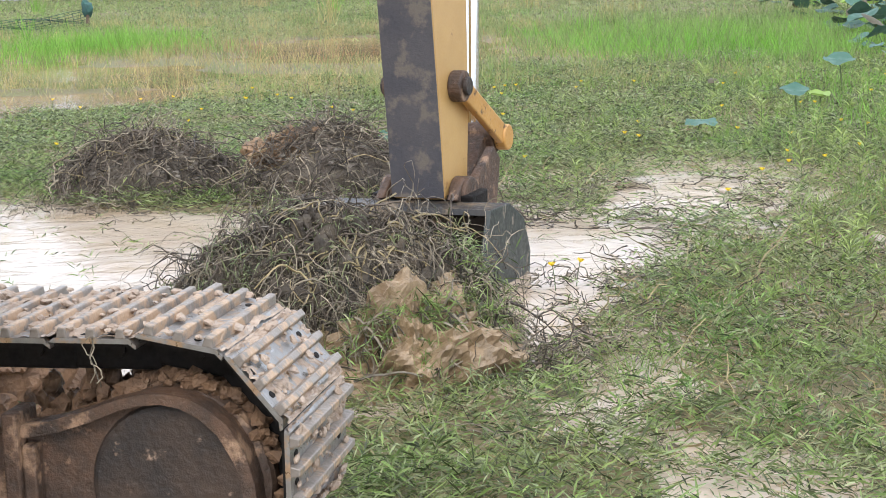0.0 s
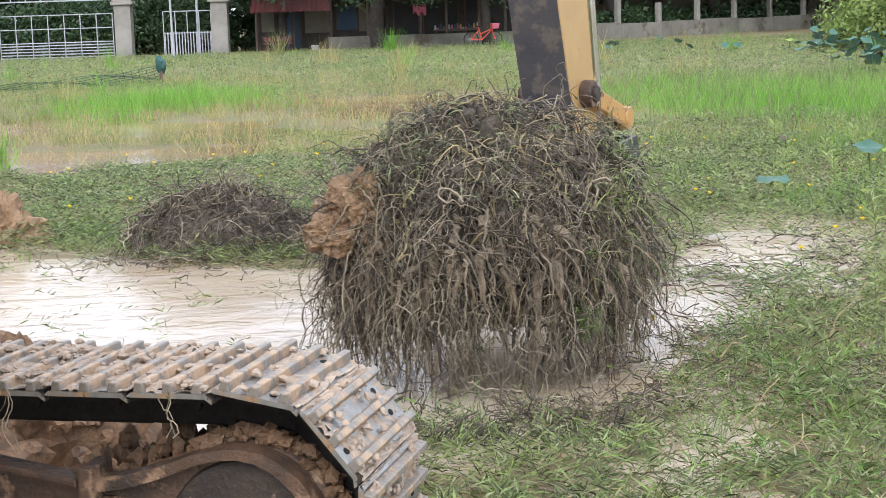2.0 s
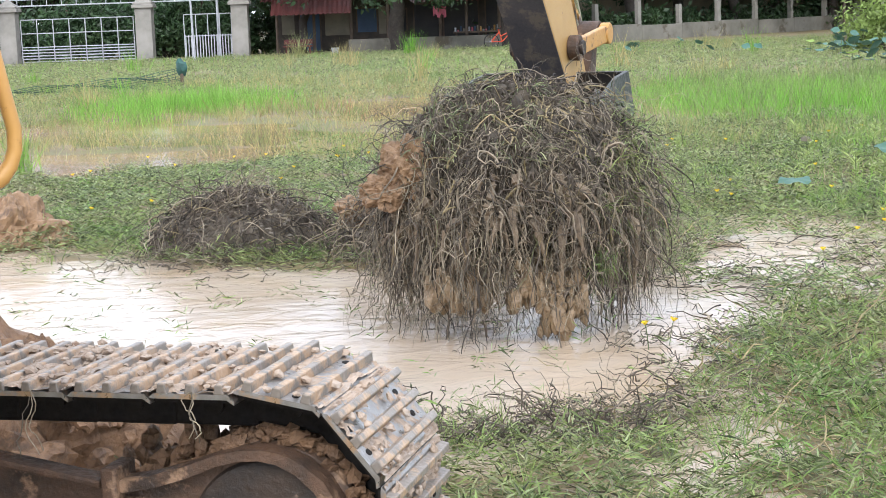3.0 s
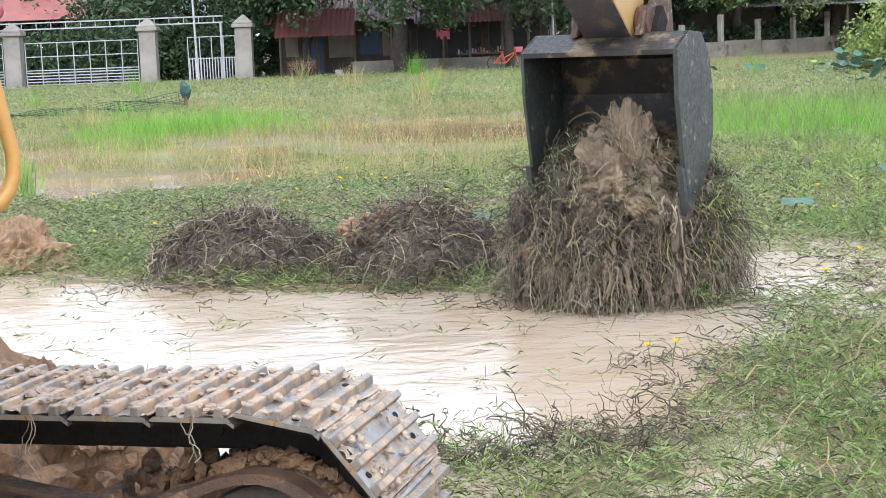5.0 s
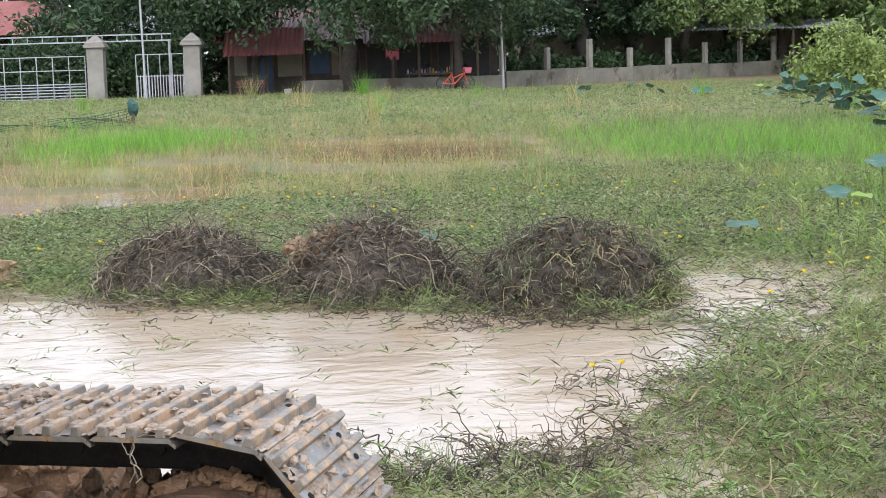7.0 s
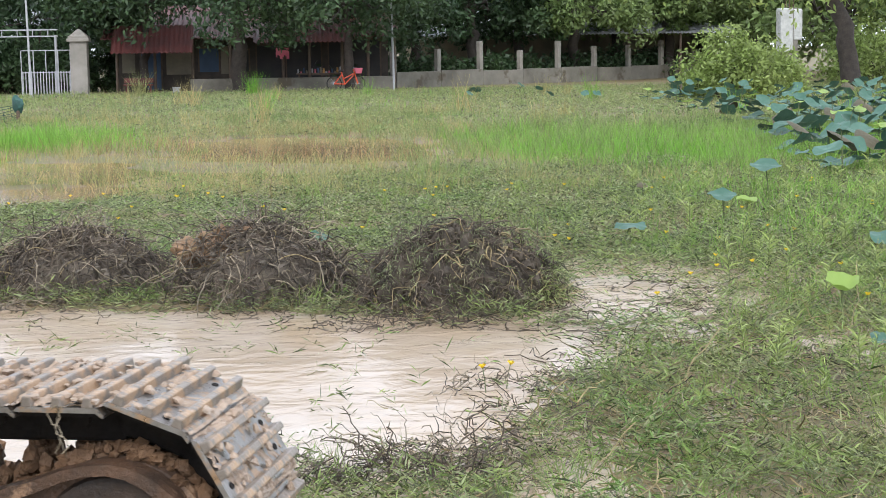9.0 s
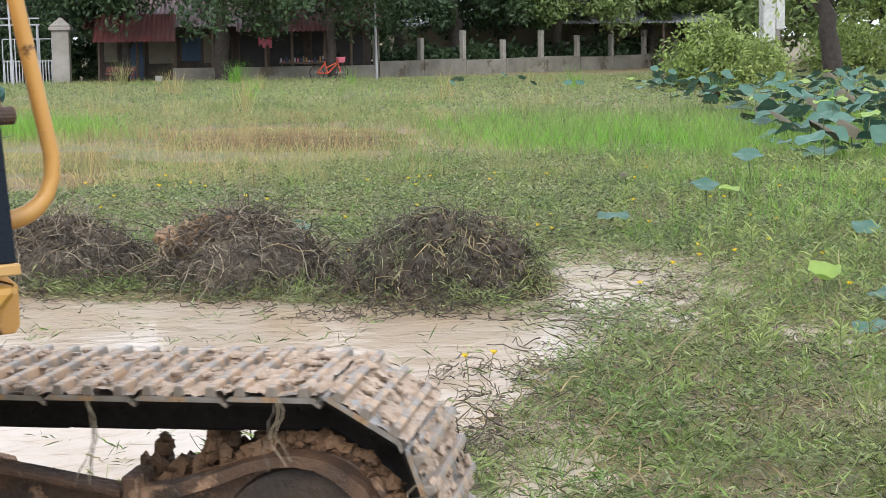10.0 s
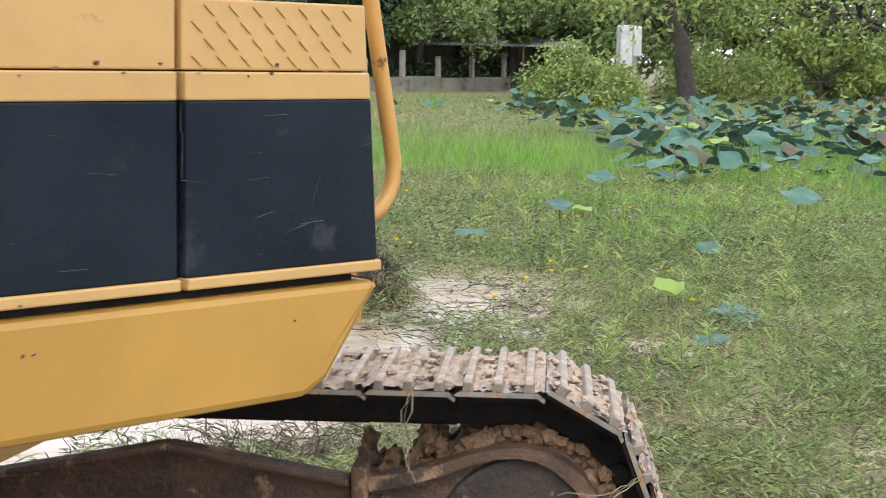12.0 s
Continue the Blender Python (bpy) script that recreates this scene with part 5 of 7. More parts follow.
def tall_weed(rg, height):
    """An upright weed with long leaves in whorls."""
    weed = new("tall_weed")
    s = np.linspace(0, 1, 7)
    bend = rg.normal(0, 0.12, 2)
    path = np.stack([bend[0] * s * s * height, bend[1] * s * s * height, s * height], 1)[None]
    part_np("stem", *tubes(path, np.full((1, 7), 0.004) * np.linspace(1.2, 0.5, 7)), M_STEM, weed)
    n = 26
    k = rg.uniform(0.25, 1.0, n)
    a = rg.uniform(0, 6.28, n)
    root = np.stack([bend[0] * k * k * height, bend[1] * k * k * height, k * height], 1)
    ln = height * rg.uniform(0.25, 0.45, n) * (1.1 - 0.4 * k)
    tip = root + np.stack([np.cos(a) * ln, np.sin(a) * ln, ln * rg.uniform(0.1, 0.9, n)], 1)
    part_np("leaf", *blades(root, tip, np.full(n, 0.016), 0.12 * ln, rg, 3), M_LEAF_WHORL, weed)
    return weed


M_LEAF_TALL = material("fresh_weed_leaf", (0.16, 0.255, 0.06), (0.23, 0.30, 0.085), 2, 0.45, bump=0.0, island=0.3, trans=0.35)
M_LEAF_WHORL = material("pale_weed_leaf", (0.25, 0.34, 0.10), (0.33, 0.37, 0.13), 2, 0.45, bump=0.0, island=0.3, trans=0.35)
rg = np.random.default_rng(31)
weeds = [tall_weed(rg, h) for h in (0.22, 0.28, 0.18, 0.32)]
spots = []
while len(spots) < 250:
    yy = rg.uniform(7.4, 21)
    xx = rg.uniform(0.02, 0.46) * yy + rg.normal(0, 0.3)
    if pool_depth(np.array(xx), np.array(yy)) < -0.1 or (len(spots) % 23 == 0 and pool_depth(np.array(xx), np.array(yy)) < 0.15):
        if xx > 0.6 + 0.18 * yy or rg.random() < 0.12:
            spots.append((xx, yy))
for i, (xx, yy) in enumerate(spots):
    w = weeds[i % 4]
    m = pose(xx, yy, float(surface(np.array(xx), np.array(yy))) - 0.01, 0, 0, rg.uniform(0, 360))
    k = rg.uniform(0.6, 1.15) * min(1.0, 0.5 + 0.04 * yy)
    if i < 4:
        w.matrix_basis = m
        w.scale = (k, k, k)
        tagged(w, "upright fresh green weed with narrow whorled leaves", "weed", group="tall weeds")
    else:
        c = copy_thing(w, m)
        c.scale = (k, k, k)


def flower():
    fl = new("yellow_flower")
    path = np.array([[[0, 0, 0], [0.004, 0, 0.05], [0.006, 0.003, 0.10], [0.005, 0.004, 0.15]]], dtype=float)
    part_np("stem", *tubes(path, np.full((1, 4), 0.0025)), M_STEM, fl)
    n = 5
    a = np.arange(n) * 2 * np.pi / n
    root = np.tile(np.array([[0.005, 0.004, 0.15]]), (n, 1))
    tip = root + np.stack([np.cos(a) * 0.022, np.sin(a) * 0.022, np.full(n, 0.014)], 1)
    bm = bmesh.new()
    bm_lump(bm, 0.005, 0.004, 0.156, 0.010, 0.010, 0.009, 1, 0.2, 2)
    part("flower_head", bm, M_PETAL, fl)
    part_np("petal", *blades(root, tip, np.full(n, 0.026), np.full(n, 0.004), np.random.default_rng(2), 3), M_PETAL, fl)
    return tagged(fl, "small bright yellow flower on a thin stem", "flower", group="yellow flowers")


fl = flower()
fl_spots = [(2.45, 10.5), (2.86, 11.4), (3.75, 10.2), (3.35, 12.4), (3.55, 12.0), (3.2, 11.8), (3.95, 12.6), (4.4, 13.8), (1.0, 8.2), (1.12, 8.3), (3.3, 14.0), (4.1, 11.7), (0.6, 12.6), (-1.7, 13.9), (-0.2, 16.8)]
while len(fl_spots) < 64:
    yy = rg.uniform(12.5, 20)
    fl_spots.append((rg.uniform(-0.27, 0.42) * yy, yy))
for i, (xx, yy) in enumerate(fl_spots):
    m = pose(xx, yy, float(surface(np.array(xx), np.array(yy))) - 0.01, rg.uniform(-12, 12), rg.uniform(-12, 12), rg.uniform(0, 360))
    if i == 0:
        fl.matrix_basis = m
    else:
        copy_thing(fl, m)


# grass of the field
def right_green(x, y):
    return np.clip((x - 0.09 * y - 0.2) * 0.45 + 0.6 * wobble(x, y, 0.8, 3), 0, 1) * np.clip((y - 22.0 + np.clip((x - 5) * 0.8, 0, 4.0) - 1.6 * wobble(x, y, 1.1, 4)) * 0.35, 0, 1)


x, y = scatter(rng, 70000, 1, 17, 18, 36, lambda x, y, r: in_view(x, y) & (r < right_green(x, y) * np.clip((33.5 - y) / 5, 0.06, 1) * np.clip(0.65 + 0.5 * wobble(x, y, 2.2, 41), 0.1, 1)))
stuff("grass", upright(rng, x, y, 0.31, 0.013, 0.35, 2, 0.03), M_GRASS, "tall bright green marsh grass", "grass")
rg = np.random.default_rng(57)
x, y = scatter(rg, 15000, 1.5, 10, 11.5, 23, lambda x, y, r: in_view(x, y) & (r < np.clip((x - 0.215 * y) * 0.5, 0, 1) * np.clip((y - 11.5) / 5, 0.1, 1) * np.clip(0.35 + 0.9 * wobble(x, y, 1.3, 47), 0.03, 1)))
stuff("grass", upright(rg, x, y, 0.25, 0.012, 0.4, 3, 0.06), M_GRASS, "loose bright green marsh grass near the lotus", "grass")
x, y = scatter(rng, 26000, -9.5, 1.0, 26, 35, lambda x, y, r: r < np.clip(1.1 - np.hypot((x + 4.8) / 2.3, (y - 31.5) / 3.4) + 0.35 * wobble(x, y, 1.2, 6), 0, 1) * 0.9)
stuff("grass", upright(rng, x, y, 0.38, 0.016, 0.3, 3, 0.03), M_GRASS, "patch of tall bright green grass in shallow water", "grass")
x, y = scatter(rng, 60000, -11, 8, 19.2, 38, lambda x, y, r: in_view(x, y) & (r < np.clip(0.42 + 0.5 * wobble(x, y, 0.55, 9) + 0.7 * np.clip(1.2 - np.abs(y - 23.5) / 3, 0, 1) * (x < 1.5), 0.05, 1) * np.where(field_wet(x, y) > 0.1, 0.07, 1)) & (right_green(x, y) < 0.6))
stuff("grass", upright(rng, x, y, 0.18, 0.012, 0.45, 1), M_GRASS_GOLD, "thin golden grass standing in shallow water", "grass")
x, y = scatter(rng, 60000, -14, 14, 19.5, 40, lambda x, y, r: in_view(x, y) & (r < np.clip(0.45 + 0.6 * wobble(x, y, 0.45, 15), 0.02, 1) * np.where(field_wet(x, y) > 0.05, 0.06, 1)))
stuff("grass", upright(rng, x, y, 0.17, 0.013, 0.45, 1), M_GRASS_MIX, "short mixed green and straw field grass", "grass")
x, y = scatter(rng, 40000, -24, 34, 33, 73, lambda x, y, r: in_view(x, y) & (r < np.clip(0.62 + 0.5 * wobble(x, y, 0.35, 11), 0.1, 1)))
stuff("grass", upright(rng, x, y, 0.12, 0.04, 0.8, 1), M_GRASS_MIX, "rough green and straw field grass", "grass")
x, y = scatter(rng, 9000, -24, 34, 36, 73, lambda x, y, r: in_view(x, y) & (r < np.clip(0.1 + 0.9 * wobble(x, y, 0.5, 13), 0, 1)))
stuff("grass", upright(rng, x, y, 0.36, 0.026, 0.3, 1), M_GRASS_GOLD, "tall straw-coloured field grass", "grass")
x, y = scatter(rng, 12000, -24, 34, 34, 73, lambda x, y, r: in_view(x, y) & (r < np.clip(-0.1 + 0.9 * wobble(x, y, 0.4, 23), 0, 1)))
stuff("grass", upright(rng, x, y, 0.36, 0.034, 0.3, 1), M_GRASS, "clumps of fresh green field grass", "grass")


def tussocks(rng, n, per, x0, x1, y0, y1, spread, height, width, keep):
    """Grass that grows in small bunches with gaps between them."""
    cx, cy = scatter(rng, n, x0, x1, y0, y1, keep)
    tall = rng.uniform(0.5, 1.3, len(cx))
    w = rng.integers(0, len(cx), len(cx) * per)
    q = cy[w] / 30
    px, py = cx[w] + rng.normal(0, spread, len(w)) * q, cy[w] + rng.normal(0, spread, len(w)) * q
    h = height * tall[w] * rng.uniform(0.6, 1.2, len(w))
    base = np.stack([px, py, surface(px, py) - 0.01], 1)
    tip = base + np.stack([rng.normal(0, 0.4, len(w)) * h, rng.normal(0, 0.4, len(w)) * h, h], 1)
    return blades(base, tip, width * q * rng.uniform(0.6, 1.4, len(w)), 0 * h, rng, 1)


def far_mat(n, seed, cut):
    """Places for low weeds across the far field, in drifts."""
    return scatter(np.random.default_rng(seed), n, -22, 30, 33, 72, lambda x, y, r: in_view(x, y) & (field_wet(x, y) < 0.1) & (r < np.clip(0.55 + 0.7 * wobble(x, y, 0.55, cut), 0, 1)))


x, y = far_mat(48000, 5, 7)
stuff("field_weed", sprigs(rng, x, y, 5, 0.085, 0.018, 0.3, 0.26), M_LEAF_DULL, "low grey-green weeds across the wet field", "weed")
x, y = far_mat(36000, 6, 19)
stuff("field_weed", sprigs(rng, x, y, 5, 0.095, 0.018, 0.6, 0.26), M_GRASS_MIX, "low yellow-green weeds across the wet field", "weed")


def open_field(x, y, r):
    return in_view(x, y) & (field_wet(x, y) < 0.12 + 0.2 * r) & (right_green(x, y) < 0.5 + 0.3 * r)


x, y = scatter(rng, 16000, -9, 9, 21, 42, lambda x, y, r: in_view(x, y) & (field_wet(x, y) < 0.2) & (r < np.clip(0.9 - np.hypot((x + 0.4) / 4.5, (y - 30.5) / 6.0) + 0.7 * wobble(x, y, 0.9, 61), 0, 1)))
stuff("grass", upright(rng, x, y, 0.30, 0.017, 0.4, 1), M_GRASS_BROWN, "withered brown grass in shallow water", "grass")
stuff("grass_tussocks", tussocks(rng, 2600, 16, -11, 10, 19.5, 44, 0.09, 0.22, 0.016, lambda x, y, r: open_field(x, y, r) & (wobble(x, y, 0.7, 101) > -0.2)), M_TUSSOCK, "low dark green grass tussocks in wet ground", "grass")
stuff("grass_tussocks", tussocks(rng, 1500, 16, -11, 10, 19.5, 46, 0.10, 0.30, 0.014, lambda x, y, r: open_field(x, y, r) & (wobble(x, y, 0.6, 103) > 0.1)), M_GRASS_GOLD, "straw-coloured grass tussocks in wet ground", "grass")
stuff("grass_tussocks", tussocks(rng, 2200, 12, -22, 30, 38, 72, 0.12, 0.22, 0.018, lambda x, y, r: in_view(x, y)), M_TUSSOCK, "low dark green tussocks across the field", "grass")
stuff("grass_tussocks", tussocks(rng, 1500, 18, 2, 17, 18, 36, 0.10, 0.34, 0.016, lambda x, y, r: in_view(x, y) & (r < right_green(x, y))), M_TUSSOCK, "darker bunches in tall marsh grass", "grass")


def bank(x, y, r):
    return in_view(x, y) & (pool_depth(x, y) < -0.05) & (r < np.clip(0.25 + (x / y - 0.06) * 3 + 0.5 * wobble(x, y, 1.6, 87), 0.05, 1))


stuff("grass_tussocks", tussocks(rng, 3000, 15, -4, 10, 5.5, 23, 0.15, 0.18, 0.032, bank), M_LEAF_TALL, "fresh yellow-green grass bunches among the weeds", "grass")
stuff("grass_tussocks", tussocks(rng, 2400, 15, -4, 10, 5.5, 23, 0.18, 0.13, 0.032, bank), M_STEM, "dark olive grass bunches among the weeds", "grass")
stuff("grass_tussocks", tussocks(rng, 1100, 9, -4, 10, 5.5, 23, 0.20, 0.17, 0.022, bank), M_STRAW, "straw-coloured dead grass bunches among the weeds", "grass")


def tuft(x, y, n, h, mat, seed, label):
    rg2 = np.random.default_rng(seed)
    px, py = x + rg2.normal(0, 0.05 + 0.12 * h, n), y + rg2.normal(0, 0.1 * h, n)
    return tagged(part_np("grass_tuft", *upright(rg2, px, py, h, 0.012 + 0.012 * h, 0.28, 3, 0.04), mat), label, "grass tuft", group="grass tufts")


tuft(-5.1, 19.6, 60, 0.5, M_GRASS, 1, "upright green grass tuft in brown water")
tuft(-6.1, 70, 90, 1.0, M_GRASS_MIX, 2, "tall straw grass tuft before the house")
tuft(-1.2, 66, 160, 0.9, M_GRASS, 3, "leafy green tuft in the field")
for i in range(26):
    tuft(rg.uniform(-14, 16), rg.uniform(30, 68), 40, rg.uniform(0.5, 0.9), (M_GRASS, M_GRASS_GOLD)[i % 2], 40 + i, "rough grass tuft in the field")


def lotus_leaf(seed, r, height, mat, cup=0.15, tilt=None):
    """A round, wavy lotus leaf on a tall stalk."""
    rg2 = np.random.default_rng(seed)
    leaf = new("lotus_leaf")
    k = 6
    s = np.linspace(0, 1, k)
    bx, by = rg2.normal(0, 0.1, 2)
    path = np.stack([bx * s * s * height, by * s * s * height, s * height], 1)[None]
    part_np("stalk", *tubes(path, np.full((1, k), 0.008), 5), M_STEM, leaf)
    nu, nv = 20, 4
    vs = [(bx * height, by * height, height)]
    tilt = rg2.normal(0, 0.4, 2) if tilt is None else tilt
    ph = rg2.uniform(0, 6.28, 3)
    for j in range(1, nv + 1):
        q = j / nv
        for i in range(nu):
            a = 2 * math.pi * i / nu
            rr = r * q * (1 + 0.06 * math.sin(3 * a + ph[0]) * q + 0.04 * math.sin(7 * a + ph[1]) * q)
            z = cup * r * q * q + 0.10 * r * q * q * math.sin(3 * a + ph[2]) + 0.06 * r * q ** 3 * math.sin(6 * a + ph[0]) + rr * (tilt[0] * math.cos(a) + tilt[1] * math.sin(a))
            vs.append((bx * height + rr * math.cos(a), by * height + rr * math.sin(a), height + z))
    bm = bmesh.new()
    bv = [bm.verts.new(p) for p in vs]
    for i in range(nu):
        bm.faces.new((bv[0], bv[1 + i], bv[1 + (i + 1) % nu]))
    for j in range(nv - 1):
        for i in range(nu):
            p, q = 1 + j * nu + i, 1 + j * nu + (i + 1) % nu
            bm.faces.new((bv[p], bv[p + nu], bv[q + nu], bv[q]))
    part("leaf_blade", bm, mat, leaf, smooth=True)
    return leaf


def place_leaf(seed, x, y, r, h, mat, label, cup=0.15):
    leaf = lotus_leaf(seed, r, h, mat, cup, (0.06 * math.sin(seed * 2.3), 0.22 + 0.12 * math.sin(seed * 1.7)))
    leaf.matrix_basis = pose(x, y, float(surface(np.array(x), np.array(y))) - 0.01)
    return tagged(leaf, label, "lotus leaf", group="single lotus leaves")


place_leaf(1, 3.52, 10.0, 0.105, 0.22, M_LOTUS_YOUNG, "bright green young lotus leaf on a stalk", 0.6)
place_leaf(2, 3.90, 9.75, 0.17, 0.15, M_LOTUS, "wide blue-green lotus leaf over weeds", -0.1)
place_leaf(3, 2.95, 14.0, 0.14, 0.22, M_LOTUS, "flat blue-green lotus leaf low over weeds", -0.1)
place_leaf(4, 4.2, 15.3, 0.14, 0.32, M_LOTUS, "blue-green lotus leaf on a short stalk", 0.1)
place_leaf(5, 3.7, 16.6, 0.06, 0.34, M_LOTUS_DEAD, "brown withered lotus leaf on a stalk", -0.5)
place_leaf(6, 3.45, 9.0, 0.12, 0.10, M_LOTUS, "dull lotus leaf lying in weeds", -0.1)
place_leaf(7, 4.4, 15.2, 0.10, 0.26, M_LOTUS_YOUNG, "small bright lotus leaf among weeds", 0.3)
place_leaf(8, 4.95, 13.0, 0.13, 0.18, M_LOTUS, "blue-green lotus leaf over weeds", 0.0)
place_leaf(9, 5.3, 17.5, 0.17, 0.4, M_LOTUS, "blue-green lotus leaf on a stalk", 0.1)
place_leaf(10, 0.25, 13.0, 0.14, 0.30, M_LOTUS, "blue-green leaf lying behind a root heap", 0.1)
rg = np.random.default_rng(91)
kinds = []
for i in range(10):
    mat, label = ((M_LOTUS, "large blue-green lotus leaf on a tall stalk"), (M_LOTUS, "large blue-green lotus leaf on a tall stalk"), (M_LOTUS_YOUNG, "yellow-green young lotus leaf"),
                  (M_LOTUS, "large blue-green lotus leaf on a tall stalk"), (M_LOTUS_DEAD, "brown withered drooping lotus leaf"))[i % 5]
    kinds.append(tagged(lotus_leaf(60 + i, rg.uniform(0.11, 0.21), rg.uniform(0.5, 0.9), mat, rg.uniform(-0.2, 0.3) if i % 5 != 4 else -0.35), label, "lotus leaf", group="lotus bed"))
def bed_spot():
    """A place in the lotus bed, which starts nearer the farther one looks to its side."""
    while True:
        yy, q = rg.uniform(19.5, 56), rg.uniform(0.22, 0.57)
        if yy > 20 + max(0, 0.33 - q) * 250 + 1.5 * math.sin(q * 70) and (yy < 40 or rg.random() < 0.6):
            return q * yy, yy


for count in range(272):
    m = Matrix.Translation((*bed_spot(), -0.25 + 0.15 * rg.random())) @ pose(0, 0, 0, 0, 0, rg.uniform(0, 360))
    if count < 10:
        kinds[count].matrix_basis = m
    else:
        copy_thing(kinds[(0, 1, 3, 5, 6, 8, 2, 4, 7, 3)[count % 10] if rg.random() < 0.8 else 5], m)
# the rest of the bed, past counting
chunks = []
for count in range(620):
    xx, yy = bed_spot()
    r, z0 = rg.uniform(0.09, 0.25), rg.uniform(0.08, 0.5)
    t0, t1, ph = *rg.normal(0, 0.2, 2), rg.uniform(0, 6.28)
    vs = [(xx, yy, z0)]
    for qq in (0.55, 1.0):
        for k in range(14):
            an = 2 * math.pi * k / 14
            rr = r * qq * (1 + 0.07 * math.sin(3 * an + ph))
            vs.append((xx + rr * math.cos(an), yy + rr * math.sin(an), z0 + 0.12 * r * qq * math.sin(3 * an + ph) + rr * (t0 * math.cos(an) + t1 * math.sin(an)) + 0.15 * r * qq * qq))
    fs = [(0, 1 + k, 1 + (k + 1) % 14, 0) for k in range(14)] + [(1 + k, 15 + k, 15 + (k + 1) % 14, 1 + (k + 1) % 14) for k in range(14)]
    chunks.append((np.array(vs), np.array(fs)))
leaf_v, leaf_f, off = [], [], 0
for v, f in chunks:
    leaf_v.append(v)
    leaf_f += [tuple(int(q) + off for q in (r[:3] if r[0] == r[3] else r)) for r in f]
    off += len(v)
me = bpy.data.meshes.new("lotus_bed")
me.from_pydata(np.concatenate(leaf_v).tolist(), [], leaf_f)
me.materials.append(M_LOTUS)
tagged(new("lotus_bed", me), "dense bed of overlapping blue-green lotus leaves", "lotus", kind="stuff")
for i in range(14):
    xx, yy = rg.uniform(6, 17), rg.uniform(50, 66)
    copy_thing(kinds[i % 2], pose(xx, yy, -0.55, 0, 0, i * 50))
place_leaf(30, 6.2, 14.2, 0.2, 0.5, M_LOTUS, "large blue-green lotus leaf on a stalk", 0.0)
place_leaf(31, 8.0, 19.5, 0.21, 0.8, M_LOTUS, "large blue-green lotus leaf on a tall stalk", -0.1)


# ---- trees and bushes ----
def leaf_cloud(rg, centres, radii, n, size, hang=0.4):
    """Leaves in clumps round many centres."""
    c = rg.integers(0, len(centres), n)
    d = rg.normal(0, 1, (n, 3))
    d /= np.linalg.norm(d, axis=1, keepdims=True)
    p = centres[c] + d * (radii[c] * rg.uniform(0.55, 1.05, n))[:, None]
    q = rg.normal(0, 1, (n, 3)) + np.array([0, 0, -hang])
    q /= np.linalg.norm(q, axis=1, keepdims=True)
    ln = size * rg.uniform(0.6, 1.4, n)
    return leaflets(p, p + q * ln[:, None], ln * 0.42, rg)


def limb(rg, p0, p1, r0, r1, k=9, wig=0.12):
    s = np.linspace(0, 1, k)[:, None]
    p = np.array(p0) * (1 - s) + np.array(p1) * s
    ln = np.linalg.norm(np.array(p1) - np.array(p0))
    p[1:-1] += rg.normal(0, wig * ln / 6, (k - 2, 3))
    return tubes(p[None], np.linspace(r0, r1, k)[None], 10)


def tree(x, y, height, crown_r, crown_low, trunk_r, mat, seed, label, leaves=6000, size=0.3, flat=1.0, lean=(0, 0), clumps=34):
    rg = np.random.default_rng(seed)
    ob = new("tree")
    ob.matrix_basis = pose(x, y, 0)
    tagged(ob, label, "tree")
    fork = np.array([lean[0], lean[1], crown_low + 0.2 * (height - crown_low)])
    chunks = [limb(rg, (0, 0, -0.2), fork, trunk_r * 1.25, trunk_r * 0.75)]
    a = rg.uniform(0, 6.28, clumps)
    rr = crown_r * np.sqrt(rg.uniform(0.05, 1, clumps))
    zz = crown_low + (height - crown_low) * rg.uniform(0.08, 0.95, clumps) * np.where(flat < 1, 1, np.sqrt(np.clip(1.05 - (rr / crown_r) ** 2 * 0.8, 0.1, 1)))
    cen = np.stack([lean[0] + np.cos(a) * rr, lean[1] + np.sin(a) * rr, zz], 1)
    for c in cen[:12]:
        chunks.append(limb(rg, fork, c, trunk_r * 0.45, 0.03, wig=0.3))
    part_np("trunk", *merge(*chunks), M_BARK, ob, "dark bark trunk and limbs", smooth=True)
    rad = rg.uniform(0.16, 0.34, clumps) * crown_r * (0.75 + 0.25 * flat)
    part_np("crown", *leaf_cloud(rg, cen, rad, leaves, size), mat, ob, "uneven leafy crown")
    return ob


tree(-1.9, 74, 11, 6.5, 2.5, 0.34, M_TREE, 1, "broad dark green mango tree beside the house", 17000, 0.27)
tree(3.0, 74.3, 8.5, 4.5, 2.75, 0.2, M_TREE, 7, "dark leafy tree before the porch", 13000, 0.26)
tree(-6.2, 75.2, 8.0, 4.2, 3.0, 0.18, M_TREE, 8, "leafy tree hanging over the metal awning", 12000, 0.26)
tree(-9.5, 80, 9, 4.0, 2.6, 0.25, M_TREE, 2, "leafy green tree behind the gate", 6500, 0.36)
tree(-15.5, 84, 8, 4.0, 1.2, 0.2, M_TREE, 3, "leafy tree behind the fence", 6000, 0.36)
tree(-21, 88, 9, 4.5, 1.0, 0.25, M_TREE, 4, "leafy tree far behind the fence", 6000, 0.36)
for i in range(9):
    tree(4.0 + 2.9 * i, 82 + 1.3 * i + 2 * (i % 2), 8.5 + 1.2 * ((i * 7) % 3), 3.7, 2.3, 0.28, M_TREE_MID if i > 3 else M_TREE, 20 + i, "dark green mango tree in a row behind the wall", 9000, 0.32)
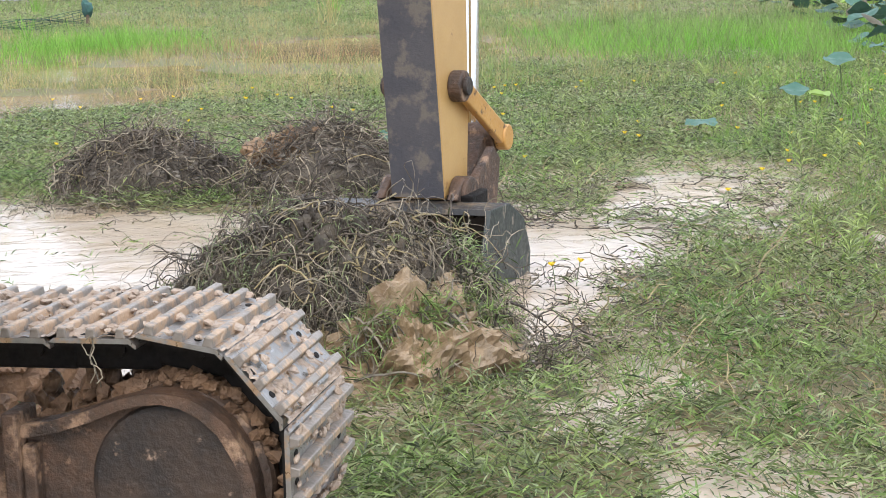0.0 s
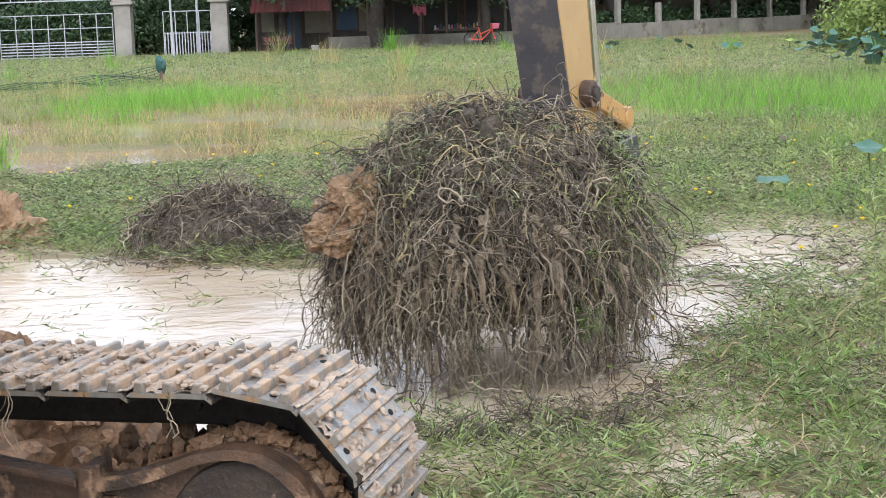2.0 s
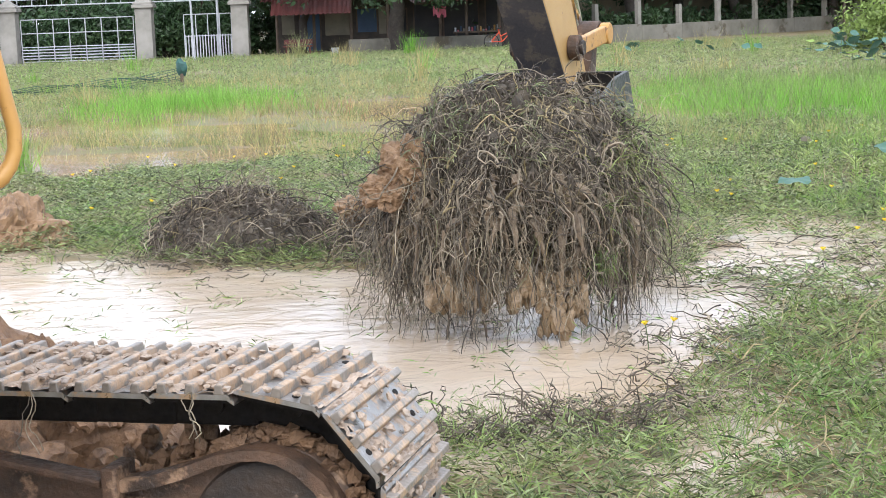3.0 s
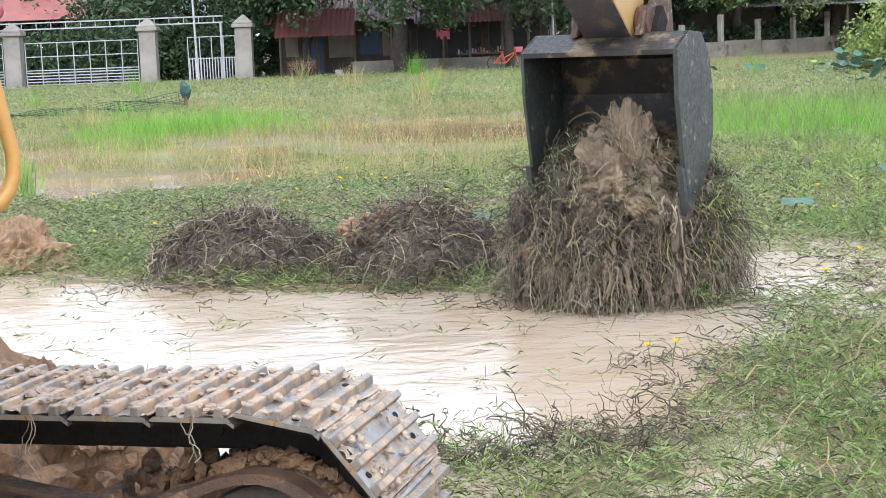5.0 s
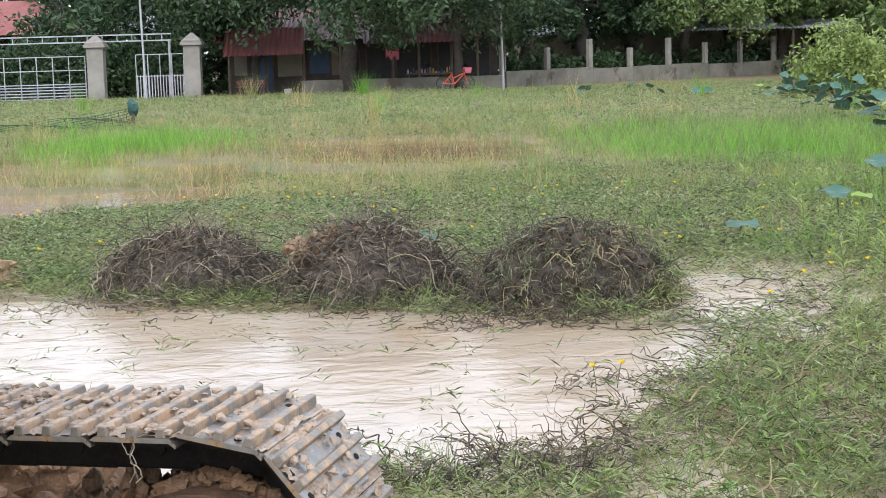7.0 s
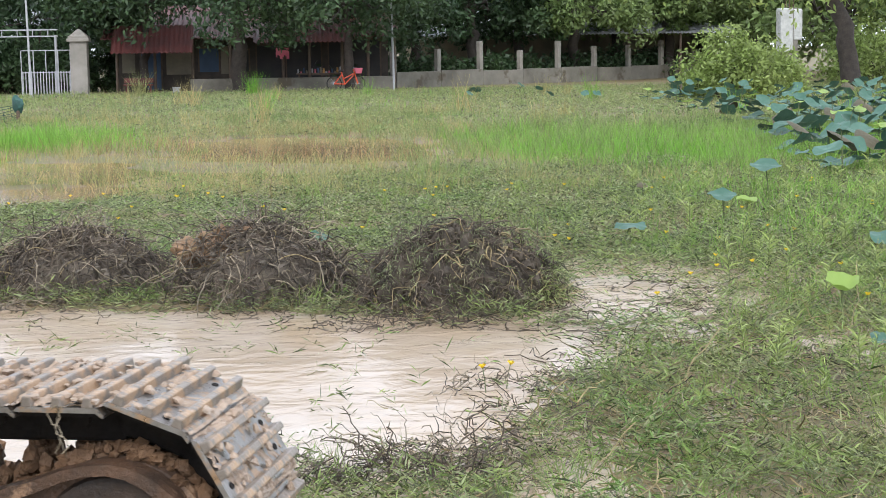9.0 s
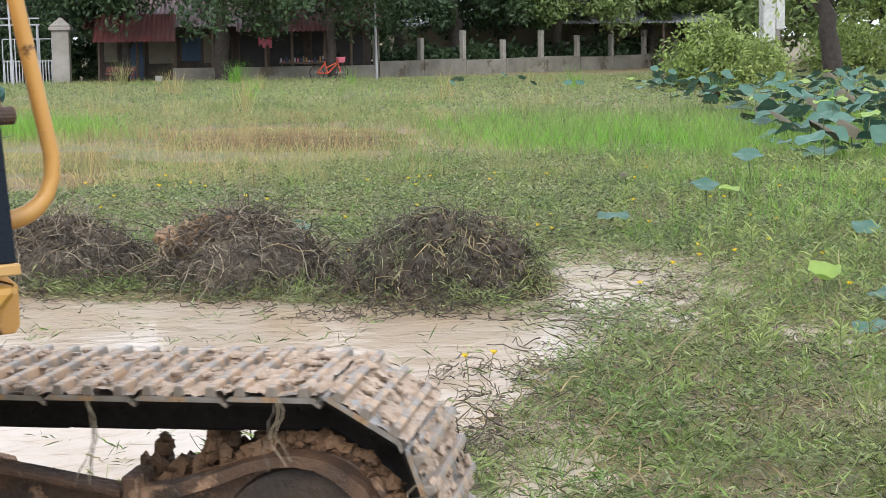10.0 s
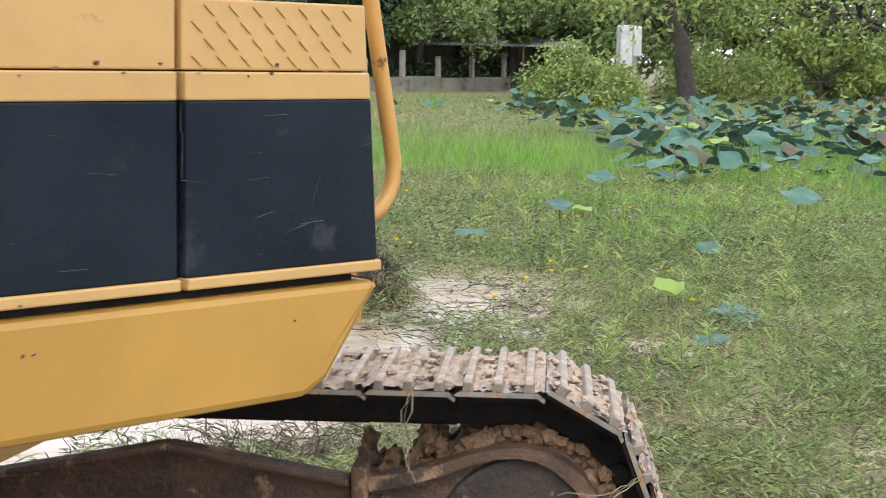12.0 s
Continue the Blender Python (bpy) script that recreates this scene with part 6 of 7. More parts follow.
for i in range(10):
    tree(-26 + 7.5 * i, 104 + 3 * (i % 3), 13 + 2 * (i % 3), 5.5, 1.0, 0.35, M_TREE_MID if i > 5 else M_TREE, 50 + i, "tall dark tree in the far tree line", 5000, 0.6)
for i in range(6):
    tree(30 + 6 * i, 86 + 3 * (i % 2), 10 + (i % 3), 5.0, 0.5, 0.3, M_TREE_LIGHT if i % 2 else M_TREE_MID, 70 + i, "leafy green tree beyond the lotus bed", 6000, 0.42)
for i in range(5):
    tree(33 + 5.5 * i, 74 + 2 * (i % 2), 3.6 + 0.6 * (i % 3), 3.0, 0.2, 0.12, M_TREE_LIGHT, 90 + i, "low leafy bush beyond the lotus bed", 4500, 0.34)
tree(22.9, 64, 9.5, 9.0, 4.3, 0.34, M_TREE_LIGHT, 5, "spreading light green acacia with a dark leaning trunk", 16000, 0.26, flat=0.6, lean=(-1.0, 0.3), clumps=60)
tree(37, 78, 9, 8.0, 2.6, 0.3, M_TREE_LIGHT, 6, "spreading feathery light green tree", 12000, 0.28, flat=0.6, clumps=50)


def bush(x, y, w, h, mat, seed, label, n=6000, size=0.16):
    rg = np.random.default_rng(seed)
    ob = new("bush")
    ob.matrix_basis = pose(x, y, 0)
    tagged(ob, label, "bush")
    k = 36
    a = rg.uniform(0, 6.28, k)
    r = w / 2 * np.sqrt(rg.random(k))
    cen = np.stack([np.cos(a) * r, np.sin(a) * r * 0.7, h * rg.uniform(0.1, 0.85, k) * np.sqrt(np.clip(1.05 - (r / (w / 2)) ** 2, 0.15, 1))], 1)
    part_np("branches", *merge(*[limb(rg, (0, 0, -0.05), c, 0.03, 0.008) for c in cen[:20]]), M_BARK, ob)
    part_np("foliage", *leaf_cloud(rg, cen, rg.uniform(0.12, 0.24, k) * w, n, size, 0.0), mat, ob, "loose light green foliage")
    return ob


bush(14.9, 52, 3.8, 2.5, M_TREE_LIGHT, 1, "rounded light green bush at the lotus bed's edge", 9000, 0.17)
bush(-8.3, 79.2, 2.2, 2.6, M_TREE, 7, "dark shrub beside the house's end", 4000, 0.2)
bush(16.7, 55, 2.4, 2.0, M_TREE_LIGHT, 2, "light green bush beside the lotus bed", 5000, 0.17)
bush(26.5, 70, 5, 3.2, M_TREE_LIGHT, 3, "light green bush behind the acacia", 6000, 0.22)
for i in range(8):
    bush(2.5 + 2.6 * i, 79 + 1.6 * i, 3.0, 2.0, M_TREE, 10 + i, "dark shrub behind the low wall", 1500, 0.3)
for i in range(8):
    bush(-26 + 2.2 * i, 77 + (i % 2), 3.4, 3.0, M_TREE, 30 + i, "dark green shrub behind the fence", 6000, 0.26)
bush(35.5, 66, 2.2, 1.4, M_ORANGE_LEAF, 40, "orange and yellow leaved shrub", 700, 0.3)


# ---- the homestead ----
def pillar(x, y):
    ob = new("gate_pillar")
    ob.matrix_basis = pose(x, y, 0)
    tagged(ob, "stained grey concrete gate pillar with a stepped cap", "pillar", group="gate pillars")
    bm = bmesh.new()
    bm_box(bm, -0.36, 0.36, -0.36, 0.36, -0.1, 2.35, 0.02)
    part("shaft", bm, M_CONCRETE, ob)
    bm = bmesh.new()
    bm_box(bm, -0.47, 0.47, -0.47, 0.47, 2.35, 2.5, 0.02)
    bm_box(bm, -0.42, 0.42, -0.42, 0.42, 2.5, 2.6, 0.02)
    b = bmesh.new()
    bmesh.ops.create_cone(b, cap_ends=True, segments=4, radius1=0.52, radius2=0.06, depth=0.3)
    b.transform(Matrix.Translation((0, 0, 2.75)) @ Matrix.Rotation(radians(45), 4, "Z"))
    join(bm, b)
    part("cap", bm, M_CONCRETE, ob, "stepped pyramid cap")
    return ob


for px in (-18.9, -12.95, -8.75):
    pillar(px, 72.2)


def bars(name, x0, x1, y, z0, z1, nx, nz, mat, label, category, low=None, thick=0.02):
    """A welded frame of bars; low: height below which bars stand closer."""
    ob = new(name)
    ob.matrix_basis = pose((x0 + x1) / 2, y, 0)
    tagged(ob, label, category)
    w = (x1 - x0) / 2
    for i in range(nx + 1):
        bm = bmesh.new()
        bm_box(bm, -w + 2 * w * i / nx - thick, -w + 2 * w * i / nx + thick, -thick, thick, z0, z1, 0.004)
        part("upright_bar", bm, mat, ob)
    for i in range(nz + 1):
        z = (low or z0) + (z1 - (low or z0)) * i / nz
        bm = bmesh.new()
        bm_box(bm, -w, w, -thick * 0.8, thick * 0.8, z - thick, z + thick, 0.004)
        part("cross_bar", bm, mat, ob)
    return ob


fence = bars("fence_panel", -18.4, -13.45, 72.2, 0.12, 2.0, 7, 2, M_WHITE, "white welded steel fence between pillars", "fence", low=0.8)
for i in range(5):
    bm = bmesh.new()
    bm_box(bm, -2.47, 2.47, -0.02, 0.02, 0.14 + 0.13 * i, 0.185 + 0.13 * i)
    part("low_rail", bm, M_WHITE, fence)
fence2 = bars("fence_panel", -25.5, -19.4, 72.2, 0.12, 2.0, 8, 2, M_WHITE, "white welded steel fence beside the gate", "fence", low=0.8)
for i in range(5):
    bm = bmesh.new()
    bm_box(bm, -3.05, 3.05, -0.02, 0.02, 0.14 + 0.13 * i, 0.185 + 0.13 * i)
    part("low_rail", bm, M_WHITE, fence2)
gate = bars("gate_leaf", -11.3, -9.2, 72.6, 0.08, 2.0, 4, 1, M_WHITE, "white steel gate leaf with close lower bars", "gate", low=1.05)
for i in range(17):
    bm = bmesh.new()
    bm_box(bm, -1.0 + 0.125 * i - 0.02, -1.0 + 0.125 * i + 0.02, -0.015, 0.015, 0.1, 1.1)
    part("close_bar", bm, M_WHITE, gate)
beam = new("lattice_beam")
beam.matrix_basis = pose(-17, 73.4, 0)
tagged(beam, "white steel lattice beam above the fence", "beam")
for z in (2.62, 2.9):
    bm = bmesh.new()
    bm_box(bm, -8.5, 7.2, -0.04, 0.04, z - 0.028, z + 0.028)
    part("chord", bm, M_WHITE, beam)
for i in range(24):
    bm = bmesh.new()
    x = -8.4 + i * 0.66
    bm_box(bm, x - 0.018, x + 0.018, -0.02, 0.02, 2.62, 2.9)
    part("web_bar", bm, M_WHITE, beam)
for x in (-8.0, 7.1):
    bm = bmesh.new()
    bm_cyl(bm, (x, 0, 0), (x, 0, 2.66), 0.06, seg=10)
    part("post", bm, M_WHITE, beam)
bm = bmesh.new()
bm_box(bm, -30, -8.2, 70.6, 73.2, -0.05, 0.075, 0.01)
tagged(part("pavement", bm, M_CONCRETE), "pale concrete drive along the gate", "pavement", kind="structure")


def corrugated(name, x0, x1, y0, z0, y1, z1, mat, parent, pitch=0.22, amp=0.03):
    n = int((x1 - x0) / (pitch / 4))
    vs, fs = [], []
    for i in range(n + 1):
        x = x0 + (x1 - x0) * i / n
        h = amp * math.sin(2 * math.pi * x / pitch)
        for q in (0, 0.02):
            vs += [(x, y0, z0 + h + q), (x, y1, z1 + h + q)]
    for i in range(n):
        a = i * 4
        fs += [(a, a + 4, a + 5, a + 1), (a + 2, a + 3, a + 7, a + 6), (a, a + 2, a + 6, a + 4), (a + 1, a + 5, a + 7, a + 3)]
    return part_np(name, np.array(vs), np.array(fs), mat, parent, "corrugated metal sheet")


house = new("house")
house.matrix_basis = pose(0, 78, 0)
tagged(house, "long low cream house with rusty red metal roofs", "house")
# the wall's dark colour is the porch's shade, painted in
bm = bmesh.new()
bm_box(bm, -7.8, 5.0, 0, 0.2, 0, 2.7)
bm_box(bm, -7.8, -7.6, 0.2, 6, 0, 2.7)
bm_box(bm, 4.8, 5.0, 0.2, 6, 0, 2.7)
part("wall", bm, M_PORCH_SHADE, house, "house wall coloured dark for the shade under the porch")
for x0, x1, z0, z1 in ((-5.45, -4.25, 0.8, 2.1), (-7.5, -6.9, 0.9, 2.2), (-2.9, -2.55, 0.8, 2.1), (3.4, 4.3, 2.35, 2.6)):
    bm = bmesh.new()
    bm_box(bm, x0, x1, -0.03, -0.004, z0, z1, 0.004)
    part("wall_panel", bm, M_CREAM, house, "dingy cream plaster panel")
# M_DIM panels are solid; their dark colour is the unlit inside, painted on
for x0, x1, z0, z1, mat in ((-6.6, -5.7, 0.1, 2.0, M_BLUE), (-3.9, -3.0, 0.9, 2.0, M_BLUE), (-2.4, -1.6, 0.9, 1.9, M_DIM), (0.2, 1.8, 0.5, 2.3, M_DIM), (2.2, 4.6, 0.5, 2.3, M_DIM), (-1.2, 0.0, 0.1, 2.1, M_DIM)):
    bm = bmesh.new()
    bm_box(bm, x0, x1, -0.05, -0.004, z0, z1, 0.005)
    op = part("door" if z0 < 0.2 else "window", bm, mat, house, "dark panel painted as an unlit opening" if mat is M_DIM else "blue painted shutter")
    bm = bmesh.new()
    for q0, q1, r0, r1 in ((x0 - 0.07, x0, z0, z1), (x1, x1 + 0.07, z0, z1), (x0 - 0.07, x1 + 0.07, z1, z1 + 0.07)):
        bm_box(bm, q0, q1, -0.07, -0.004, r0, r1)
    part("frame", bm, M_WOOD, op)
corrugated("roof", -8.2, 5.4, -2.6, 2.45, 3.2, 4.1, M_ROOF_RED, house)
corrugated("awning", -7.6, -4.0, -4.2, 1.82, -2.4, 3.05, M_ROOF_RED, house)
corrugated("awning", -1.3, 3.2, -3.4, 2.2, -2.3, 2.6, M_ROOF_RED, house)
for x in (-7.5, -5.8, -4.1, -2.4, 0.0, 1.2, 2.7, 3.9, 5.1):
    bm = bmesh.new()
    bm_cyl(bm, (x, -2.5, 0), (x + 0.03, -2.5, 2.5), 0.075, 0.065, seg=10)
    part("porch_post", bm, M_WOOD, house)
bm = bmesh.new()
bm_box(bm, -4.2, 5.0, -3.0, -2.85, 0, 0.62, 0.02)
part("porch_wall", bm, M_OLDWALL, house, "low stained porch wall")
bm = bmesh.new()
bm_box(bm, 0.6, 3.6, -2.4, -1.7, 0.72, 0.8, 0.01)
for x in (0.7, 3.5):
    bm_box(bm, x, x + 0.08, -2.3, -2.2, 0, 0.72)
tagged(part("porch_table", bm, M_WOOD), "wooden table full of clutter on the porch", "table").matrix_basis = pose(0, 78, 0)
for i in range(22):
    bm = bmesh.new()
    x, h = 0.7 + 0.13 * i, rg.uniform(0.06, 0.28)
    bm_cyl(bm, (x, 75.9 + 0.2 * (i % 3), 0.8), (x, 75.9 + 0.2 * (i % 3), 0.8 + h), 0.05, 0.04, seg=10, bevel=0.008)
    tagged(part("jar", bm, (M_WHITE, M_PINK, M_BLUE, M_CREAM, M_RAIL)[i % 5]), "small coloured jar standing on the porch table", "jar", group="porch clutter")
bm = bmesh.new()
for i in range(10):
    bm_box(bm, -0.3 + 0.06 * i, -0.24 + 0.06 * i, 74.9 + 0.02 * math.sin(i * 1.9), 74.93 + 0.02 * math.sin(i * 1.9), 1.55 + 0.1 * math.sin(i * 1.3), 1.98)
tagged(part("hanging_cloth", bm, M_PINK), "faded pink cloth hanging from the porch", "cloth")
bm = bmesh.new()
bm_box(bm, -7.1, -5.8, 73.9, 74.5, 0.38, 0.45, 0.01)
for x in (-7.0, -5.95):
    bm_box(bm, x, x + 0.07, 74.0, 74.4, 0, 0.38)
bm_box(bm, -7.1, -5.8, 74.46, 74.52, 0.5, 0.72, 0.01)
tagged(part("bench", bm, M_ROOF_RED), "low red painted bench before the house", "bench")
bm = bmesh.new()
bm_cyl(bm, (-4.75, 73.8, 0), (-4.75, 73.8, 0.3), 0.14, 0.18, seg=18, bevel=0.01)
tagged(part("bucket_pail", bm, M_WHITE), "small white pail on the grass", "pail")

pavilion = new("pavilion")
pavilion.matrix_basis = pose(-20.2, 86, 0)
tagged(pavilion, "open pavilion with a pink tiled hip roof", "pavilion")
bm = bmesh.new()
b = bmesh.new()
q = [b.verts.new(p) for p in ((-4.6, -3, 3.2), (4.6, -3, 3.2), (4.6, 3, 3.2), (-4.6, 3, 3.2), (-1.8, 0, 5.0), (1.8, 0, 5.0))]
for idx in ((0, 1, 5, 4), (1, 2, 5), (2, 3, 4, 5), (3, 0, 4), (3, 2, 1, 0)):
    b.faces.new([q[i] for i in idx])
join(bm, b)
part("roof", bm, M_ROOF_PINK, pavilion, "pink tiled hip roof")
for x in (-4.2, -1.4, 1.4, 4.2):
    bm = bmesh.new()
    bm_cyl(bm, (x, -2.7, 0), (x, -2.7, 3.22), 0.1, seg=10)
    part("post", bm, M_WOOD, pavilion)
shed = new("shed")
shed.matrix_basis = pose(-13.4, 84, 0)
tagged(shed, "small shed with a pale metal roof", "shed")
corrugated("roof", -1.6, 1.6, -1.5, 3.2, 1.2, 4.0, M_WHITE, shed)
for x in (-1.5, 1.5):
    bm = bmesh.new()
    bm_cyl(bm, (x, -1.4, 0), (x, -1.4, 3.25), 0.07, seg=8)
    part("post", bm, M_WOOD, shed)

# low wall running away beside the field
WALL_A, WALL_B = Vector((5.2, 75.6, 0)), Vector((25.5, 93, 0))
run = WALL_B - WALL_A
turn = math.degrees(math.atan2(run.y, run.x))
wall = new("wall_back")
wall.matrix_basis = pose(*WALL_A, 0, 0, turn)
tagged(wall, "low stained concrete boundary wall", "wall", kind="structure")
for i in range(9):
    bm = bmesh.new()
    x0 = run.length * i / 9
    bm_box(bm, x0, x0 + run.length / 9 - 0.02, -0.07, 0.07, -0.1, 0.78 + 0.04 * math.sin(i * 2.1), 0.015)
    part("wall_panel", bm, M_OLDWALL, wall)
for i in range(10):
    bm = bmesh.new()
    x0 = run.length * i / 9
    bm_box(bm, x0 - 0.12, x0 + 0.12, 0.075, 0.3, -0.1, 1.95 + 0.25 * math.sin(i * 3.7), 0.015)
    part("wall_post", bm, M_CONCRETE, wall, "bare concrete post")
barn = new("shelter")
barn.matrix_basis = pose(13, 90, 0)
tagged(barn, "long dark open shelter under the trees", "shelter")
corrugated("roof", -6, 12, -2, 2.5, 3, 3.4, M_WHITE, barn)
for i in range(7):
    bm = bmesh.new()
    bm_cyl(bm, (-5.8 + 2.9 * i, -1.8, 0), (-5.8 + 2.9 * i, -1.8, 2.55), 0.07, seg=8)
    part("post", bm, M_WOOD, barn)
bm = bmesh.new()
bm_box(bm, -6, 12, 3.2, 3.4, 0, 2.9)
part("back_wall", bm, M_CREAM, barn)


def pole(x, y, h, r, mat, label, lean=0.0):
    bm = bmesh.new()
    bm_cyl(bm, (0, 0, -0.1), (lean, 0, h), r, r * 0.8, seg=12)
    ob = tagged(part("pole", bm, mat, smooth=False), label, "pole")
    ob.matrix_basis = pose(x, y, 0)
    return ob


pole(4.95, 73.3, 7.5, 0.055, M_WHITE, "slender pale pole at the field's edge", -0.15)
pole(-10.45, 69.5, 6.0, 0.05, M_WHITE, "slender pale pole before the gate", -0.1)
pole(-19.4, 71, 6.0, 0.05, M_WHITE, "slender pale pole beside the fence", -0.1)
bm = bmesh.new()
b = bmesh.new()
bmesh.ops.create_uvsphere(b, u_segments=24, v_segments=12, radius=0.45)
for v in b.verts:
    v.co.y = 0.12 * (1 if v.co.y > 0 else -1) * (1 - min(1, (v.co.x ** 2 + v.co.z ** 2) / 0.2025)) ** 0.5 + 0.5 * (v.co.x ** 2 + v.co.z ** 2)
join(bm, b)
dish = tagged(part("dish", bm, M_PINK), "pinkish satellite dish on a pole", "dish")
dish.matrix_basis = pose(-19.3, 70.8, 3.4, 20, 0, 15)

# wrapped column beyond the lotus bed
col = new("concrete_column")
col.matrix_basis = pose(25.2, 80, 0)
tagged(col, "unfinished concrete column wrapped in plastic with bare steel rods", "column")
bm = bmesh.new()
bm_box(bm, -0.35, 0.35, -0.35, 0.35, 0, 3.6, 0.02)
part("shaft", bm, M_CONCRETE, col)
bm = bmesh.new()
v_, f_ = dome(30, 8, 0.6, 0.55, 0.35, 2.0, 0.3)
bm_box(bm, -0.55, 0.1, -0.42, 0.42, 1.4, 3.6, 0.08)
bm_box(bm, 0.12, 0.58, -0.4, 0.4, 2.0, 3.55, 0.08)
part("plastic_wrap", bm, M_PLASTIC, col, "crumpled whitish plastic sheet")
for dx in (-0.2, 0.0, 0.2):
    bm = bmesh.new()
    bm_cyl(bm, (dx, 0, 3.5), (dx + 0.03, 0, 4.7), 0.03, seg=8)
    part("steel_rod", bm, M_RUSTWHEEL, col)


def satellite_dish(x, y, z):
    dish = new("satellite_dish")
    dish.matrix_basis = pose(x, y, 0)
    tagged(dish, "faded pink satellite dish on a thin mast", "dish")
    bm = bmesh.new()
    rings = []
    for j in range(1, 7):
        r = 0.40 * j / 6
        rings.append([bm.verts.new((r * math.cos(a), r * r * 0.5 - 0.05, r * math.sin(a))) for a in np.linspace(0, 2 * math.pi, 28, endpoint=False)])
    tip = bm.verts.new((0, -0.05, 0))
    for k in range(28):
        bm.faces.new((tip, rings[0][k], rings[0][(k + 1) % 28]))
        for r0, r1 in zip(rings, rings[1:]):
            bm.faces.new((r0[k], r1[k], r1[(k + 1) % 28], r0[(k + 1) % 28]))
    bmesh.ops.solidify(bm, geom=bm.faces[:], thickness=0.012)
    bowl = part("bowl", bm, M_DISH, dish, "faded pink dish", smooth=True)
    bowl.matrix_basis = pose(0, 0, z, -25, 0, 30)
    bm = bmesh.new()
    bm_cyl(bm, (0, 0.06, 0), (0, 0.06, z), 0.025, seg=10)
    part("mast", bm, M_WHITE, dish)
    bm = bmesh.new()
    bm_cyl(bm, (0, -0.02, 0), (0, 0.42, -0.02), 0.012, seg=8)
    bm_cyl(bm, (0, 0.40, -0.02), (0, 0.46, -0.02), 0.035, seg=10)
    part("feed_arm", bm, M_WHITE, bowl)


M_DISH = material("faded_pink_enamel", (0.55, 0.27, 0.31), (0.45, 0.22, 0.26), 3, 0.5, bump=0.0)
satellite_dish(-19.75, 75, 2.45)


def bicycle(x, y, turn):
    bike = new("bicycle")
    bike.matrix_basis = pose(x, y, 0.02, 0, 0, turn)
    tagged(bike, "orange-red city bicycle with a front basket", "bicycle")
    for wx in (-0.52, 0.52):
        bm = bmesh.new()
        b = bmesh.new()
        for i in range(28):
            a0, a1 = 2 * math.pi * i / 28, 2 * math.pi * (i + 1) / 28
            bm_cyl(bm, (wx + 0.32 * math.cos(a0), 0, 0.34 + 0.32 * math.sin(a0)), (wx + 0.32 * math.cos(a1), 0, 0.34 + 0.32 * math.sin(a1)), 0.022, seg=6)
        b.free()
        wheel = part("wheel", bm, M_RUBBER, bike)
        bm = bmesh.new()
        for i in range(12):
            a = math.pi * i / 6
            bm_cyl(bm, (wx, 0, 0.34), (wx + 0.31 * math.cos(a), 0, 0.34 + 0.31 * math.sin(a)), 0.005, seg=4)
        part("spokes", bm, M_CHROME, wheel)
    bm = bmesh.new()
    for a, b in (((-0.52, 0, 0.34), (-0.05, 0, 0.32)), ((-0.05, 0, 0.32), (-0.2, 0, 0.86)), ((-0.52, 0, 0.34), (-0.17, 0, 0.75)), ((-0.05, 0, 0.32), (0.36, 0, 0.72)), ((-0.12, 0, 0.55), (0.36, 0, 0.78)), ((0.52, 0, 0.34), (0.33, 0, 0.98))):
        bm_cyl(bm, a, b, 0.025, seg=8)
    part("bike_frame", bm, M_BIKE, bike, "orange-red step-through frame")
    bm = bmesh.new()
    bm_lump(bm, -0.21, 0, 0.90, 0.14, 0.09, 0.04, 1, 0.1, 2)
    part("saddle", bm, M_RUBBER, bike)
    bm = bmesh.new()
    bm_cyl(bm, (0.33, -0.26, 1.02), (0.33, 0.26, 1.02), 0.014, seg=8)
    part("handlebar", bm, M_CHROME, bike)
    bm = bmesh.new()
    bm_prism(bm, [(0.42, 0.78), (0.68, 0.78), (0.74, 1.02), (0.38, 1.02)], -0.15, 0.15, 0.02)
    part("basket", bm, M_PINK, bike, "red front basket")
    return bike


bicycle(2.75, 72.2, 4)

# net strung over the grass
net = new("fishing_net")
tagged(net, "dark green fishing net sagging from a short post", "net")
bm = bmesh.new()
bm_cyl(bm, (-6.75, 42.5, 0), (-6.75, 42.5, 0.62), 0.05, 0.04, seg=10)
part("post", bm, M_WOOD, net)
bm = bmesh.new()
bm_lump(bm, -6.75, 42.5, 0.55, 0.13, 0.12, 0.2, 2, 0.5, 2)
part("bundle", bm, M_NET, net, "bundled green netting")
k = 40
s = np.linspace(0, 1, k)
paths = []
for j in range(9):
    q = j / 8
    paths.append(np.stack([-6.75 - 6.5 * s, 42.5 - 6.0 * s + 0.3 * q, (0.5 - 0.42 * s ** 0.5) * (1 - q) + 0.05 + 0.03 * np.sin(s * 30 + j)], 1))
for j in range(40):
    sj = j / 39
    paths.append(np.stack([np.full(k, -6.75 - 6.5 * sj), 42.5 - 6.0 * sj + 0.3 * s, (0.5 - 0.42 * sj ** 0.5) * (1 - s) + 0.05], 1))
part_np("mesh_cord", *tubes(np.array(paths), np.full((len(paths), k), 0.008), 3), M_NET, net, "thin green net cords")


# ---- what moves ----
SITE = Vector((-2.33, 3.24, 0))
TRACK_TURN = -15.0
# seconds, metres driven, turn of the upper body, rise on the bank
DRIVE = [(0, 0, 33.5, 0), (6.7, 0, 33.5, 0), (8.5, 0, 33, 0), (8.7, 0.0, 33, 0.03), (9.0, 0.05, 33, 0.075), (9.5, 0.30, 33, 0.085), (10.0, 0.53, 33, 0.085), (10.5, 0.765, 33, 0.085), (11.0, 0.99, 33, 0.085), (11.5, 1.20, 33, 0.085), (12.0, 1.365, 34, 0.085)]
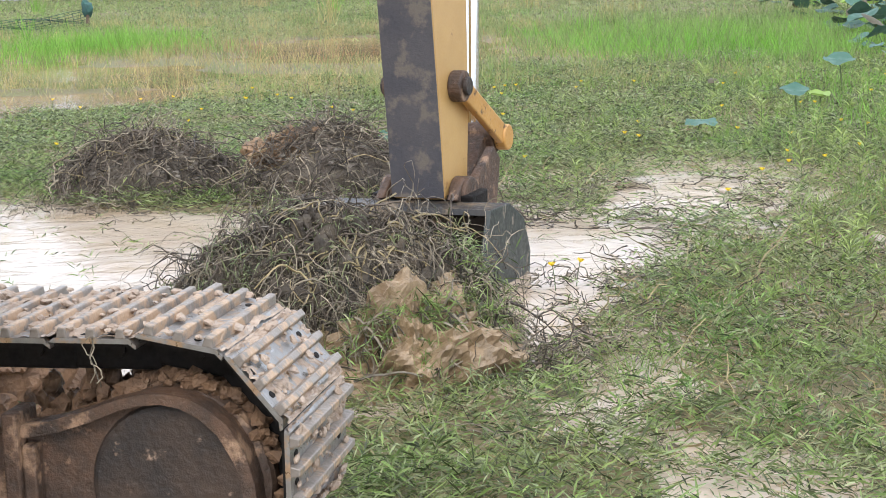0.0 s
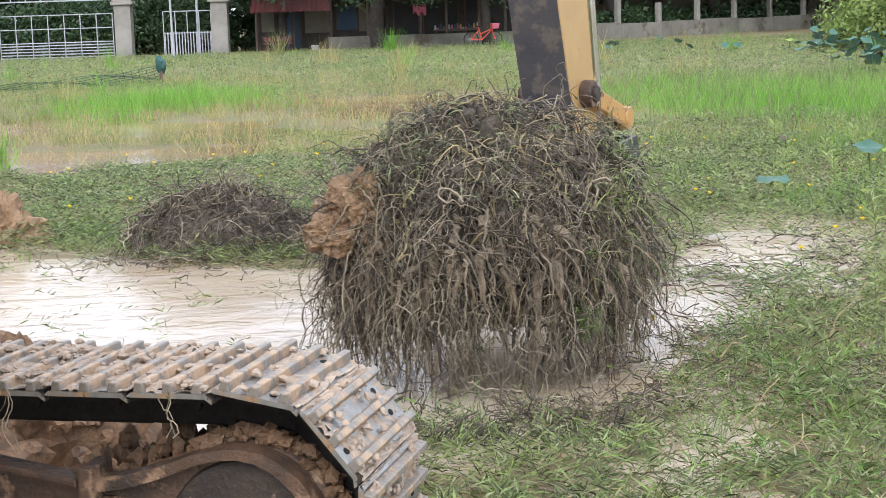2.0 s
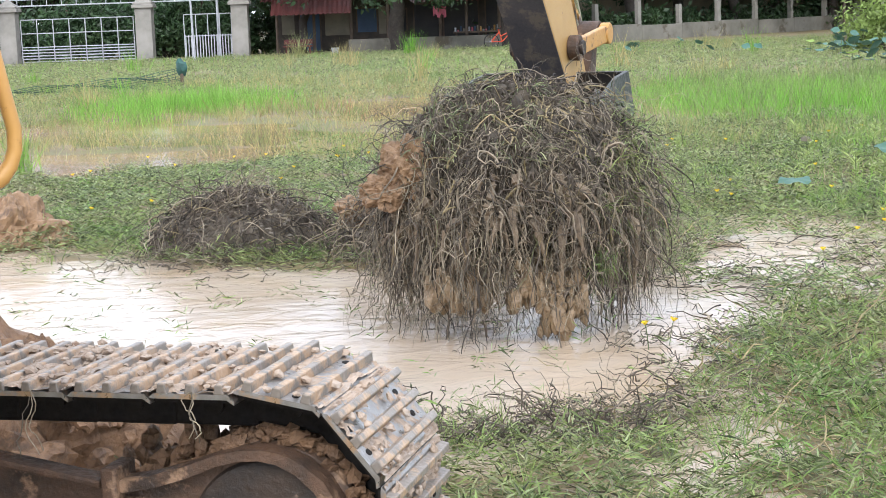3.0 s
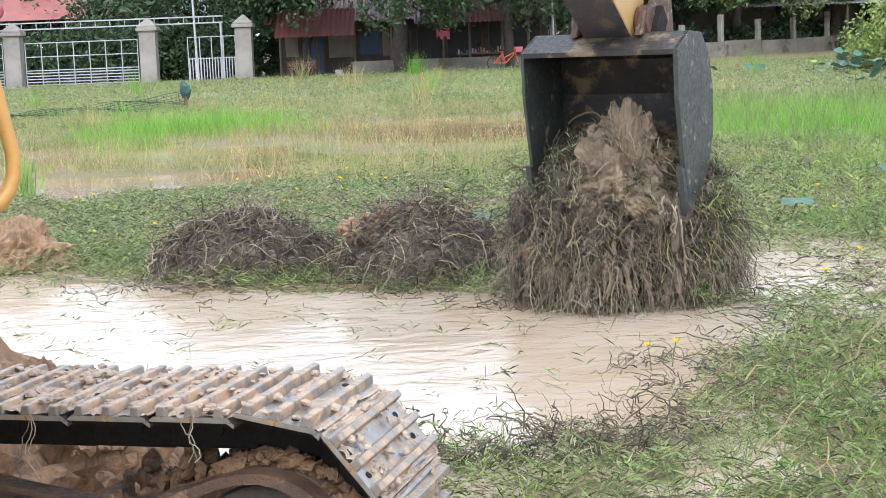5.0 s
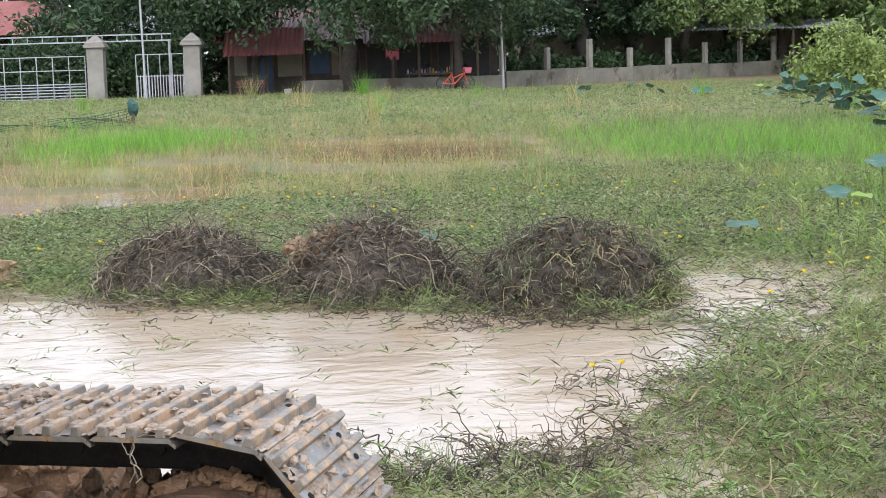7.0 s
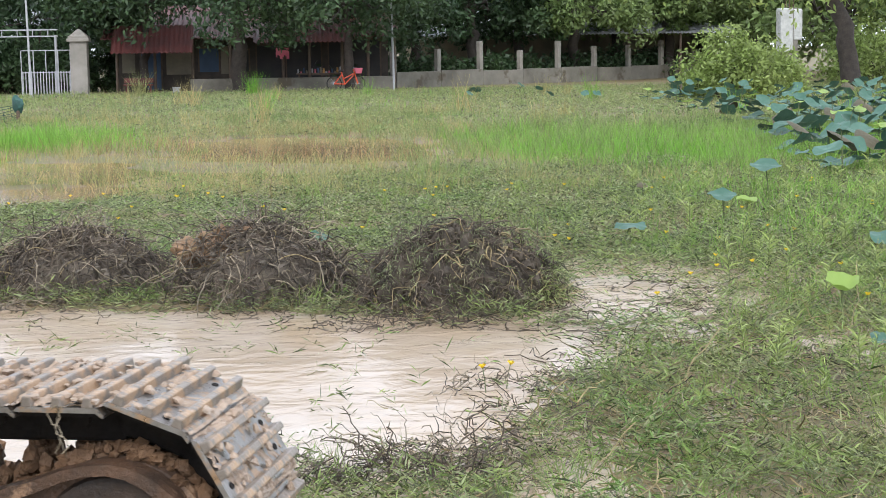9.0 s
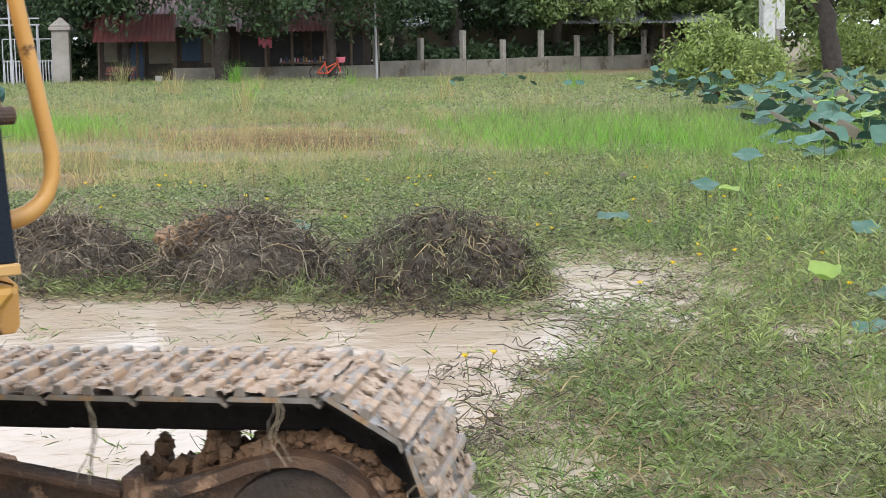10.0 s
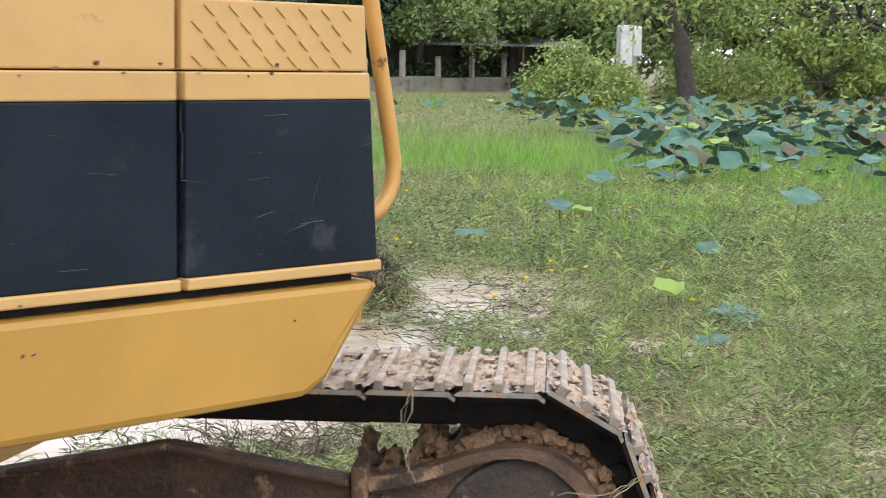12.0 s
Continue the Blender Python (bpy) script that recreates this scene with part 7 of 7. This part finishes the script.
# seconds, reach and height of the bucket's pin, lean of the stick, curl of the bucket, bearing of the arm
ARM = [(0, 6.2, 0.42, 2, 18, 64), (0.5, 6.25, 0.47, 2, 42, 64), (1.0, 6.45, 0.54, 3, 76, 64), (1.5, 6.9, 0.58, 5, 86, 64), (2.0, 7.6, 0.62, 15, 82, 65), (2.5, 8.2, 0.80, 27, 82, 67), (3.0, 8.6, 0.98, 37, 80, 68.5),
       (4.0, 8.3, 1.5, 47, 52, 67), (4.8, 7.78, 1.70, 51, 8, 64), (5.0, 7.83, 1.76, 52, -6, 64.2), (5.5, 7.92, 1.90, 55, -20, 64.8), (6.0, 8.02, 2.34, 58, -24, 64.4), (6.5, 8.45, 3.04, 60, -24, 64), (7.5, 8.6, 4.2, 62, 0, 64), (8.5, 8.6, 4.25, 62, 0, 65), (12.0, 8.6, 4.3, 62, 0, 60)]
# seconds, place of the clump's middle, turn about the view, fold of its curtains
CLUMP = [(0, -0.15, 7.0, 0.04, 0, 0), (0.5, -0.12, 6.89, 0.32, 0, 0), (1.0, -0.12, 6.82, 0.72, 0, 0), (1.5, 0.08, 7.31, 0.69, 0, 0), (2.0, 0.28, 7.77, 0.67, 2, 0), (2.5, 0.43, 8.37, 0.69, 3, 0), (3.0, 0.38, 9.03, 0.73, 3, 0),
         (3.4, 0.5, 9.51, 0.81, 3, 0), (4.0, 0.85, 10.1, 0.9, 3, 5), (4.5, 1.0, 10.15, 0.62, 3, 12), (4.8, 1.06, 10.35, 0.56, 3, 22), (5.0, 1.12, 10.5, 0.45, 3, 35), (5.3, 1.25, 10.8, 0.12, 3, 62), (5.6, 1.2, 11.15, -0.07, 3, 84), (12.0, 1.18, 11.2, -0.07, 3, 84)]


def blend_rows(rows, t):
    for a, b in zip(rows, rows[1:]):
        if a[0] <= t <= b[0]:
            k = (t - a[0]) / (b[0] - a[0])
            return [p + (q - p) * k for p, q in zip(a, b)]
    return list(rows[-1])


def motions():
    u = Vector((math.cos(radians(TRACK_TURN)), math.sin(radians(TRACK_TURN)), 0))
    walk(excavator, [(t, Matrix.Translation(SITE + u * s + Vector((0, 0, rise))) @ pose(0, 0, 0, 0, 0, TRACK_TURN)) for t, s, _, rise in DRIVE])
    slide = {8.5: -0.11, 8.7: -0.11, 9.0: -0.11, 9.5: -0.11, 10.0: -0.11, 10.5: -0.11, 11.0: -0.105, 11.5: -0.075}
    walk(upper, [(t, pose(slide.get(t, -0.06), 0.28, -rise, 0, 0, turn - TRACK_TURN)) for t, s, turn, rise in DRIVE])
    times = [0, 8.5] + [8.6 + 0.1 * i for i in range(35)]
    for i, shoe in enumerate(shoes):
        walk(shoe, [(t, shoe_pose(i * LOOP / PITCH_N + PHASE + blend_rows(DRIVE, t)[1])) for t in times])
    a, b, c = [], [], []
    for t, reach, height, lean, curl, bearing in ARM:
        base = pose(0, 0, 0, 0, 0, bearing - TRACK_TURN)
        tip = Vector((reach - STICK * math.sin(radians(lean)), 0, height + STICK * math.cos(radians(lean))))
        foot = Vector((0.2, 0, 1.6))
        rise = math.degrees(math.atan2(tip.z - foot.z, tip.x - foot.x))
        a.append((t, base @ pose(0.2, 0, 1.6, 0, -rise, 0)))
        b.append((t, base @ pose(reach, 0, height, 0, -lean, 0)))
        c.append((t, base @ pose(reach, 0, height, 0, curl, 0)))
    walk(boom, a)
    walk(stick, b)
    walk(bucket, c)
    walk(clump, [(t, pose(x, y, z, 0, 0, turn)) for t, x, y, z, turn, _ in CLUMP])
    for cur, piv, mid in curtains:
        rows = []
        for t, _, _, _, _, fold in CLUMP:
            k = fold / 84
            rows.append((t, Matrix.Translation(Vector(piv) * (1 - 0.18 * k) - Vector((0, 0, 0.3 * k)))))
        walk(cur, rows)
    for fr, piv, mid in fringes:
        axis = Vector((math.sin(mid), -math.cos(mid), 0))
        walk(fr, [(t, Matrix.Translation(Vector(piv) * (1 + 0.2 * fold / 84) + Vector((0, 0, 0.1 * fold / 84))) @ Matrix.Rotation(radians(fold * 0.9), 4, axis)) for t, _, _, _, _, fold in CLUMP])
    tuck = {0: 1.0, 0.5: 0.7, 1.0: 0.1}
    walk(clay_piece, [(t, pose(-0.60 + 0.45 * k, -0.26 + 0.3 * k, 0.17 - 0.40 * k)) for t, k in ((c[0], max(c[5] / 84, tuck.get(c[0], 0))) for c in CLUMP)])
    walk(mud_tongue, [(0, pose(0, 0.05, -0.12)), (3.6, pose(0, 0.05, -0.12)), (4.3, pose(-0.1, -0.22, 0.25)), (4.8, pose(-0.06, -0.28, 0.34)), (5.0, pose(-0.04, -0.28, 0.30)),
                      (5.3, pose(-0.12, -0.2, 0.22)), (5.6, pose(-0.2, 0.0, 0.08)), (12.0, pose(-0.2, 0.0, 0.06))])
    for stream, at, i in mud_streams:
        d = 0.12 * (i % 3)
        walk(stream, [(0, Matrix.Translation((at.x, at.y * 0.3, 0.0))), (2.2 + d, Matrix.Translation((at.x, at.y * 0.3, -0.02))), (2.6 + d, Matrix.Translation((at.x, at.y, -0.24))),
                      (3.0 + d, Matrix.Translation((at.x, at.y, -0.36))), (3.4 + d, Matrix.Translation((at.x, at.y, -0.8))), (3.7 + d, Matrix.Translation((at.x, at.y, -1.4))), (12.0, Matrix.Translation((at.x, at.y, -1.4)))])
    walk(earth_slab, [(0, pose(0.16, 6.60, -0.05, 16, 0, 20)), (0.4, pose(0.16, 6.62, -0.02, 14, 0, 20)), (0.7, pose(0.18, 6.72, -0.12, 8, 0, 20)), (1.1, pose(0.22, 6.9, -0.42, 4, 0, 20)), (1.6, pose(0.22, 6.9, -0.75, 0, 0, 20)), (12.0, pose(0.22, 6.9, -0.75, 0, 0, 20))])


motions()
